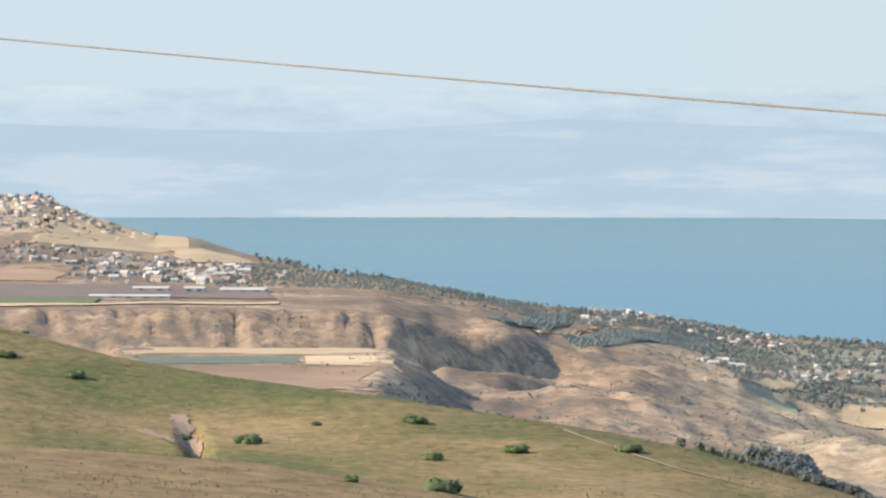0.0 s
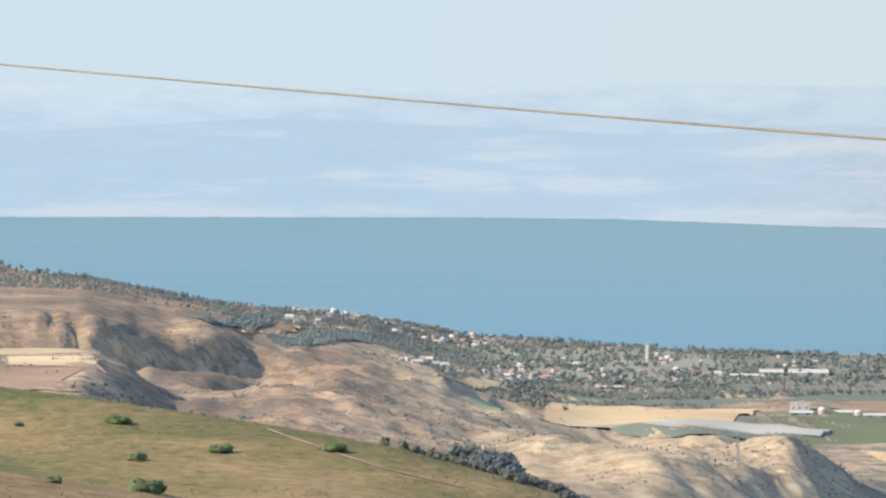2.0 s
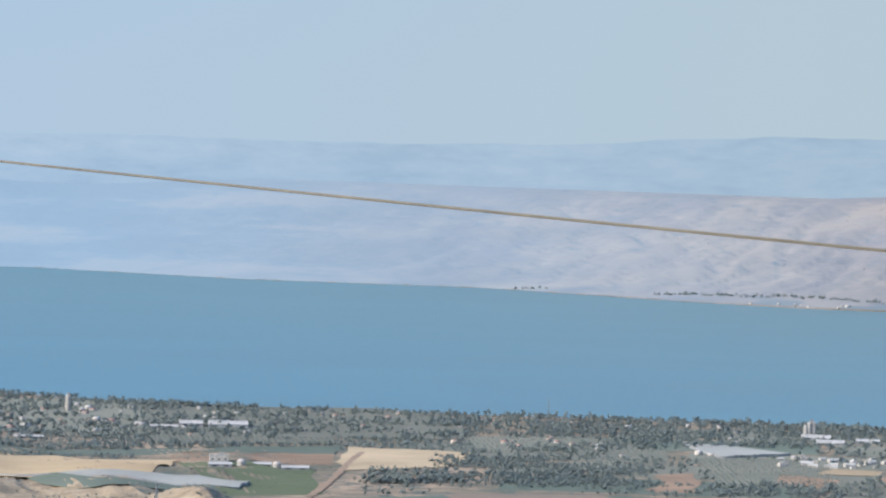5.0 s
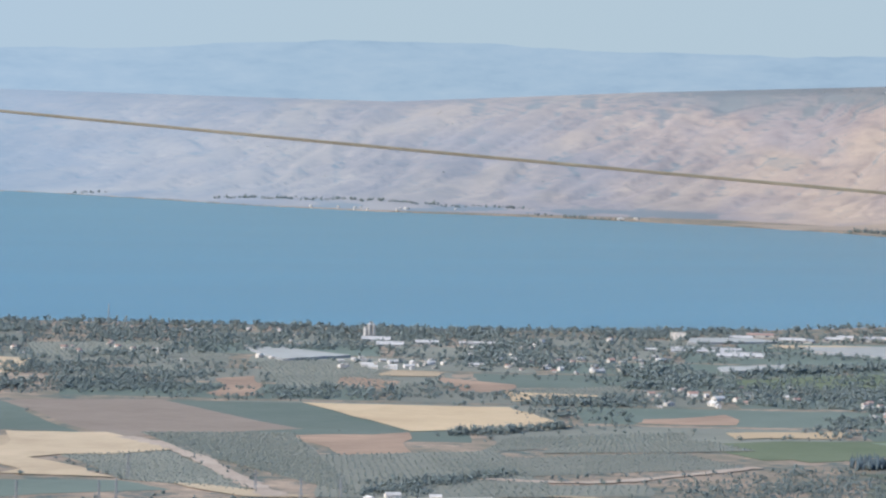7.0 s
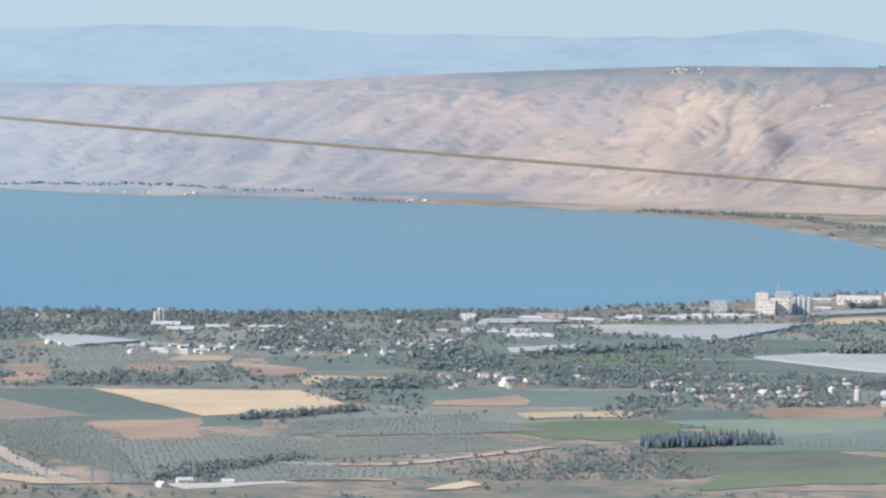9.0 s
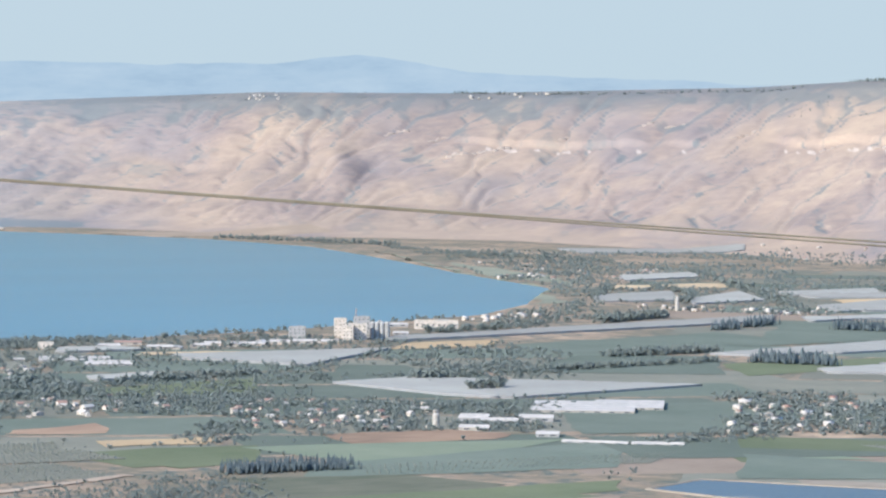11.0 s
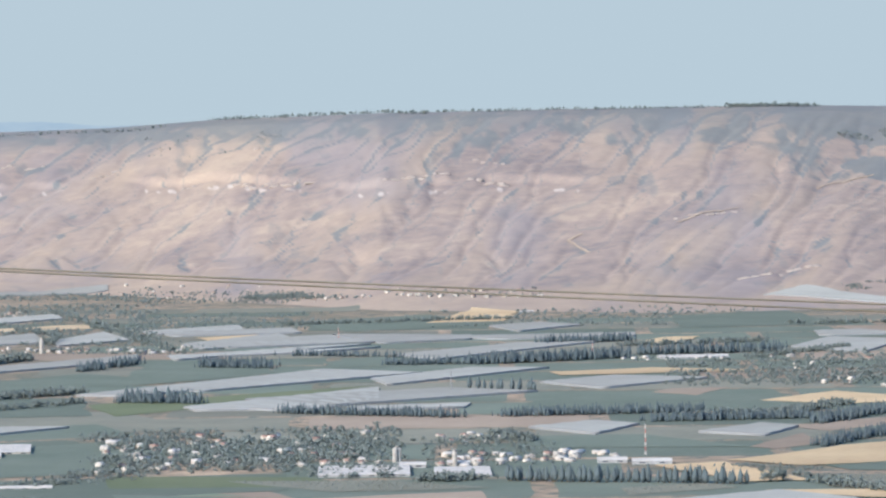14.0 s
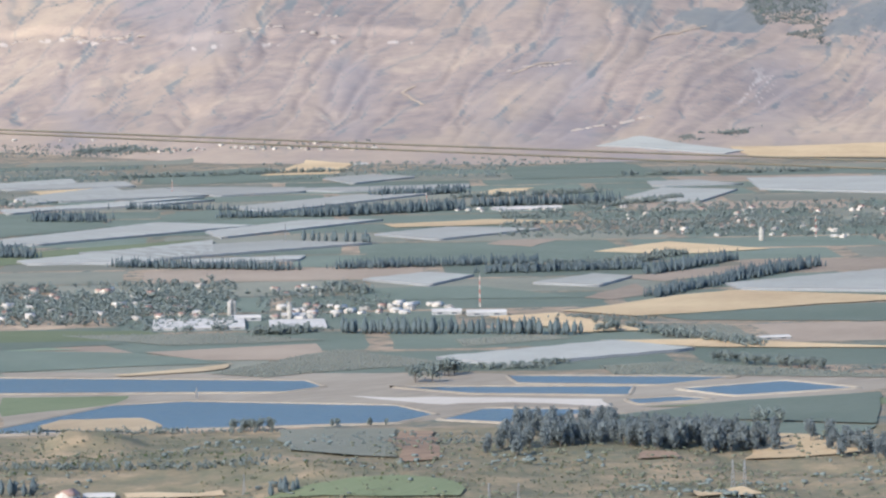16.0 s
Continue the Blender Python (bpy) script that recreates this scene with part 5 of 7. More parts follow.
orchard(5, 1.8, (377, 1487), (440.9, 1484.2), (443, 1394.8), (359.7, 1400))
field("red", (402.5, 1287.6), (419.7, 1299.7), (395.7, 1212.1), (378.1, 1209.1))
field("red", (490, 1285.7), (504.4, 1252.1), (490.5, 1217.4), (473, 1229.2))
field("straw", (480.5, 1323.1), (502.8, 1307), (494.4, 1285.3), (467.1, 1298.6))
field("red", (448.3, 1297.4), (465.4, 1268.8), (451.7, 1231.2), (434.8, 1245.5))
field("red", (493.1, 1106.4), (531.6, 1116.9), (515.4, 1082.7), (486.2, 1086.3))
field("green", (598, 1257.2), (681.7, 1287), (642.6, 1213), (582.1, 1218.7))
net_house((620.5, 1315.3), (655.5, 1324.8), (644.1, 1301.7), (612.3, 1292.6))
# # factories and nets by the lake's end
net_house((712.4, 1422.7), (824.5, 1422.3), (734.7, 1338.9), (705.4, 1397.7))
field("straw", (708.2, 1448.3), (771.5, 1427.3), (739.4, 1409.7), (698.8, 1423.3))
net_house((686.1, 1484.5), (714.1, 1483.8), (718.3, 1457.3), (671.7, 1456.3))
net_house((695.5, 1246.3), (737.2, 1257.7), (715.8, 1153.6), (704, 1175.5))
net_house((737.4, 1257.6), (823.7, 1174.9), (719.4, 1149.4), (716.2, 1153.5))
field("wheat", (749.3, 1260.1), (800.4, 1202.4), (791.4, 1192.9), (741.1, 1253))
net_house((864.7, 1497.2), (1161.7, 1590.2), (1125.4, 1540.3), (849.3, 1470.4))
field("wheat", (855.3, 1459.6), (908.4, 1464.9), (878.1, 1425.9), (820, 1419.6))
field("red", (580.5, 1049.6), (627.9, 1040.6), (639, 1022.4), (569.9, 985.9))
field("light", (532, 1017.6), (645.2, 997.3), (607.1, 971.2), (539.5, 953.8))
orchard(5, 1.5, (537.6, 946.9), (651.6, 941.2), (623.8, 916.2), (523.7, 919))
field("scrub", (486.6, 912.9), (527.4, 912.1), (542.1, 873), (450.8, 865.3))
field("green", (485.8, 864.9), (541.3, 871.7), (560.5, 822.9), (454.2, 845.6))
field("plough", (492.1, 829.7), (559.6, 821.6), (597, 815.7), (580.3, 792.9))
field("green", (481.1, 983), (517.9, 998.1), (502.5, 964.7), (485.1, 960.4))
field("green", (656.2, 923.1), (682.6, 933.1), (659.8, 901.8), (648.5, 906.3))
# # fields before the lake's end and below the silo tower
field("dark", (521.0, 952.9), (658.7, 986.2), (605.5, 906.3), (505.2, 920.5))
field("scrub", (484.5, 927.0), (535.6, 917.0), (546.4, 877.8), (476.4, 867.8))
field("green", (477.4, 869.6), (584.5, 874.7), (566.8, 848.1), (446.2, 834.2))
field("plough", (462.8, 827.4), (560.1, 838.1), (536.8, 803.1), (496.7, 814.5))
field("sand", (322.4, 900.0), (351.7, 897.5), (354.9, 881.2), (323.9, 878.2))
field("straw", (380.2, 857.5), (399.8, 868.4), (398.3, 858.1), (392.3, 852.0))
field("straw", (379.8, 890.4), (382.6, 889.2), (382.2, 880.6), (369.7, 885.9))
field("reed", (1443.3, 2524.6), (1306.2, 2180.7), (1264.2, 2051.8), (1401.6, 2407.8))
field("reed", (1272.6, 2065.4), (1234.0, 1940.9), (1132.1, 1759.2), (1106.6, 1737.5))
field("reed", (1373.0, 2292.2), (1316.6, 2049.5), (1257.6, 1937.6), (1278.9, 2075.6))
# # nets and orchards of the middle plain
net_house((1604, 2496.9), (1735.1, 2416.7), (1705, 2374.7), (1563.8, 2401.2))
net_house((1361.6, 2041.3), (1440.7, 2067.5), (1401.6, 2004.7), (1321, 1973.8))
field("straw", (1275.2, 1924.9), (1364.4, 1925.6), (1329.8, 1870.6), (1245, 1879.2))
net_house((1187.8, 1811.4), (1264.8, 1839.4), (1205.9, 1742.1), (1149.5, 1746.9))
net_house((1215.9, 1751.8), (1304.4, 1822.7), (1255.1, 1726.4), (1188.8, 1705.9))
net_house((1158.8, 1559.3), (1278.6, 1580), (1312.1, 1573), (1141.4, 1530.9))
net_house((1325, 1809.3), (1413.1, 1826), (1373.4, 1769), (1304.5, 1769.8))
net_house((1245, 1661.7), (1359.1, 1717.3), (1300.4, 1618.2), (1215.4, 1606.4))
net_house((938.8, 1333.8), (1138.6, 1398.1), (1120.3, 1343), (951.1, 1311.6))
field("green", (907.5, 1280.7), (1078, 1287.4), (967.2, 1237.7), (874.5, 1213.9))
net_house((920.9, 1229), (1062.1, 1268.3), (1007.3, 1202.9), (939.9, 1183.6))
field("dark", (887.8, 1430.8), (1045.7, 1475.7), (1039, 1395.7), (883, 1355.8))
field("dark", (883, 1355.8), (934.1, 1322.7), (870.6, 1224.5), (799.4, 1270.6))
field("dark", (714.4, 1112.1), (797.4, 1106.8), (719.8, 992.5), (658.5, 1011))
field("dark", (753.2, 1341.9), (777.5, 1326.2), (755.3, 1279.2), (712.9, 1279.4))
field("light", (672.9, 946.4), (690.6, 939.8), (690.9, 892.6), (673.9, 908.1))
field("dark", (653.7, 1003.7), (751.1, 945.8), (712.4, 897.1), (626.5, 929.7))
# # the kibbutz plain under the escarpment
net_house((1323.9, 1794.4), (1407.1, 1765.3), (1373.8, 1712.6), (1299.4, 1744.3))
net_house((1271.5, 1668.7), (1365.3, 1675.1), (1328.7, 1589.2), (1233.5, 1605.9))
net_house((1370.7, 1679), (1416.1, 1604.9), (1384.9, 1569.6), (1322.6, 1576))
net_house((1164.7, 1568.8), (1294.2, 1543.2), (1241, 1531.5), (1156.5, 1542.7))
net_house((1245, 1475.2), (1369.2, 1513.2), (1419, 1491.2), (1233.7, 1425.3))
net_house((1504.2, 1687.5), (1552.3, 1693.8), (1545.8, 1645.9), (1464, 1616.7))
net_house((1379.8, 1614.1), (1497.2, 1548.8), (1468.6, 1519.3), (1395.7, 1552.2))
net_house((986.9, 1347.1), (1137.9, 1401), (1151.2, 1340.2), (992.6, 1311.9))
net_house((1103.6, 1323.8), (1193.2, 1352.6), (1218.8, 1322.9), (1077.6, 1280.5))
net_house((971.5, 1251.3), (1080.8, 1241), (1091.3, 1192.1), (967.5, 1190.8))
net_house((968.5, 1177.8), (1018.7, 1155.2), (1001, 1138.8), (956.8, 1159.8))
net_house((924.3, 1232.9), (966.1, 1240.4), (963.1, 1179.5), (914.3, 1212.5))
net_house((1136.1, 1239.5), (1191.8, 1248.9), (1208.5, 1201.4), (1124.6, 1185.3))
field("wheat", (1196.5, 1297.8), (1254.8, 1286.2), (1276, 1220.9), (1180.8, 1272.8))
net_house((941.9, 1034.4), (982.4, 1039.5), (982.4, 1014.4), (936, 990.5))
net_house((967.5, 967), (1012.7, 978.5), (1013.2, 958.3), (972.8, 937))
field("wheat", (1111.7, 1073.9), (1179.3, 1093.7), (1168.8, 1024.7), (1117.4, 1030))
field("plough", (1121.3, 1149.6), (1149.4, 1163.6), (1170, 1148), (1119.5, 1119.4))
field("plough", (933.5, 910.5), (991.8, 934.6), (965.1, 898.7), (933, 890.4))
field("plough", (1011.6, 965.2), (1099.4, 969.9), (1092.7, 952.1), (1005.2, 935.4))
field("wheat", (884.5, 870.9), (990.1, 887.4), (1010, 806.1), (886.3, 835.4))
field("dark", (895.3, 838.5), (1000.4, 798.4), (934.4, 745.8), (886, 814.4))
net_house((1007.6, 904.5), (1129.8, 901.6), (1025.9, 818.7), (992.6, 884.1))
field("wheat", (854.3, 876.3), (879.5, 866.1), (850.3, 795.2), (829.1, 808.9))
net_house((740.8, 781.5), (811.8, 777.3), (809, 739.5), (737.8, 747.6))
field("wheat", (814.9, 782.7), (840.1, 760.3), (857.8, 684.8), (815.9, 745.4))
field("plough", (700.2, 871.4), (752.5, 851.3), (720, 804.3), (692.8, 837.8))
field("green", (703.6, 980.3), (746.9, 932.4), (737.6, 891.8), (677.8, 944.5))
field("dark", (666.2, 928.4), (695.6, 871.3), (693.6, 823), (618.4, 862.1))
field("straw", (650.6, 823), (692.5, 821.7), (680.9, 811.9), (651.7, 816.5))
orchard(5, 1.6, (669.7, 802.3), (745.4, 830), (736.7, 770.3), (672.8, 783.3))
orchard(5, 1.6, (718.5, 938.3), (756.7, 903.3), (763.8, 855.8), (719.1, 880.7))
orchard(5, 1.6, (788.8, 824.6), (818, 813.2), (816.3, 796.4), (775, 805.2))
field("dark", (907.5, 1010), (948.3, 978.6), (933.5, 910.5), (879.3, 960.4))
field("dark", (1096.5, 1496.5), (1175.7, 1504.1), (1106.6, 1397.8), (987.3, 1374.3))
field("dark", (1182.8, 1456.2), (1241.6, 1480.5), (1193.1, 1396), (1153.7, 1411.4))
field("dark", (1418.2, 1391.2), (1516.3, 1441.5), (1484.3, 1397.9), (1423.3, 1361.7))
net_house((1573.5, 1474.9), (1604, 1464.1), (1583.1, 1407.1), (1535.5, 1434.9))
net_house((1436, 1363.1), (1524.1, 1416.6), (1532.7, 1366.6), (1420, 1294.3))
net_house((1847.5, 1780.8), (1900.5, 1788.2), (1899, 1686), (1872.2, 1681.1))
field("wheat", (1911.2, 1711.7), (2036.3, 1624.2), (1917.4, 1529.4), (1877.2, 1660.5))
net_house((1636.1, 1451), (1722.7, 1374.2), (1554.6, 1240.2), (1544.3, 1359.8))
field("wheat", (1414.7, 1463.5), (1472.9, 1500), (1493.8, 1490.6), (1422.5, 1439.7))
field("wheat", (1298.6, 1720.8), (1345.2, 1720.5), (1335.3, 1686.1), (1279.5, 1679.2))
field("dark", (1055.6, 1152.5), (1153.6, 1097.1), (1088, 1018.7), (997.4, 1109.8))
field("wheat", (1508.6, 1753.4), (1668.5, 1890.5), (1665.7, 1840.4), (1557.1, 1731.4))
field("dark", (1675.8, 1701.1), (1778.8, 1690.8), (1647, 1517.4), (1562, 1575.8))
field("dark", (1457.6, 1840.3), (1591.6, 1849.7), (1535.6, 1707.5), (1402.7, 1704.6))
orchard(5, 1.5, (866.1, 808.7), (882.1, 788.3), (842.9, 741.6), (838.4, 778))
orchard(5, 1.5, (755.7, 728.3), (780.2, 719.6), (790.4, 631), (741.4, 710))
# # the fish ponds
field("bank", (633.5, 854.8), (807.4, 624), (699.5, 625.3), (534.1, 721.3), lift=0.05)
field("sand", (653.7, 728.4), (698, 668.6), (681.1, 656.6), (653.8, 701.4), lift=0.06)
field("green", (590, 796.4), (616.4, 772.6), (600.9, 760.5), (563.1, 760.2), lift=0.07)
pond((577, 848.6), (606.3, 864.1), (673.9, 765.2), (665.8, 748.4), (648.8, 746.1), (594.2, 807.3), (583, 819.8))
pond((540.3, 734.4), (560.8, 742.6), (598.2, 757.2), (617.1, 749.2), (646.2, 697.7), (638.1, 674), (618.5, 667.9), (592.5, 686.1), (535.2, 727.4))
pond((719.9, 729.7), (758.5, 675.8), (727.9, 677.7), (706.6, 711.7))
pond((677.5, 733.7), (720.8, 681.8), (702.9, 667), (679.1, 703.7))
pond((723.2, 667.1), (758.3, 658.8), (756.1, 630.5), (720, 643.5))
pond((631.1, 664.5), (656.6, 674.1), (672, 650.9), (663.1, 645.3), (636.8, 645.6))
pond((695.8, 660.3), (709.4, 654.4), (709.9, 642.7), (688.7, 649.4))
field("green", (684.8, 647.8), (709.6, 634.3), (765.3, 591.5), (749, 578.9))
field("dark", (662.3, 638.5), (701.8, 637.3), (753.4, 620.4), (694.7, 572.2), lift=0.35)
field("dark", (660.9, 637.2), (691.6, 569.6), (666.1, 562.7), (647.5, 616.5), lift=0.34)
# # woods, hedges and villages on the village hill and the shore
village(120, 110, 3, 5, (-274.2, 1950.8), (-215.1, 1948.2), (-150.3, 1753.6), (-231, 1643.8), size=1.15)
village(90, 130, 2.6, 4.6, (-155.8, 1568.1), (-82.8, 1535.1), (-73.6, 1404.9), (-144, 1404.3), size=1.2)
village(26, 60, 3.4, 5.4, (-202.5, 1568.5), (-167.4, 1633.5), (-148.6, 1496), (-190.5, 1475), size=0.95)
barn(34, 4, 2.0, -111.2, 1280.6, turn=-4.0)
barn(16, 5, 2.6, -108.3, 1339.5, turn=-4.0)
barn(9, 5, 3.6, -92.1, 1338.5, turn=-4.0)
barn(20, 5, 2.0, -74.7, 1353.2, turn=-4.0, bays=2)
barn(6, 4, 3.0, -154.5, 1495.6, turn=10.0)
wood(220, 6.7, 12.2, (-514.3, 4535.6), (-445.3, 4484), (-189.9, 3328.9), (-134.7, 1776.7))
wood(160, 3.8, 7.1, (-87.4, 1622), (-35, 2655.3), (42.1, 2313.1), (-55.6, 1583.9))
wood(140, 1.7, 3.2, (-21.9, 851.4), (-3.5, 916.8), (21.1, 923.1), (-9.9, 440.3))
wood(60, 2.3, 3.7, (-119.7, 1486.5), (-62.2, 1503.7), (-55.6, 1453.3), (-107, 1410.9))
wood(40, 1.6, 3.2, (34.6, 432.7), (38.6, 432.3), (39.3, 440.3), (35.2, 442.6), mat=SCRUB_TREES, near=True)
# Dense stand put in place of the knoll's shaded face.
wood(230, 1.8, 3.6, (42, 427.9), (54.1, 416.5), (58.4, 426), (44.5, 437.7), mat=EUCALYPT, near=True)
wood(110, 1.4, 2.8, (37.4, 416.4), (46.7, 403.3), (53.1, 408.6), (39.8, 426.2), mat=GULLY_SCRUB, near=True)
tree("broad", 37.6, 437.0, 3.4, 0.9)
tree("broad", 39.2, 439.0, 2.6, 1.0)
village(60, 40, 3.1, 4.7, (49.4, 1504.2), (138.1, 2104.2), (108.9, 1659.3), (54.3, 1390.5), size=1.05, kinds=(0, 0, 2, 5))
village(45, 60, 3.3, 5, (115.7, 1762.7), (168.1, 1850.2), (167.8, 1755.4), (113, 1642.5), size=1.05)
wood(500, 3.6, 6.6, (155.1, 1768.7), (280.4, 1741.9), (232.4, 1443.2), (167.8, 1484.4))
wood(500, 3.6, 6.6, (280.4, 1741.9), (429.9, 1697.2), (363.5, 1434.8), (237.6, 1475.6))
village(60, 60, 2.7, 4.5, (84.1, 1312.5), (181.1, 1601.8), (173.1, 1488.9), (107, 1314.6), size=1.0)
wood(120, 2.8, 4.7, (17.4, 1376.1), (53.4, 1553.7), (110.9, 1612.4), (47.9, 1392.2))
wood(90, 4.3, 7.3, (144.8, 1420.1), (165.2, 1482.2), (144, 1291.2), (130.5, 1279.3))
village(8, 0, 1, 2, (224.5, 1658.5), (250.6, 1621.6), (233.4, 1510), (204.3, 1509.3), size=1.1)
barn(14, 5, 2.4, 254.3, 1523, turn=-9.0)
barn(12, 6, 4.0, 268.4, 1536.6, turn=-9.0, bays=2)
barn(20, 7, 3.6, 284.4, 1535.7, turn=-9.0, bays=2)
slab(7, 5, 2.8, 240.8, 1317.1, turn=-9.0, storeys=1, cols=3)
barn(10, 5, 2.8, 238.5, 1302.1, turn=-9.0)
tank(1.6, 1.7, 246.3, 1301.4)
tank(1.6, 1.7, 261.3, 1309.7)
barn(8, 5, 3.0, 256.7, 1314.5, turn=-9.0)
barn(12, 5, 2.0, 267.5, 1306.6, turn=-9.0)
barn(14, 4, 2.0, 187.8, 1456, turn=-9.0)
silo(1.2, 7, 227.4, 1626.1)
hedge("broad", 60, 2.8, 4.8, (281.2, 1244.8), (318, 1254.4))
wood(80, 3.7, 6.2, (296.2, 1320.8), (334.1, 1318.2), (311.9, 1230.6), (281.2, 1244.8))
mast(9, 147.2, 890.7, painted=False, label="slim grey lattice mast beside a field")
wood(70, 1.6, 2.9, (52.4, 1048), (120.7, 1201.9), (173.1, 976.7), (54.5, 916.4))
wood(120, 1.1, 2.1, (99.8, 882.4), (225.5, 1118.7), (211.3, 1023.1), (100.9, 781.6))
monument(1.6, 40.7, 435.1)
wood(100, 1, 2, (-0.8, 1273.7), (99.6, 1362.2), (135.4, 1295.4), (20.7, 1140.4))
wood(80, 1.1, 2.2, (-123.2, 1183.7), (-42, 1195.5), (-40.8, 1162.2), (-120.3, 1155.6))
# # trees and villages by the lake
wood(650, 4.1, 6.6, (389.1, 1597.3), (698.7, 1537.7), (674.8, 1485), (366.7, 1504.9))
wood(320, 3.3, 6.2, (365, 1498), (520.3, 1491.4), (501.3, 1436.8), (335.8, 1377.3))
wood(160, 3, 5.2, (340.2, 1377), (392.2, 1358.7), (380.8, 1311.1), (323.2, 1307.7))
wood(160, 2.9, 5.4, (340.9, 1292.8), (417.3, 1327.9), (388.9, 1237.2), (326.7, 1230.9))
wood(220, 2.8, 5.3, (403.2, 1248.4), (499.4, 1239.5), (477.4, 1184.6), (391.8, 1193.5))
wood(160, 3.7, 7, (553.9, 1427.2), (618.1, 1494.7), (554.8, 1317.4), (491.2, 1253.3))
wood(220, 4, 7.5, (579.9, 1330.3), (645, 1356.5), (579.9, 1219), (540.1, 1222.8))
wood(160, 3.5, 6.6, (486.1, 1174.2), (528.6, 1186.5), (483.6, 1080.5), (460.9, 1093.6))
hedge("broad", 90, 2.5, 4.3, (405.2, 1057.2), (456.4, 1077.9))
hedge("broad", 70, 3.6, 5.9, (609.2, 1275.7), (692.2, 1306.9))
wood(200, 3.3, 6.1, (588.8, 1218.1), (642.6, 1213), (567.3, 1070), (533.6, 1116.7))
village(26, 70, 2.9, 4.9, (548.9, 1221.9), (619.9, 1228.3), (569.6, 1128.2), (510, 1134.9), size=0.95)
village(30, 0, 1, 2, (474.1, 1386.6), (524.8, 1364.6), (507, 1318.1), (461.3, 1321.7), size=0.95, kinds=(0, 2, 3, 3))
village(20, 60, 2.7, 4.5, (530.6, 1379.8), (600.2, 1359.5), (569.8, 1296), (507.5, 1301), size=0.95)
village(12, 0, 1, 2, (407.4, 1596.9), (546.1, 1565.9), (527.8, 1513), (387.4, 1518.3), size=0.8)
barn(15, 6, 2.2, 535.9, 1487.2, turn=-20.0, bays=2)
barn(14, 6, 2.2, 531, 1455.7, turn=-20.0, bays=2)
barn(12, 6, 2.8, 550.2, 1461.7, turn=-20.0)
barn(22, 4, 1.8, 574.7, 1460.5, turn=-20.0)
silo(1.0, 6.5, 536.3, 1494.4, n=2)
silo(1.0, 4.5, 533.7, 1494.5)
slab(7, 4, 3.0, 680.3, 1484.7, turn=-25.0, storeys=1, cols=4)
barn(13, 5, 2.6, 712.5, 1487.1, turn=-25.0, wall=CREAM)
barn(15, 5, 3.4, 727.7, 1497.9, turn=-25.0, wall=CREAM, roof=TILE)
barn(36, 7, 1.8, 661.7, 1414.5, turn=-25.0, bays=3)
barn(24, 7, 1.8, 661.9, 1381.1, turn=-25.0, bays=2)
barn(7, 3.5, 1.8, 637.1, 1419.3, turn=-25.0)
pylon(6.6, 272.1, 953.8)
pylon(5.6, 227.4, 901)
pylon(5.6, 248.4, 897.5)
pylon(5.3, 254.9, 904.3)
pylon(5.5, 296.9, 916.5)
pylon(5.4, 302.9, 896.2)
pylon(5.4, 313.3, 894.5)
mast(9, 448.2, 1608.1, painted=False, label="slim grey lattice mast on the shore")
hedge("broad", 120, 1.9, 3.7, (320.8, 898.7), (381, 944.3))
wood(120, 2.2, 4.3, (340.4, 935.5), (379.9, 941.4), (359.1, 889.5), (327.9, 892))
wood(160, 1.6, 3.5, (420.4, 922.8), (477.7, 945.2), (461.9, 879.4), (405.2, 881.8))
village(3, 0, 1, 2, (319.8, 896.1), (339.8, 898.3), (338, 884.9), (316.8, 883.2), size=0.8, kinds=(3, 3, 0))
# # factories at the lake's end
wood(260, 3.1, 5.2, (630.4, 1549.7), (703.4, 1521.9), (687.8, 1488.2), (610.6, 1501))
wood(160, 3.2, 5.9, (708.7, 1533.4), (849.3, 1525.4), (831.9, 1494), (694.6, 1502.9))
slab(8, 6, 5.6, 823.1, 1510.4, turn=-30.0, storeys=3, cols=4, wall=GREY_WALL)
slab(6, 6, 9.2, 845.3, 1508, turn=-30.0, storeys=5, cols=3)
slab(5, 6, 6.6, 840.2, 1491.3, turn=-30.0, storeys=4, cols=3)
slab(8, 6, 10.0, 855.3, 1504.8, turn=-30.0, storeys=5, cols=4, wall=GREY_WALL)
slab(9, 6, 7.4, 846.6, 1493.8, turn=-30.0, storeys=4, cols=4)
silo(1.2, 7.5, 859.3, 1494.3, n=4, turn=-30.0, wall=GREY_WALL, label="row of tall grey concrete silos")
slab(22, 6, 4.2, 926.7, 1554.7, turn=-30.0, storeys=1, cols=8, label="long white lakeside hall")
barn(26, 5, 3.0, 914.6, 1583.7, turn=-30.0)
barn(9, 5, 2.6, 885.1, 1518.8, turn=-30.0)
mast(7, 946.6, 1671.8, painted=True)
village(14, 0, 1, 2, (981.1, 1621.8), (1052.5, 1656.8), (1022.4, 1609.4), (954, 1576.8), size=1.0, kinds=(0, 3, 5))
wood(140, 3.4, 6.3, (914.8, 1533.6), (1013.7, 1595.7), (980.4, 1543.1), (902.4, 1518.1))
wood(200, 3.7, 6.7, (1016.2, 1639), (1166.3, 1780.4), (1067.1, 1596), (966.2, 1547.4))
hedge("broad", 110, 4.8, 7.8, (1034.4, 1568), (1097.7, 1603.6))
tree_row("broad", 9, 5, 7.2, (895.2, 1506.1), (947.9, 1523.3))
village(60, 150, 2.4, 4, (620.3, 1191.5), (678.9, 1141.6), (617.3, 1037.7), (564.9, 1076.6), size=0.85)
village(20, 60, 3.2, 5.4, (556.1, 1379), (620.7, 1370.8), (578.9, 1278.4), (519.2, 1287.4), size=0.95)
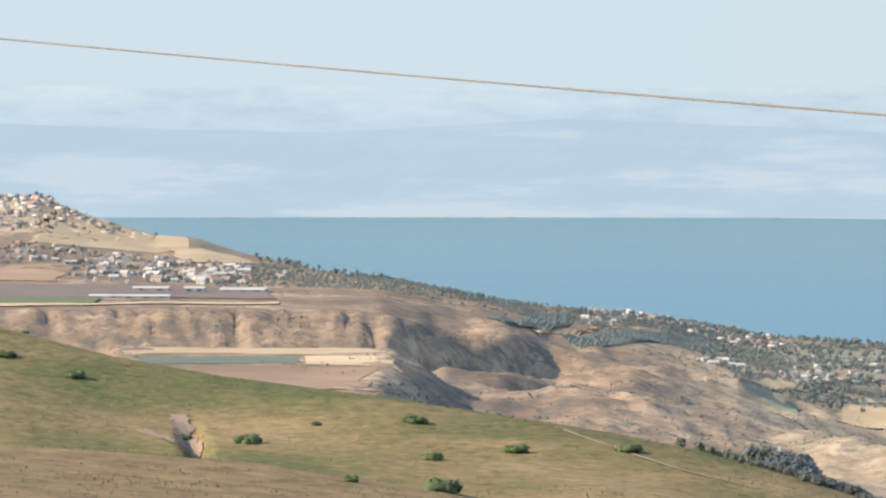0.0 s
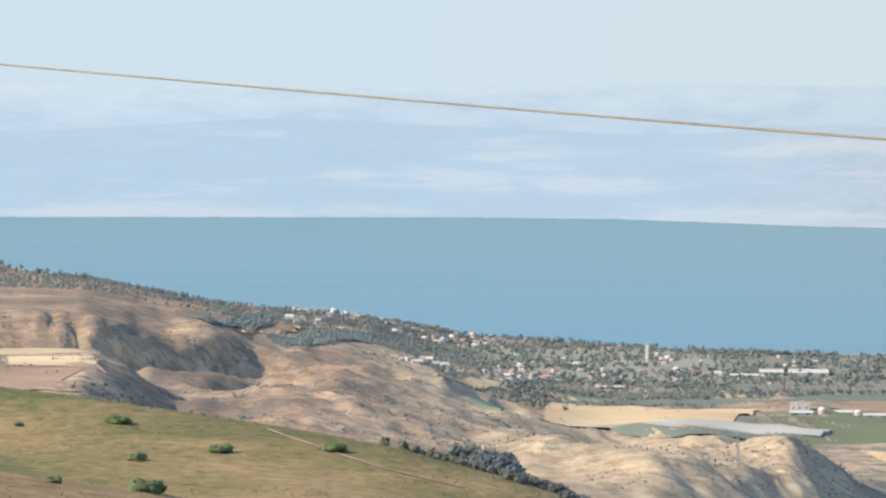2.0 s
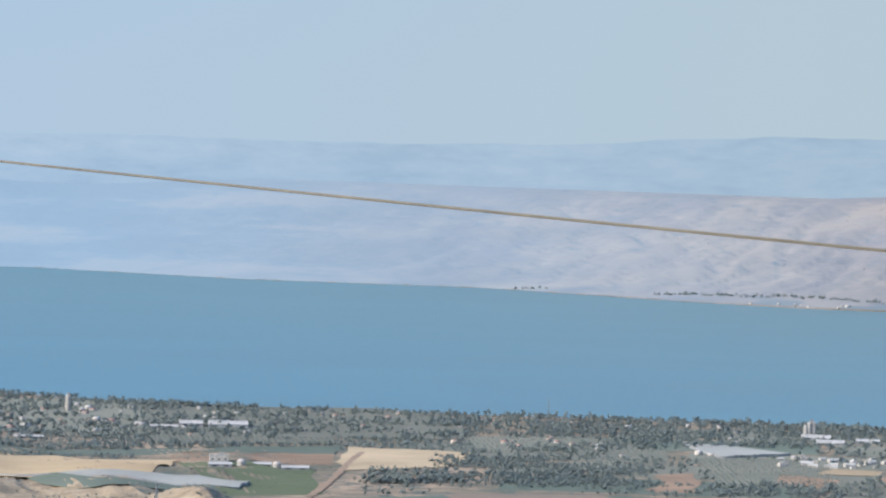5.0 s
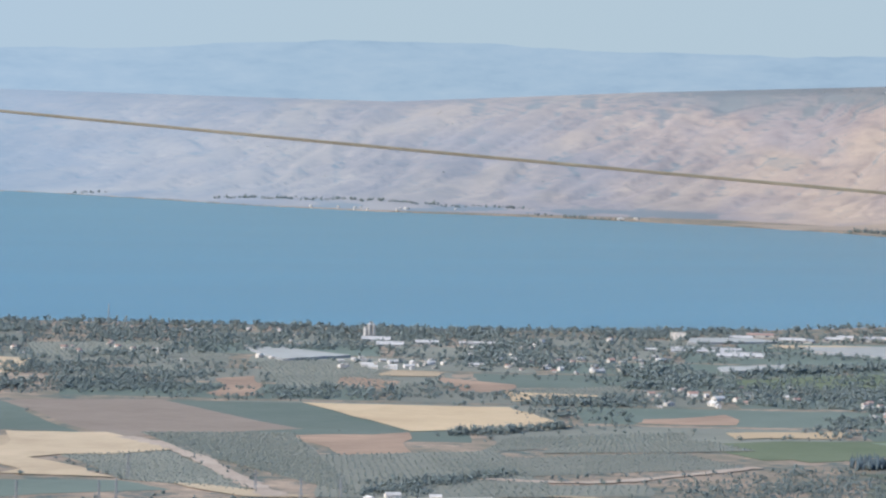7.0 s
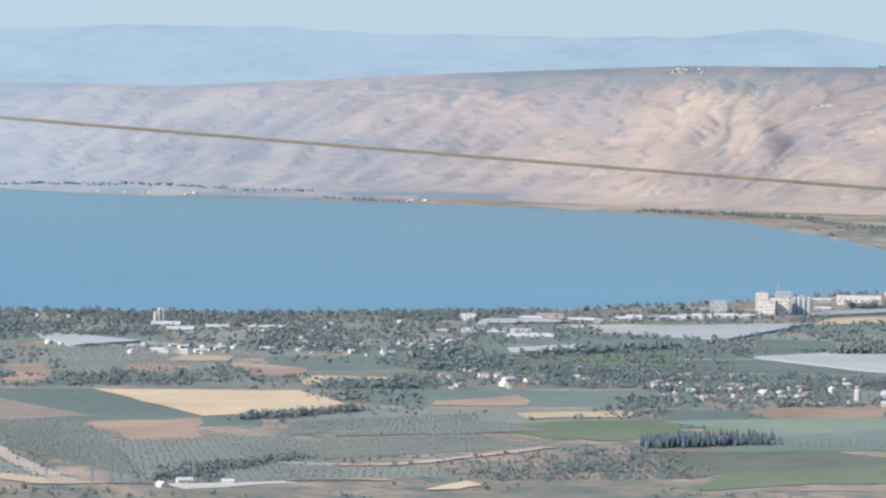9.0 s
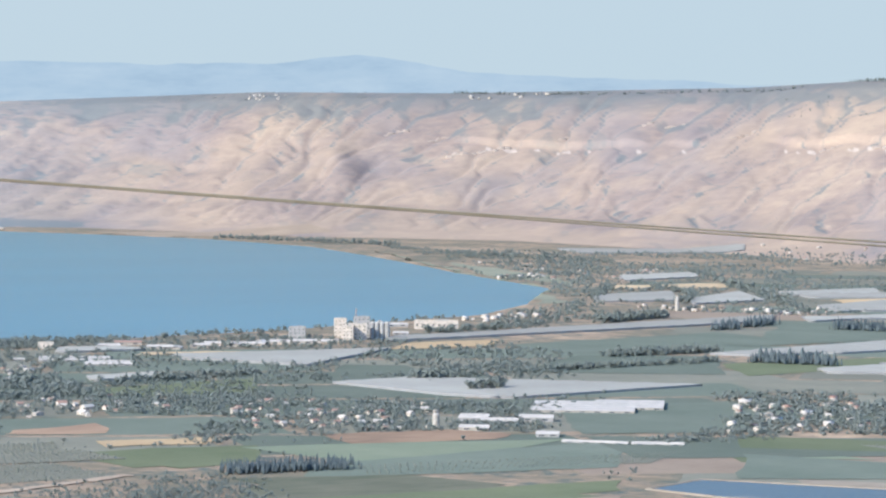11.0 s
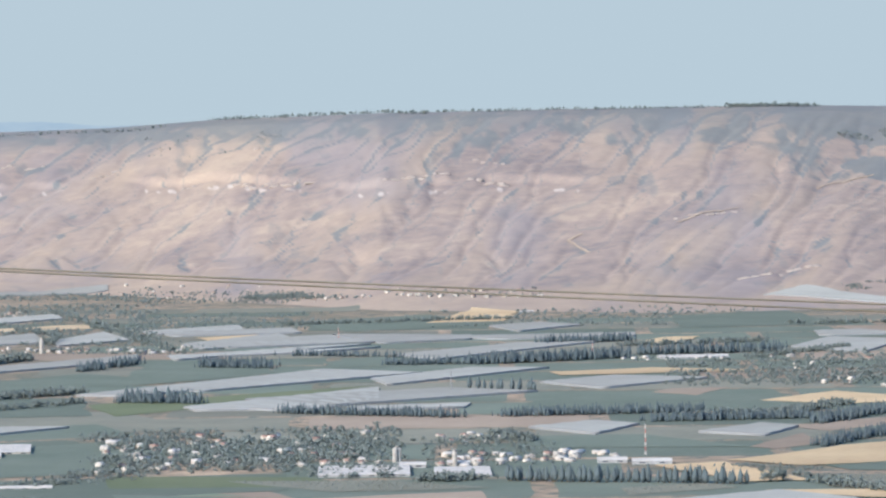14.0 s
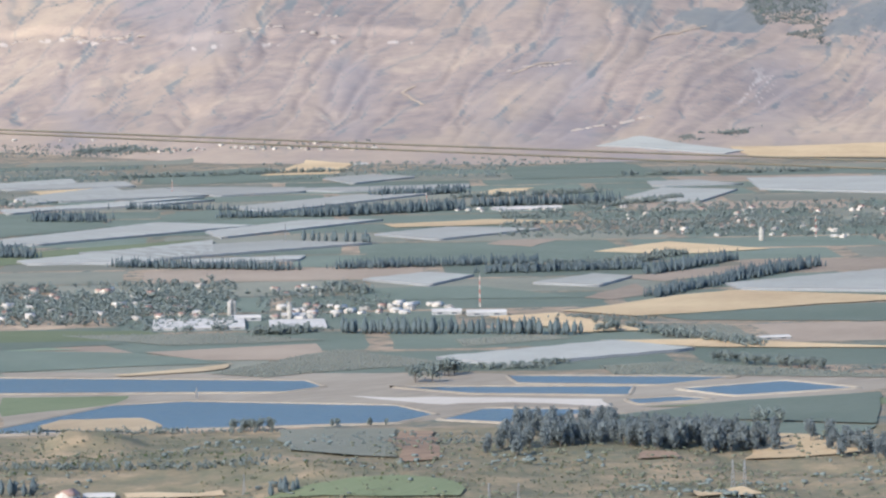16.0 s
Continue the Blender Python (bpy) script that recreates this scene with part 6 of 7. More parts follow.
silo(1.2, 4.4, 628.8, 1054.5, label="tall cream silo tower beside white sheds")
barn(15, 6, 3.6, 655.6, 1056.4, turn=-35.0)
barn(12, 6, 4.0, 653.3, 1069.6, turn=-35.0, bays=2)
barn(12, 6, 2.6, 635.4, 1040.1, turn=-35.0, wall=CREAM)
barn(14, 7, 3.6, 674, 1061.7, turn=-35.0)
barn(44, 8, 2.2, 719.9, 1101.7, turn=-35.0, bays=5, wall=CREAM)
barn(30, 8, 2.2, 740.1, 1102.3, turn=-35.0, bays=4, wall=CREAM)
barn(9, 6, 2.4, 644.8, 1008.7, turn=-35.0)
barn(26, 3, 1.2, 644.9, 979.8, turn=-48.0)
hedge("cypress", 70, 3.7, 5.7, (491.3, 941.2), (528.4, 939.2))
wood(120, 3.8, 6.6, (752, 1283.1), (829.9, 1328.7), (801.7, 1265.7), (741.1, 1246.4))
hedge("broad", 40, 4.6, 6.9, (735.1, 1251.8), (752, 1249.1))
tree_row("broad", 8, 4.4, 6.6, (724.8, 1188.9), (743.6, 1194.4))
hedge("broad", 120, 3.4, 5.3, (792.6, 1268.9), (914.7, 1292.2))
hedge("broad", 80, 3.6, 6.1, (887.4, 1340.2), (953, 1346.5))
wood(120, 2.6, 4.9, (664.7, 983), (740.1, 1011.9), (707, 966.5), (658.3, 963.7))
wood(260, 1.6, 3.4, (414.5, 896), (481.3, 909.9), (465.1, 859.3), (404.2, 866.4))
wood(90, 2.6, 4.5, (548, 1085.4), (578.3, 1110.5), (541.2, 1031.2), (522.9, 1027.5))
village(14, 40, 3.8, 6.1, (1274.3, 2056), (1332.6, 2076.9), (1294.3, 2017.2), (1251.3, 2018.9), size=1.0)
wood(260, 4.2, 6.7, (1511.7, 2648.2), (1446.4, 2201.1), (1297.2, 1967.1), (1394.6, 2314.7))
# # groves and windbreaks of the middle plain
hedge("cypress", 40, 5.2, 8.1, (1051.9, 1489.4), (1112.4, 1524))
hedge("cypress", 50, 4.9, 7.4, (927.5, 1281.1), (946.6, 1251))
hedge("cypress", 30, 5.2, 7.5, (1115.6, 1472.1), (1132.2, 1437.4))
hedge("broad", 60, 3.6, 5.6, (897.9, 1346.1), (950.5, 1350.3))
hedge("broad", 60, 5, 8.5, (1446.2, 2075.4), (1202.2, 1615))
hedge("broad", 40, 4.1, 6.9, (1165.1, 1776.7), (1262.1, 1905))
hedge("broad", 30, 4.2, 7, (1287.7, 1888.5), (1255.5, 1801.6))
silo(1.2, 7, 1141.9, 1654, label="cream stone silo beside dark trees")
tree_row("broad", 5, 5.9, 7.9, (1179.6, 1704.1), (1223.2, 1755.3))
village(30, 80, 3.2, 5.1, (1157.8, 1718.3), (1210.1, 1609.8), (1184.1, 1570.2), (1122.9, 1666.4), size=0.85)
village(12, 0, 1, 2, (1403, 2103.4), (1457.3, 2126.5), (1418.8, 2070.4), (1371.7, 2056.5), size=0.9)
hedge("broad", 70, 4.8, 7.7, (1454.1, 2811.6), (1515, 2602.5))
hedge("broad", 70, 3.5, 6.1, (1467.1, 2449.2), (1484.2, 2232.7))
wood(160, 4.2, 6.8, (1514.5, 2492.9), (1527.3, 2297.5), (1403, 2103.4), (1406.5, 2220))
wood(100, 4.2, 8.5, (1676.9, 2160.1), (1694.5, 2107.5), (1676.5, 2058.7), (1667.8, 2141.4))
barn(20, 4, 1.2, 660, 966, turn=-38.0)
hedge("cypress", 40, 3.4, 5.5, (496.7, 953.5), (534.2, 950.1))
# # the kibbutz and its sheds
village(80, 300, 2.5, 4.9, (794.7, 1114.1), (887.7, 1059.2), (796.4, 950.6), (705, 988.7), size=1.05)
village(12, 60, 3, 5.1, (889.1, 1034.3), (922.6, 1026.8), (891.8, 986.4), (865, 1000.1), size=0.8)
barn(36, 8, 2.0, 772.0, 930, turn=-40.0, bays=4, wall=GREY_WALL, label="broad cattle shed with wide white metal roofs")
barn(22, 7, 1.6, 794.0, 905, turn=-40.0, bays=4, wall=GREY_WALL)
silo(0.9, 4.6, 806, 953, n=2, label="twin cream silo towers above white sheds")
barn(12, 5, 3.0, 795.6, 933.3, turn=-42.0)
barn(10, 5, 2.4, 813.4, 928.7, turn=-42.0, wall=CREAM)
silo(0.9, 4.5, 809.4, 926.5)
village(22, 40, 2.4, 3.9, (829.3, 965), (868.2, 942.3), (832.8, 903.9), (796.7, 921.2), size=1.0, kinds=(2, 3, 3, 4))
barn(12, 6, 2.6, 855.5, 897, turn=-42.0)
barn(16, 6, 2.8, 860.7, 882.8, turn=-42.0)
village(14, 0, 1, 2, (869.5, 940.7), (883.1, 923), (856.7, 895.4), (834, 902.4), size=0.9, kinds=(2, 3, 3))
mast(11, 882.4, 908.2, base=0.36)
barn(12, 3.5, 1.6, 853.7, 746.4, turn=-25.0, label="open white-roofed shed standing in a field")
tree_row("cypress", 30, 4.4, 6.6, (782.3, 871), (800.3, 841.9), 1.4, 0.6)
tree_row("cypress", 34, 4.4, 6.6, (803.1, 841.6), (824.8, 804.7), 1.4, 0.6)
tree_row("broad", 5, 3.7, 5.1, (835.1, 804.6), (842.9, 804.5))
hedge("cypress", 90, 3.8, 6.3, (950.2, 888.5), (1028.3, 918.7), 2.0)
hedge("cypress", 110, 4.4, 7.6, (1028.3, 918.7), (1103.8, 942.3), 2.0)
hedge("cypress", 80, 4.6, 7.3, (1030, 965.1), (1107.2, 992.3), 2.0)
tree_row("cypress", 18, 4.5, 7, (940.5, 1300.8), (955.7, 1261.1), 1.4, 0.8)
hedge("cypress", 40, 4.7, 7.6, (1129.1, 1491.8), (1143.1, 1453.1))
hedge("cypress", 50, 3.6, 6.1, (1213.8, 1523.1), (1241.2, 1461.5))
hedge("cypress", 50, 4.1, 7, (1188, 1412.3), (1224.7, 1383.9))
hedge("cypress", 160, 5.3, 9.4, (1222.1, 1378.9), (1307, 1360.8))
hedge("cypress", 90, 3.7, 6.5, (931.8, 1177.4), (964.3, 1100.5))
tree_row("cypress", 14, 4.6, 7.2, (1086.9, 1232.3), (1094.2, 1194.6), 1.4, 1.0)
hedge("cypress", 120, 3.7, 6.5, (979.7, 1090.2), (1050.9, 1047.5))
hedge("broad", 90, 3.2, 5.5, (1032.4, 1029.1), (1063.4, 1008.3))
hedge("broad", 80, 3.4, 5.5, (906.2, 1011.7), (898.6, 986.1))
hedge("broad", 110, 2.9, 4.6, (846.4, 790.4), (832, 734.3))
tree_row("broad", 30, 3.3, 4.6, (789, 714.1), (790.5, 670.4), 0.8, 1.5)
hedge("broad", 60, 2.3, 3.6, (719.6, 762), (742.9, 738.8))
tree_row("broad", 4, 5.5, 7.4, (704.6, 747.3), (715.7, 741.3))
tree_row("broad", 12, 1.7, 2.7, (747.8, 745.9), (756.7, 743))
tree_row("broad", 14, 1.9, 3.4, (859.9, 833.7), (854.2, 800.1))
hedge("broad", 50, 1.5, 2.3, (871, 855), (880.6, 824.8))
hedge("broad", 60, 3, 4.8, (763.3, 888.4), (779.3, 881.5))
village(55, 190, 3.3, 6.1, (1385.4, 1338), (1478, 1194.1), (1257.3, 1015.9), (1184.8, 1133.7), size=1.0)
silo(1.2, 4.6, 1209.4, 1064.2, n=1, label="cream tower over village roofs")
mast(10, 1238.2, 1057)
mast(9, 1297.8, 1374.8)
mast(9, 1070.9, 1227.8, painted=False, label="slim grey lattice mast among nets")
mast(8, 1337.7, 1633.5)
village(14, 20, 3, 5.3, (1306.2, 1362.1), (1370.8, 1340.5), (1332.4, 1303), (1285.1, 1338), size=0.7, kinds=(2, 3, 3))
barn(26, 6, 2.2, 1323.5, 1335.5, turn=-30.0, bays=2, label="long low white packing shed beside a windbreak")
barn(16, 6, 2.2, 1341, 1327.9, turn=-30.0, label="long low white packing shed beside a windbreak")
hedge("broad", 120, 3.2, 5.7, (1384, 1445.3), (1474, 1414.5))
hedge("broad", 90, 3.6, 6.4, (1628.9, 1548.4), (1741, 1475))
hedge("broad", 120, 3.7, 5.9, (1432.4, 1808.5), (1583.1, 1749.2))
hedge("broad", 120, 3, 5.4, (1343.2, 1305.4), (1452, 1337.9))
hedge("broad", 120, 3.3, 5.2, (1054.7, 1009.4), (1120, 1032.3))
village(34, 60, 3.3, 4.9, (1679.9, 2100.1), (1770, 1918.6), (1739.1, 1885.3), (1656, 2063.8), size=1.1, kinds=(0, 2, 0, 4))
barn(11, 4, 2.0, 1657, 1820.5, turn=-30.0)
hedge("broad", 60, 3.4, 5.1, (1676.2, 2156.9), (1686.5, 2115.1))
wood(80, 2.6, 4.5, (1261.8, 1755.5), (1267.2, 1652.4), (1214.1, 1583.4), (1178.1, 1639.2))
village(10, 0, 1, 2, (1214.7, 1690.1), (1232.8, 1628.5), (1207, 1594.5), (1178.1, 1639.2), size=0.8)
wood(200, 3.4, 5.2, (1700.6, 2318.9), (1715.5, 2144.4), (1663.4, 2073), (1590.7, 2169.4))
wood(120, 3.3, 5, (1924.6, 1772.8), (2007.4, 1764.3), (2000.4, 1752.7), (1914.4, 1752.5))
wood(200, 1.3, 2.3, (743.7, 712.2), (814, 662.2), (798.5, 645.6), (741.1, 705.4))
# # the eucalyptus wood and scrub before the ponds
tree_row("eucalyptus", 44, 4.8, 7.7, (580.1, 591.1), (631.2, 589.7), 0.7, 5.0)
tree_row("eucalyptus", 50, 5.3, 8.2, (609.8, 577), (633.1, 558.9), 0.7, 5.0)
tree_row("eucalyptus", 24, 5.6, 7.8, (621.2, 623.9), (647.8, 612.9), 0.7, 5.0)
tree_row("eucalyptus", 8, 5.3, 7.4, (639.9, 537.2), (654.5, 532.3), 0.7, 4.0)
tree_row("eucalyptus", 8, 4.6, 6.8, (655.2, 562.3), (654.8, 549.7), 0.7, 4.0)
tree_row("broad", 4, 4.3, 6.3, (675.5, 598.2), (686.4, 594.6), 0.7, 3.0)
orchard(3.2, 1.3, (589.4, 680.3), (609.2, 660), (556.2, 600.8), (542.4, 622.2))
field("red", (605.1, 655.5), (611.3, 647.8), (561.6, 591.5), (552.9, 597.3))
field("wheat", (637.4, 562.8), (658.4, 552.7), (649.7, 538.5), (619.7, 550.6))
field("straw", (488.7, 613.2), (503.6, 594.7), (497.9, 588), (485.5, 607.4))
field("wheat", (551.4, 508.9), (573.7, 509.9), (568.8, 499.1), (543.2, 498.2))
field("green", (511.5, 577.7), (535.1, 561.9), (521, 545.5), (499.9, 579.2))
field("straw", (566.9, 741.1), (585.1, 728.9), (569.3, 704.8), (548.6, 724.3))
hedge("broad", 90, 1.1, 2.6, (537.5, 728.3), (585.3, 677.7))
hedge("broad", 120, 1.3, 2.6, (496.1, 672.4), (524.1, 607))
wood(156, 0.5, 2.4, (534.8, 722.3), (576.8, 670), (500.3, 581.5), (468, 632.6), mat=SCRUB_TREES)
wood(180, 0.5, 2, (534, 618.5), (572.2, 580.3), (528.9, 536.5), (500.9, 580.4), mat=SCRUB_TREES)
wood(252, 0.5, 2, (572.2, 580.3), (646.4, 519.1), (589.5, 473.5), (528.9, 536.5), mat=SCRUB_TREES)
wood(120, 1.4, 2.7, (583.9, 671.8), (622, 634.6), (587.4, 599.4), (561, 602.1))
tree_row("cypress", 8, 2.9, 4.4, (502.8, 580.7), (505.9, 578.7), 1.4, 1.0)
tree_row("cypress", 6, 3.2, 4.5, (468, 632.6), (474.8, 627.3), 1.4, 1.0)
barn(8, 4, 1.4, 481.7, 615.2, turn=-40.0)
house(1, 473.7, 615.9, 20.0, 1.0)
pylon(6.3, 572.2, 512.2)
pylon(6.3, 573.6, 510.1)
pylon(4.4, 499.9, 588.1)
pylon(4.2, 521.2, 534.5)
pylon(4.2, 523.9, 528.5)
mast(3, 624.3, 753.6, painted=False, label="short white post at a pond's edge")
tree_row("broad", 9, 3.1, 4.8, (579.7, 686.4), (588.5, 681.4), 0.7, 1.0)
tree_row("broad", 2, 6.4, 8, (691.3, 735.8), (696, 734.9))
tree_row("broad", 6, 2.3, 3.7, (599, 676.2), (613.4, 664.5), 0.5, 1.0)
# # rock ledges, tracks and woods on the escarpment
outcrop(10, 4.2, 2.8, (1849.8, 3082.5), (1922.8, 3066.6))
outcrop(4, 3.6, 2.1, (1845.9, 3199.4), (1869.2, 3199.2))
outcrop(4, 3.6, 2.1, (1865.7, 3147.9), (1893.5, 3155.3))
outcrop(4, 4.2, 2.1, (2015.9, 2981.8), (2026.8, 2977.8))
outcrop(4, 4.2, 2.1, (2025, 2950.2), (2035.5, 2945.7))
outcrop(5, 3.6, 1.75, (2022.1, 2840), (2053.6, 2841.8))
outcrop(5, 3.6, 2.1, (2010, 2683.1), (2024.7, 2668.1))
outcrop(12, 4.8, 2.1, (2017.8, 2608), (2013.7, 2497))
outcrop(3, 3.6, 2.1, (1951.8, 3033), (1965.3, 3043.5))
outcrop(3, 3.0, 2.1, (2101.9, 2686.5), (2103.8, 2671.8))
outcrop(9, 3.6, 2.1, (2006.9, 2389.3), (2049.5, 2349))
outcrop(6, 3.6, 2.1, (2050.7, 2321.1), (2059.2, 2279.9))
outcrop(4, 3.0, 1.4, (2104.9, 2374.5), (2098.2, 2330))
outcrop(16, 4.2, 1.4, (1892.4, 1849.7), (1965.9, 1833.5))
outcrop(8, 3.0, 1.4, (2024.5, 2047.3), (2073, 2025.3))
track(2.6, (1956.3, 2083.5), (1932.4, 2073.0), (1925.2, 2055.1), (1905.5, 2021.4), lift=0.6)
track(2.6, (2012.6, 2032.0), (2031.8, 2035.5), (2055.6, 2040.0), (2080.7, 2031.5), lift=0.6)
track(2.6, (2201.5, 2058.6), (2234.8, 2063.8), (2283.7, 2069.7), lift=0.6)
hedge("broad", 90, 3.9, 6.1, (2225.2, 2913.6), (2244, 2603.4))
hedge("broad", 80, 3.2, 5.4, (2260.2, 2622.1), (2410, 2360.4))
hedge("broad", 90, 4.3, 6.4, (2422.1, 2379.7), (2485.6, 2323.2))
wood(110, 2, 3.9, (2369.3, 2160.3), (2511.5, 2052.8), (2353, 1911.8), (2302.5, 1991.4))
wood(80, 2.2, 4.4, (2146.3, 2979.1), (2168.6, 2732.6), (2094.4, 2622.9), (2078.6, 2885.8))
wood(1000, 3.0, 5, (2416.6, 2149.1), (2500.9, 2122.3), (2310.0, 1960.9), (2309.4, 2028.8))
wood(200, 3, 5, (2347.3, 2221.7), (2446.2, 2182.1), (2414.8, 2154.2), (2332.3, 2193.9))
wood(110, 1.8, 3.7, (1754.4, 3607.3), (2000.4, 3339.3), (1966.3, 3236.2), (1769.7, 3500.2))
hedge("broad", 90, 3.6, 5.3, (2000.4, 3339.3), (2199.1, 2954.9))
village(12, 0, 1, 2, (1826, 3476.6), (1863.9, 3431.3), (1844.3, 3395.4), (1806.9, 3440.3), size=1.1, kinds=(0, 2))
village(10, 0, 1, 2, (1986.7, 3293), (2067.8, 3241.1), (2049.9, 3213), (1969.7, 3264.7), size=1.1, kinds=(0, 2, 3))
wood(70, 1.5, 3, (2078.6, 2885.8), (2158.3, 2351.7), (1856.7, 1999.6), (1810.4, 2516.6))
wood(70, 1.4, 2.7, (2158.3, 2351.7), (2269.1, 1962.6), (2051.2, 1774.7), (1856.7, 1999.6))
wood(70, 1.7, 3.4, (1689.9, 3474.9), (1916.5, 3199.2), (1702.2, 2801.8), (1517.6, 3121.4))
wood(70, 1.8, 3.7, (1263.5, 4087.1), (1649.4, 3650.8), (1517.6, 3220.7), (1133.6, 3664.8))
hedge("broad", 120, 3.4, 5.7, (1096.9, 3546.1), (1329.9, 3261.9))
hedge("broad", 120, 3, 5.1, (1298.8, 3185.4), (1506.6, 2640.3))
village(12, 0, 1, 2, (1109.4, 3399.2), (1275.2, 3288.2), (1252.3, 3229.2), (1095, 3355.1), size=1.0, kinds=(0, 3))
village(8, 0, 1, 2, (1352.4, 3119.4), (1391.1, 3101.6), (1369.4, 3053.2), (1335.2, 3079.6), size=1.0, kinds=(0, 3))
field("plough", (1417, 3006.5), (1602.6, 2913.5), (1592.5, 2852.6), (1417.7, 2867))
hedge("broad", 80, 3.1, 4.9, (794.1, 3936.7), (1034.5, 3723.1))
# # bushes on the near slope
tree("bush", -134.3, 1158.9, 1.20, 1.35)
tree("bush", -45.7, 445.7, 1.28, 1.26)
tree("bush", -21.9, 401.6, 1.52, 1.17)
tree("bush", -3.2, 418.3, 1.28, 1.44)
tree("bush", -1, 389.9, 1.12, 1.26)
tree("bush", 0.1, 296.7, 1.44, 1.35)
tree("bush", 7.9, 398.9, 1.20, 1.44)
tree("bush", 21, 404.6, 1.28, 1.44)
tree("bush", -55.1, 454.6, 1.20, 1.44)
tree("bush", -29.4, 410.5, 0.96, 1.26)
tree("bush", -14.7, 417.2, 0.56, 1.26)
tree("bush", -7.5, 292.9, 0.64, 1.26)
track(2.2, (-18.2, 315.5), (-21.2, 339.3), (-24.1, 369.2), (-28.6, 404), (-31.3, 426.9), mat=BARE, lift=0.15, name="gully", label="bare eroded earth gully in the grass")
track(0.55, (14.1, 417.9), (19.7, 406.3), (25.8, 392.9), (33.9, 385.7), mat=BARE, lift=0.12, name="footpath", label="pale worn footpath across the grass")
orchard(4.5, 1.7, (344.2, 1004.7), (402.4, 1006.7), (373.3, 884.4), (307, 895.5))
orchard(4.5, 1.7, (445.4, 1051.9), (481.7, 1028.1), (483.5, 995.1), (413.6, 998.1))
wood(130, 1.3, 2.9, (463.5, 953.8), (509.4, 960.2), (462.9, 872.1), (430.1, 877.6))
wood(160, 2.1, 4.2, (321.2, 1299.8), (413, 1314.1), (388.9, 1237.2), (304.8, 1233.1))
hedge("broad", 60, 2.2, 4, (156.3, 1381.8), (308, 1425.6))
orchard(4.5, 1.5, (240.3, 1492.4), (317.7, 1470.6), (311.7, 1431.7), (233.7, 1436.7))
wood(60, 1.9, 3.3, (13.7, 1077), (29.4, 1041.7), (26, 922.6), (2.8, 438.2))
wood(120, 1, 2, (15.7, 1236.6), (104.7, 1394), (142.9, 1379.9), (54, 1079.4))
village(50, 0, 1, 2, (152.1, 1674.1), (269, 1671), (237.6, 1475.6), (146.7, 1461.4), size=0.85)
village(26, 0, 1, 2, (274.5, 1705.7), (421.3, 1663.3), (371.7, 1467.2), (237.6, 1475.6), size=0.8)
village(24, 0, 1, 2, (380.4, 1540.4), (517.3, 1513.4), (468, 1368.4), (333.2, 1348.4), size=0.8)
village(20, 0, 1, 2, (566.9, 1460.9), (650.6, 1493.4), (584.7, 1330), (511.9, 1306.3), size=0.85)
village(30, 0, 1, 2, (-163.5, 1595.2), (-80.6, 1587.9), (-51.3, 1460.6), (-134.9, 1379.1), size=1.0)
village(16, 0, 1, 2, (1392.6, 2292.2), (1433.5, 2141.9), (1330.5, 1987.9), (1301.8, 2112.8), size=0.8)
village(14, 0, 1, 2, (1739.4, 2418.4), (1730.9, 2163.6), (1679.9, 2100.1), (1664.8, 2315), size=0.9)
barn(14, 6, 3.0, 728.5, 1466.4, turn=-30.0, wall=CREAM)
barn(14, 5, 2.0, 735.1, 1464.2, turn=58.0, wall=CREAM)
barn(11, 5, 3.0, 751.3, 1471.6, turn=-24.0, wall=CREAM)
barn(9, 5, 3.0, 762.7, 1480.8, turn=-30.0, wall=WHITE)
barn(14, 6, 3.0, 767.9, 1470.5, turn=58.0, wall=CREAM)
barn(16, 5, 2.4, 779.4, 1475.4, turn=-30.0, wall=WHITE)
barn(16, 6, 2.4, 788.4, 1481.2, turn=58.0, wall=CREAM)
barn(11, 6, 3.0, 796.8, 1478.5, turn=-30.0, wall=WHITE)
barn(11, 6, 3.0, 809, 1478.9, turn=-30.0, wall=CREAM)
barn(14, 6, 2.0, 817.5, 1480.6, turn=-30.0, wall=WHITE)
barn(9, 6, 2.0, 826, 1477.9, turn=58.0, wall=WHITE)
track(1.4, (-26.2, 384.1), (-27.6, 395), (-30.3, 402.9), (-34.5, 410.6), mat=BARE, lift=0.12, name="gully", label="bare eroded earth gully in the grass")
tree_row("eucalyptus", 30, 4.8, 7.3, (602.9, 590.6), (642.7, 574.6), 0.7, 6.0)
field("red", (596.2, 571.3), (606.3, 568.3), (599.9, 560.5), (589.5, 563.1))
field("wheat", (657.9, 582.7), (666, 569.7), (647.4, 543.5), (626.1, 554.6))
# Dense low scrub added in the next three patches, in place of shaded slopes.
wood(160, 0.9, 1.9, (4.2, 1234.5), (8.1, 1245.8), (29.2, 1163.7), (14.4, 1134), mat=GULLY_SCRUB)
wood(120, 0.9, 1.7, (18.6, 1122), (28.4, 1132.8), (28.7, 1090.5), (16.9, 1074), mat=GULLY_SCRUB)
wood(160, 0.7, 1.4, (-1.4, 1107), (5.4, 1086.5), (24.5, 918.7), (5.4, 424), mat=GULLY_SCRUB)
wood(60, 0.8, 1.5, (35.8, 1089.5), (43.2, 1082.8), (40.5, 1035.7), (32.1, 1026.3), mat=GULLY_SCRUB)
wood(90, 0.8, 1.4, (52, 1090.5), (62.1, 1103.6), (51.8, 946.1), (40, 947.6), mat=GULLY_SCRUB)
wood(60, 0.7, 1.4, (95, 1123.3), (123.2, 1189.2), (120.3, 1161.6), (86.6, 986.8), mat=GULLY_SCRUB)
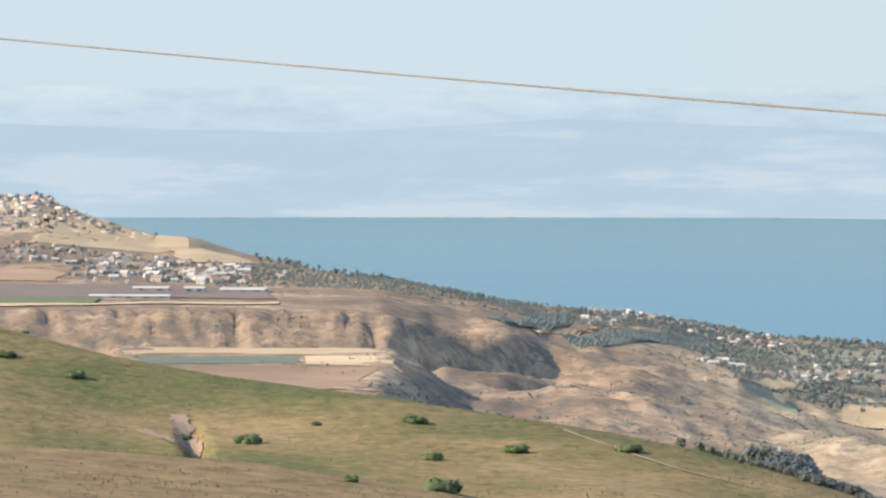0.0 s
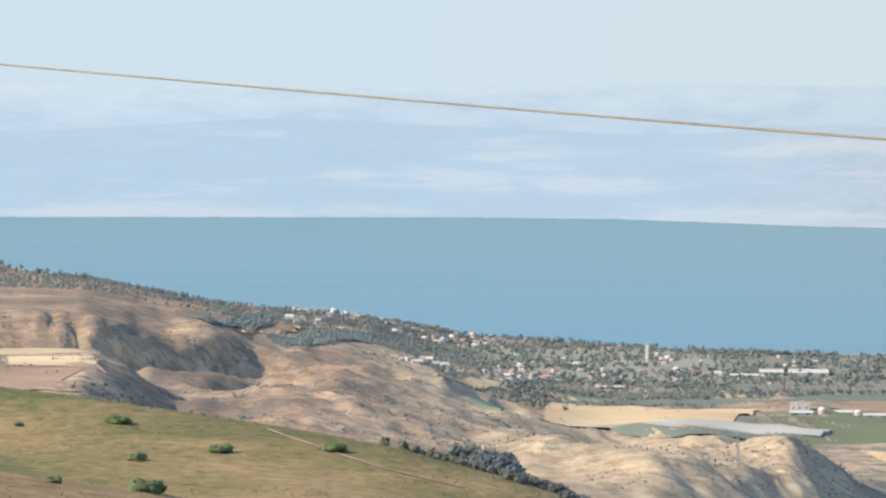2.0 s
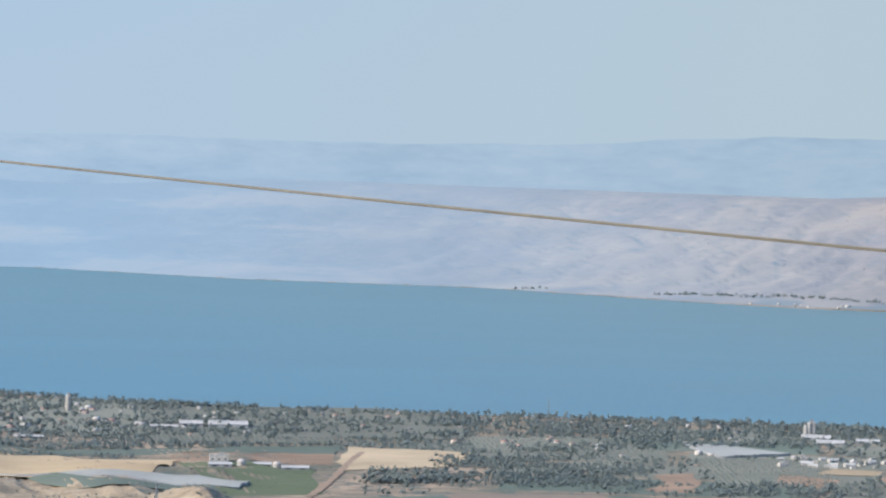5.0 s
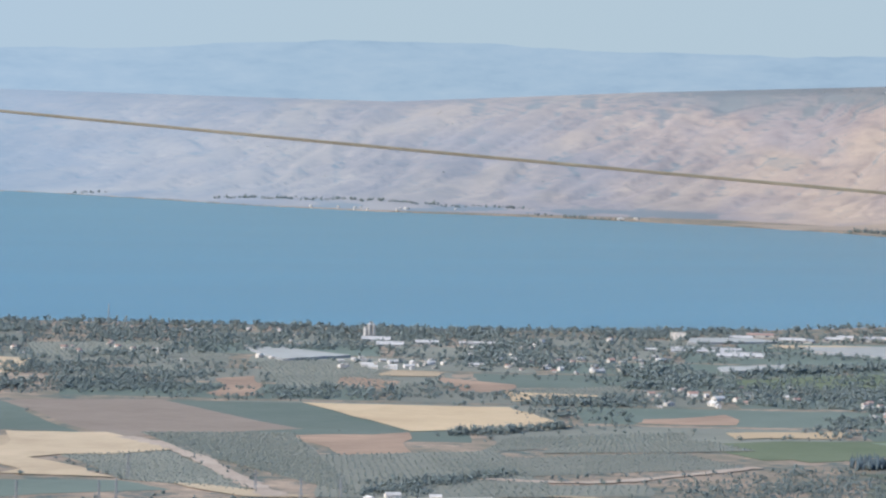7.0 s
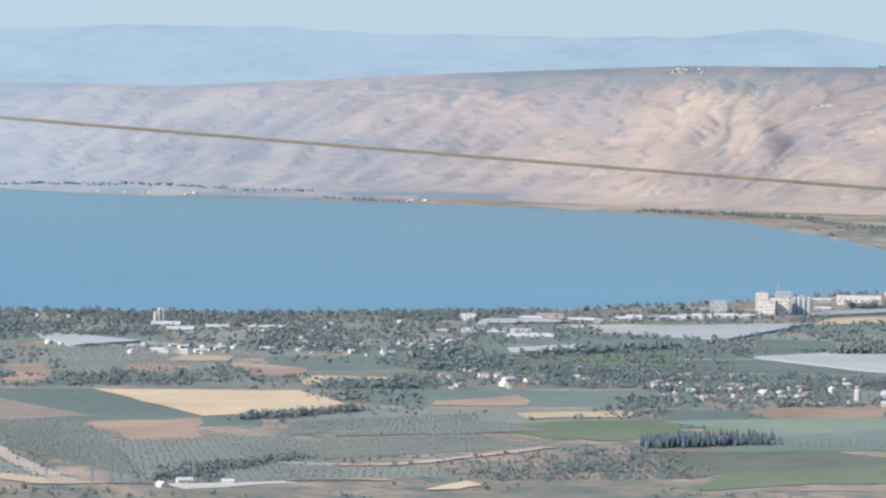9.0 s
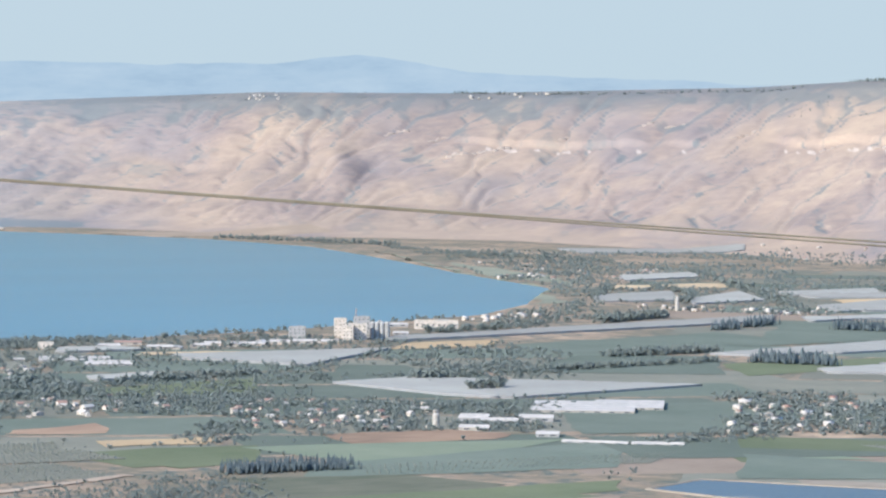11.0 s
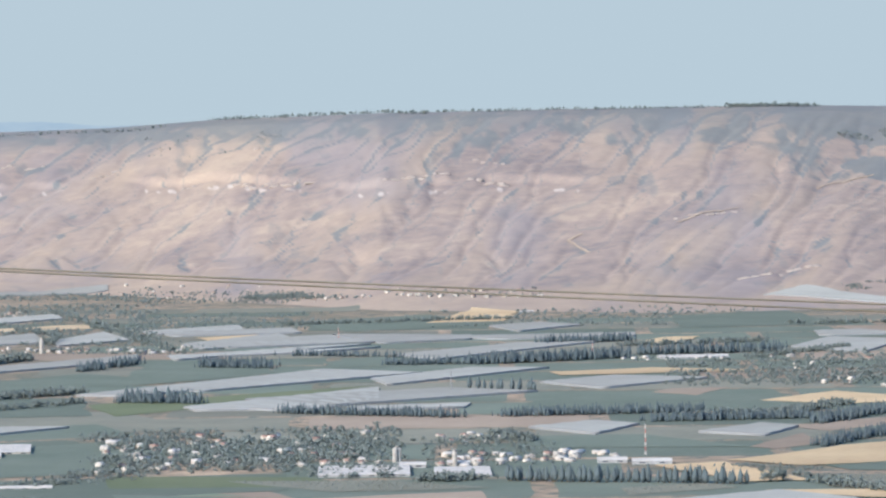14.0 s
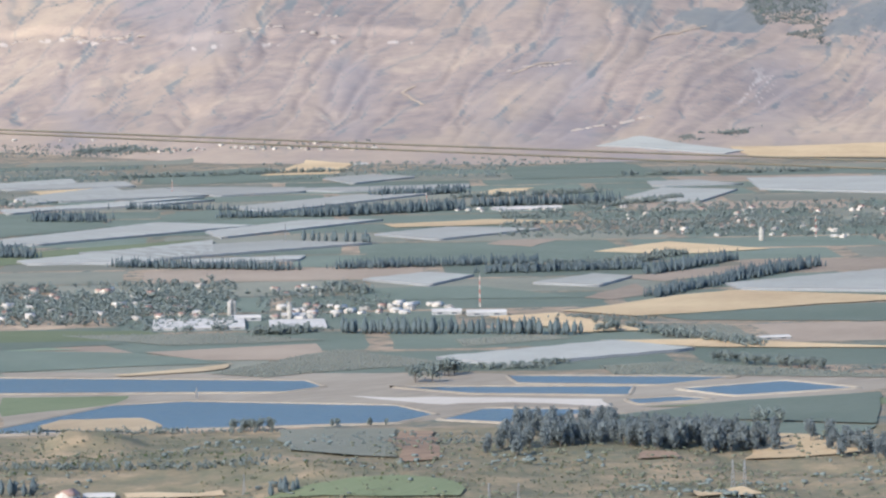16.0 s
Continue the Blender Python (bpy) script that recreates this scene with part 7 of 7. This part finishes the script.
wood(260, 2.6, 4.7, (340.2, 1377), (435.4, 1370.6), (397.2, 1236.4), (307.7, 1244.9))
wood(220, 2.6, 5.2, (632.6, 1324.8), (689.7, 1304.8), (608.6, 1151.2), (573.7, 1191.6))
wood(260, 2.8, 4.8, (643.5, 1255.3), (652.5, 1162.6), (582.4, 1037.4), (552.3, 1060.5))
wood(160, 2.4, 4.3, (486.9, 1196.5), (532.1, 1179.7), (495.5, 1093.9), (452, 1110.6))
hedge("cypress", 60, 6, 10.3, (1325, 1381.7), (1400.2, 1335.4))
hedge("cypress", 60, 5.1, 8.4, (1376.3, 1502), (1430.4, 1484.5))
hedge("cypress", 110, 3.6, 6.3, (998.1, 1023.5), (1053.6, 989.6))
wood(200, 3, 5.1, (811.3, 1137.3), (900.8, 1074.9), (846.3, 1003.6), (734.4, 1029.8))
wood(240, 4.2, 7.5, (811.3, 1137.3), (906.5, 1081.7), (805.1, 957.9), (718.1, 1007))
wood(160, 4.5, 8.4, (1385.4, 1338), (1499.2, 1211.2), (1278.9, 1033.4), (1199.6, 1147.9))
wood(60, 2.9, 5.3, (862.5, 1003.4), (905.7, 976.8), (864, 931.9), (821.5, 955.9))
wood(90, 1, 2.1, (516.7, 697.9), (540.1, 625.5), (512, 593.2), (483.6, 653.4), mat=BUSH)
wood(90, 0.8, 1.8, (527.1, 606.6), (635.8, 533.7), (591.5, 487.3), (504.9, 581.2), mat=BUSH)
hedge("broad", 34, 2.0, 5.0, (-83, 1637.9), (-13.4, 1539.9))
hedge("broad", 26, 2.0, 5.0, (-13.4, 1539.9), (26, 1489.8))
hedge("broad", 34, 2.0, 4.6, (26, 1489.8), (99.5, 1627))
field("grove", (151.3, 1725.1), (277.4, 1723.6), (237.6, 1475.6), (168.7, 1491.7))
field("grove", (276, 1714.6), (421.3, 1663.3), (371.7, 1467.2), (237.6, 1475.6))


# ---- the twin cable that crosses the view close by ----
def cable(drop):
    """One strand hung between two far-off supports, thickened into a tube."""
    a, b, sag = Vector((-11.0, 23.6, 106.547)), Vector((11.3, 4.1, 104.365)), 0.261
    n, sides, r = 160, 8, 0.0028
    co = []
    for k in range(n):
        s = -0.15 + 1.3 * k / (n - 1)
        p = a + (b - a) * s - Vector((0, 0, 4 * sag * s * (1 - s) + drop * (0.0012 + 0.0038 * min(1, max(0, (s - 0.5) / 0.16)) + 0.15 * max(s - 0.74, 0))))
        side = Vector((b.y - a.y, a.x - b.x, 0)).normalized()
        for j in range(sides):
            t = 2 * math.pi * j / sides
            co.append(p + side * (math.cos(t) * r) + Vector((0, 0, math.sin(t) * r)))
    quads = [(k * sides + j, k * sides + (j + 1) % sides, (k + 1) * sides + (j + 1) % sides, (k + 1) * sides + j) for k in range(n - 1) for j in range(sides)]
    return mesh_from("strand", [tuple(c) for c in co], quads, CABLE, smooth=True)


line = tagged(new("overhead_cable"), "twin-stranded brown overhead cable hanging across the view", "cable")
part("strand", cable(0.0), CABLE, line)
part("strand", cable(1.0), CABLE, line)

# ---- trees along the water's edge ----
az = rng.uniform(3.5, 31.5, 1500)
d = curve(az, NEAR_SHORE) - rng.uniform(8, 34, 1500)
keep = fbm(az * 1.5, az * 0, 3) + 0.3 * rng.rand(1500) > 0.5
planting("shore_trees", np.stack([d * np.sin(np.radians(az)), d * np.cos(np.radians(az))], -1)[keep], rng.uniform(1.6, 4.0, int(keep.sum())), FAR_BROAD, LEAF, "uneven line of trees along the shore")

# ---- tree cover between the fields ----
def cover(n, az0, az1, d0, d1, lo, hi, mat, gaps, label, wide=60.0):
    """Trees filling the land between fields, nets and clearings, in drifts that run across the view."""
    az, d = rng.uniform(az0, az1, n), rng.uniform(d0, d1, n)
    d = np.minimum(d, curve(np.clip(az, -12, 32.6), NEAR_SHORE) - 12) if az1 < 33 else d
    x, y = d * np.sin(np.radians(az)), d * np.cos(np.radians(az))
    keep = (fbm(az * 24 / wide + 5, d / wide, 4) + 0.1 * rng.rand(n) > gaps) & (land(x, y) > 0.4)
    for quad in OPEN_GROUND:
        side = [(b[0] - a[0]) * (y - a[1]) - (b[1] - a[1]) * (x - a[0]) for a, b in zip(quad, quad[1:] + quad[:1])]
        keep &= ~(np.all([k < 0 for k in side], 0) | np.all([k > 0 for k in side], 0))
    planting("woodland", np.stack([x, y], -1)[keep], rng.uniform(lo, hi, int(keep.sum())), FAR_BROAD, mat, label)


cover(9000, 3.5, 14.5, 1400, 1950, 1.2, 2.8, HAZED_LEAF, 0.36, "dense shore woodland of grey-green trees", 45.0)
cover(2600, 4.2, 9, 1300, 1480, 1.0, 2.2, HAZED_LEAF, 0.45, "loose trees among houses below the dry hills", 45.0)
cover(5200, 9, 33, 1440, 1700, 1.6, 3.6, LEAF, 0.46, "dense shore woodland of grey-green trees")
cover(3600, 12.5, 33.5, 1190, 1450, 1.3, 3.2, LEAF, 0.5, "loose woodland between fields and villages")
cover(2200, 14, 34, 900, 1190, 0.9, 2.4, LEAF, 0.54, "scattered trees and thickets among orchards")
cover(1500, 35.2, 40.3, 1185, 1400, 1.8, 3.4, LEAF, 0.44, "leafy village trees between small houses")
cover(1000, 44.5, 50.5, 1640, 1850, 2.0, 3.8, LEAF, 0.44, "leafy village trees between small houses")
cover(2600, 31.2, 36.5, 2080, 2900, 1.8, 4.0, HAZED_LEAF, 0.43, "trees and reeds round the lake's end", 110.0)
cover(1500, 36, 46, 2250, 2480, 1.6, 3.6, HAZED_LEAF, 0.5, "tree rows below the escarpment", 80.0)
cover(1400, 29.5, 32.5, 1170, 1330, 1.4, 3.0, LEAF, 0.4, "leafy village trees between small houses")
cover(2600, -3.6, 4.5, 1390, 1600, 1.0, 2.2, HAZED_LEAF, 0.42, "dark scrub and trees along the hill's brow", 40.0)

# ---- scattered shrubs on the dry hills and on the rough ground before the ponds ----
def shrubs(n, az0, az1, d0, d1, lo, hi, mat, label, scale, cover):
    az, d = rng.uniform(az0, az1, n), rng.uniform(d0, d1, n)
    x, y = d * np.sin(np.radians(az)), d * np.cos(np.radians(az))
    keep = fbm(x / scale, y / scale, 4) + 0.12 * rng.rand(n) > cover
    planting("shrubs", np.stack([x, y], -1)[keep], rng.uniform(lo, hi, int(keep.sum())) ** 1.3, LOW_LUMP, mat, label, (1.0, 2.2))


shrubs(9000, -6, 12.2, 760, 1380, 0.3, 0.85, GULLY_SCRUB, "grey-brown thorn shrubs dotting the dry hills", 42, 0.53)
shrubs(3000, -1.5, 6, 820, 1200, 0.35, 1.0, LEAF, "olive shrubs gathered in the dry gullies", 30, 0.58)
shrubs(6500, 35, 52, 600, 880, 0.4, 1.3, SCRUB_TREES, "low olive scrub before the fish ponds", 26, 0.5)
shrubs(2200, 35, 52, 600, 880, 0.7, 1.8, LEAF, "darker green bushes in the scrub", 34, 0.56)

# ---- grass tufts over the near slope ----
def tufts(n, label, mat, lo, hi):
    az, d = rng.uniform(-8.5, 9.5, n), 230 + 230 * rng.rand(n) ** 0.8
    x, y = d * np.sin(np.radians(az)), d * np.cos(np.radians(az))
    keep = fbm(x / 18, y / 18, 4) + 0.25 * rng.rand(n) > 0.56
    x, y = x[keep], y[keep]
    z, m = land(x, y), len(x)
    h = rng.uniform(lo, hi, m)
    blades = []
    for k in range(5):
        a, lean = rng.uniform(0, 6.28, m), rng.uniform(0.3, 1.1, m) * h
        c, s = np.cos(a), np.sin(a)
        w = 0.3 * h
        blades += [np.stack([x - s * w, y + c * w, z - 0.05], -1), np.stack([x + s * w, y - c * w, z - 0.05], -1), np.stack([x + c * lean, y + s * lean, z + h], -1)]
    co = np.stack(blades, 1).reshape(-1, 3)
    tagged(new("grass_tufts", mesh_from("grass_tufts", co, np.arange(len(co)).reshape(-1, 3), mat)), label, "grass", kind="stuff")


tufts(14000, "dry straw-coloured grass tufts", foliage("dry grass blades", (0.22, 0.165, 0.07), (0.34, 0.25, 0.115)), 0.06, 0.16)
tufts(9000, "olive green weeds among dry grass", foliage("weed leaves", (0.13, 0.135, 0.05), (0.22, 0.2, 0.08)), 0.07, 0.2)

join_far_houses()

# prototypes that found no place
for ob in list(scene.objects):
    if id(ob) in FIRST:
        for o in (*ob.children_recursive, ob):
            bpy.data.objects.remove(o)
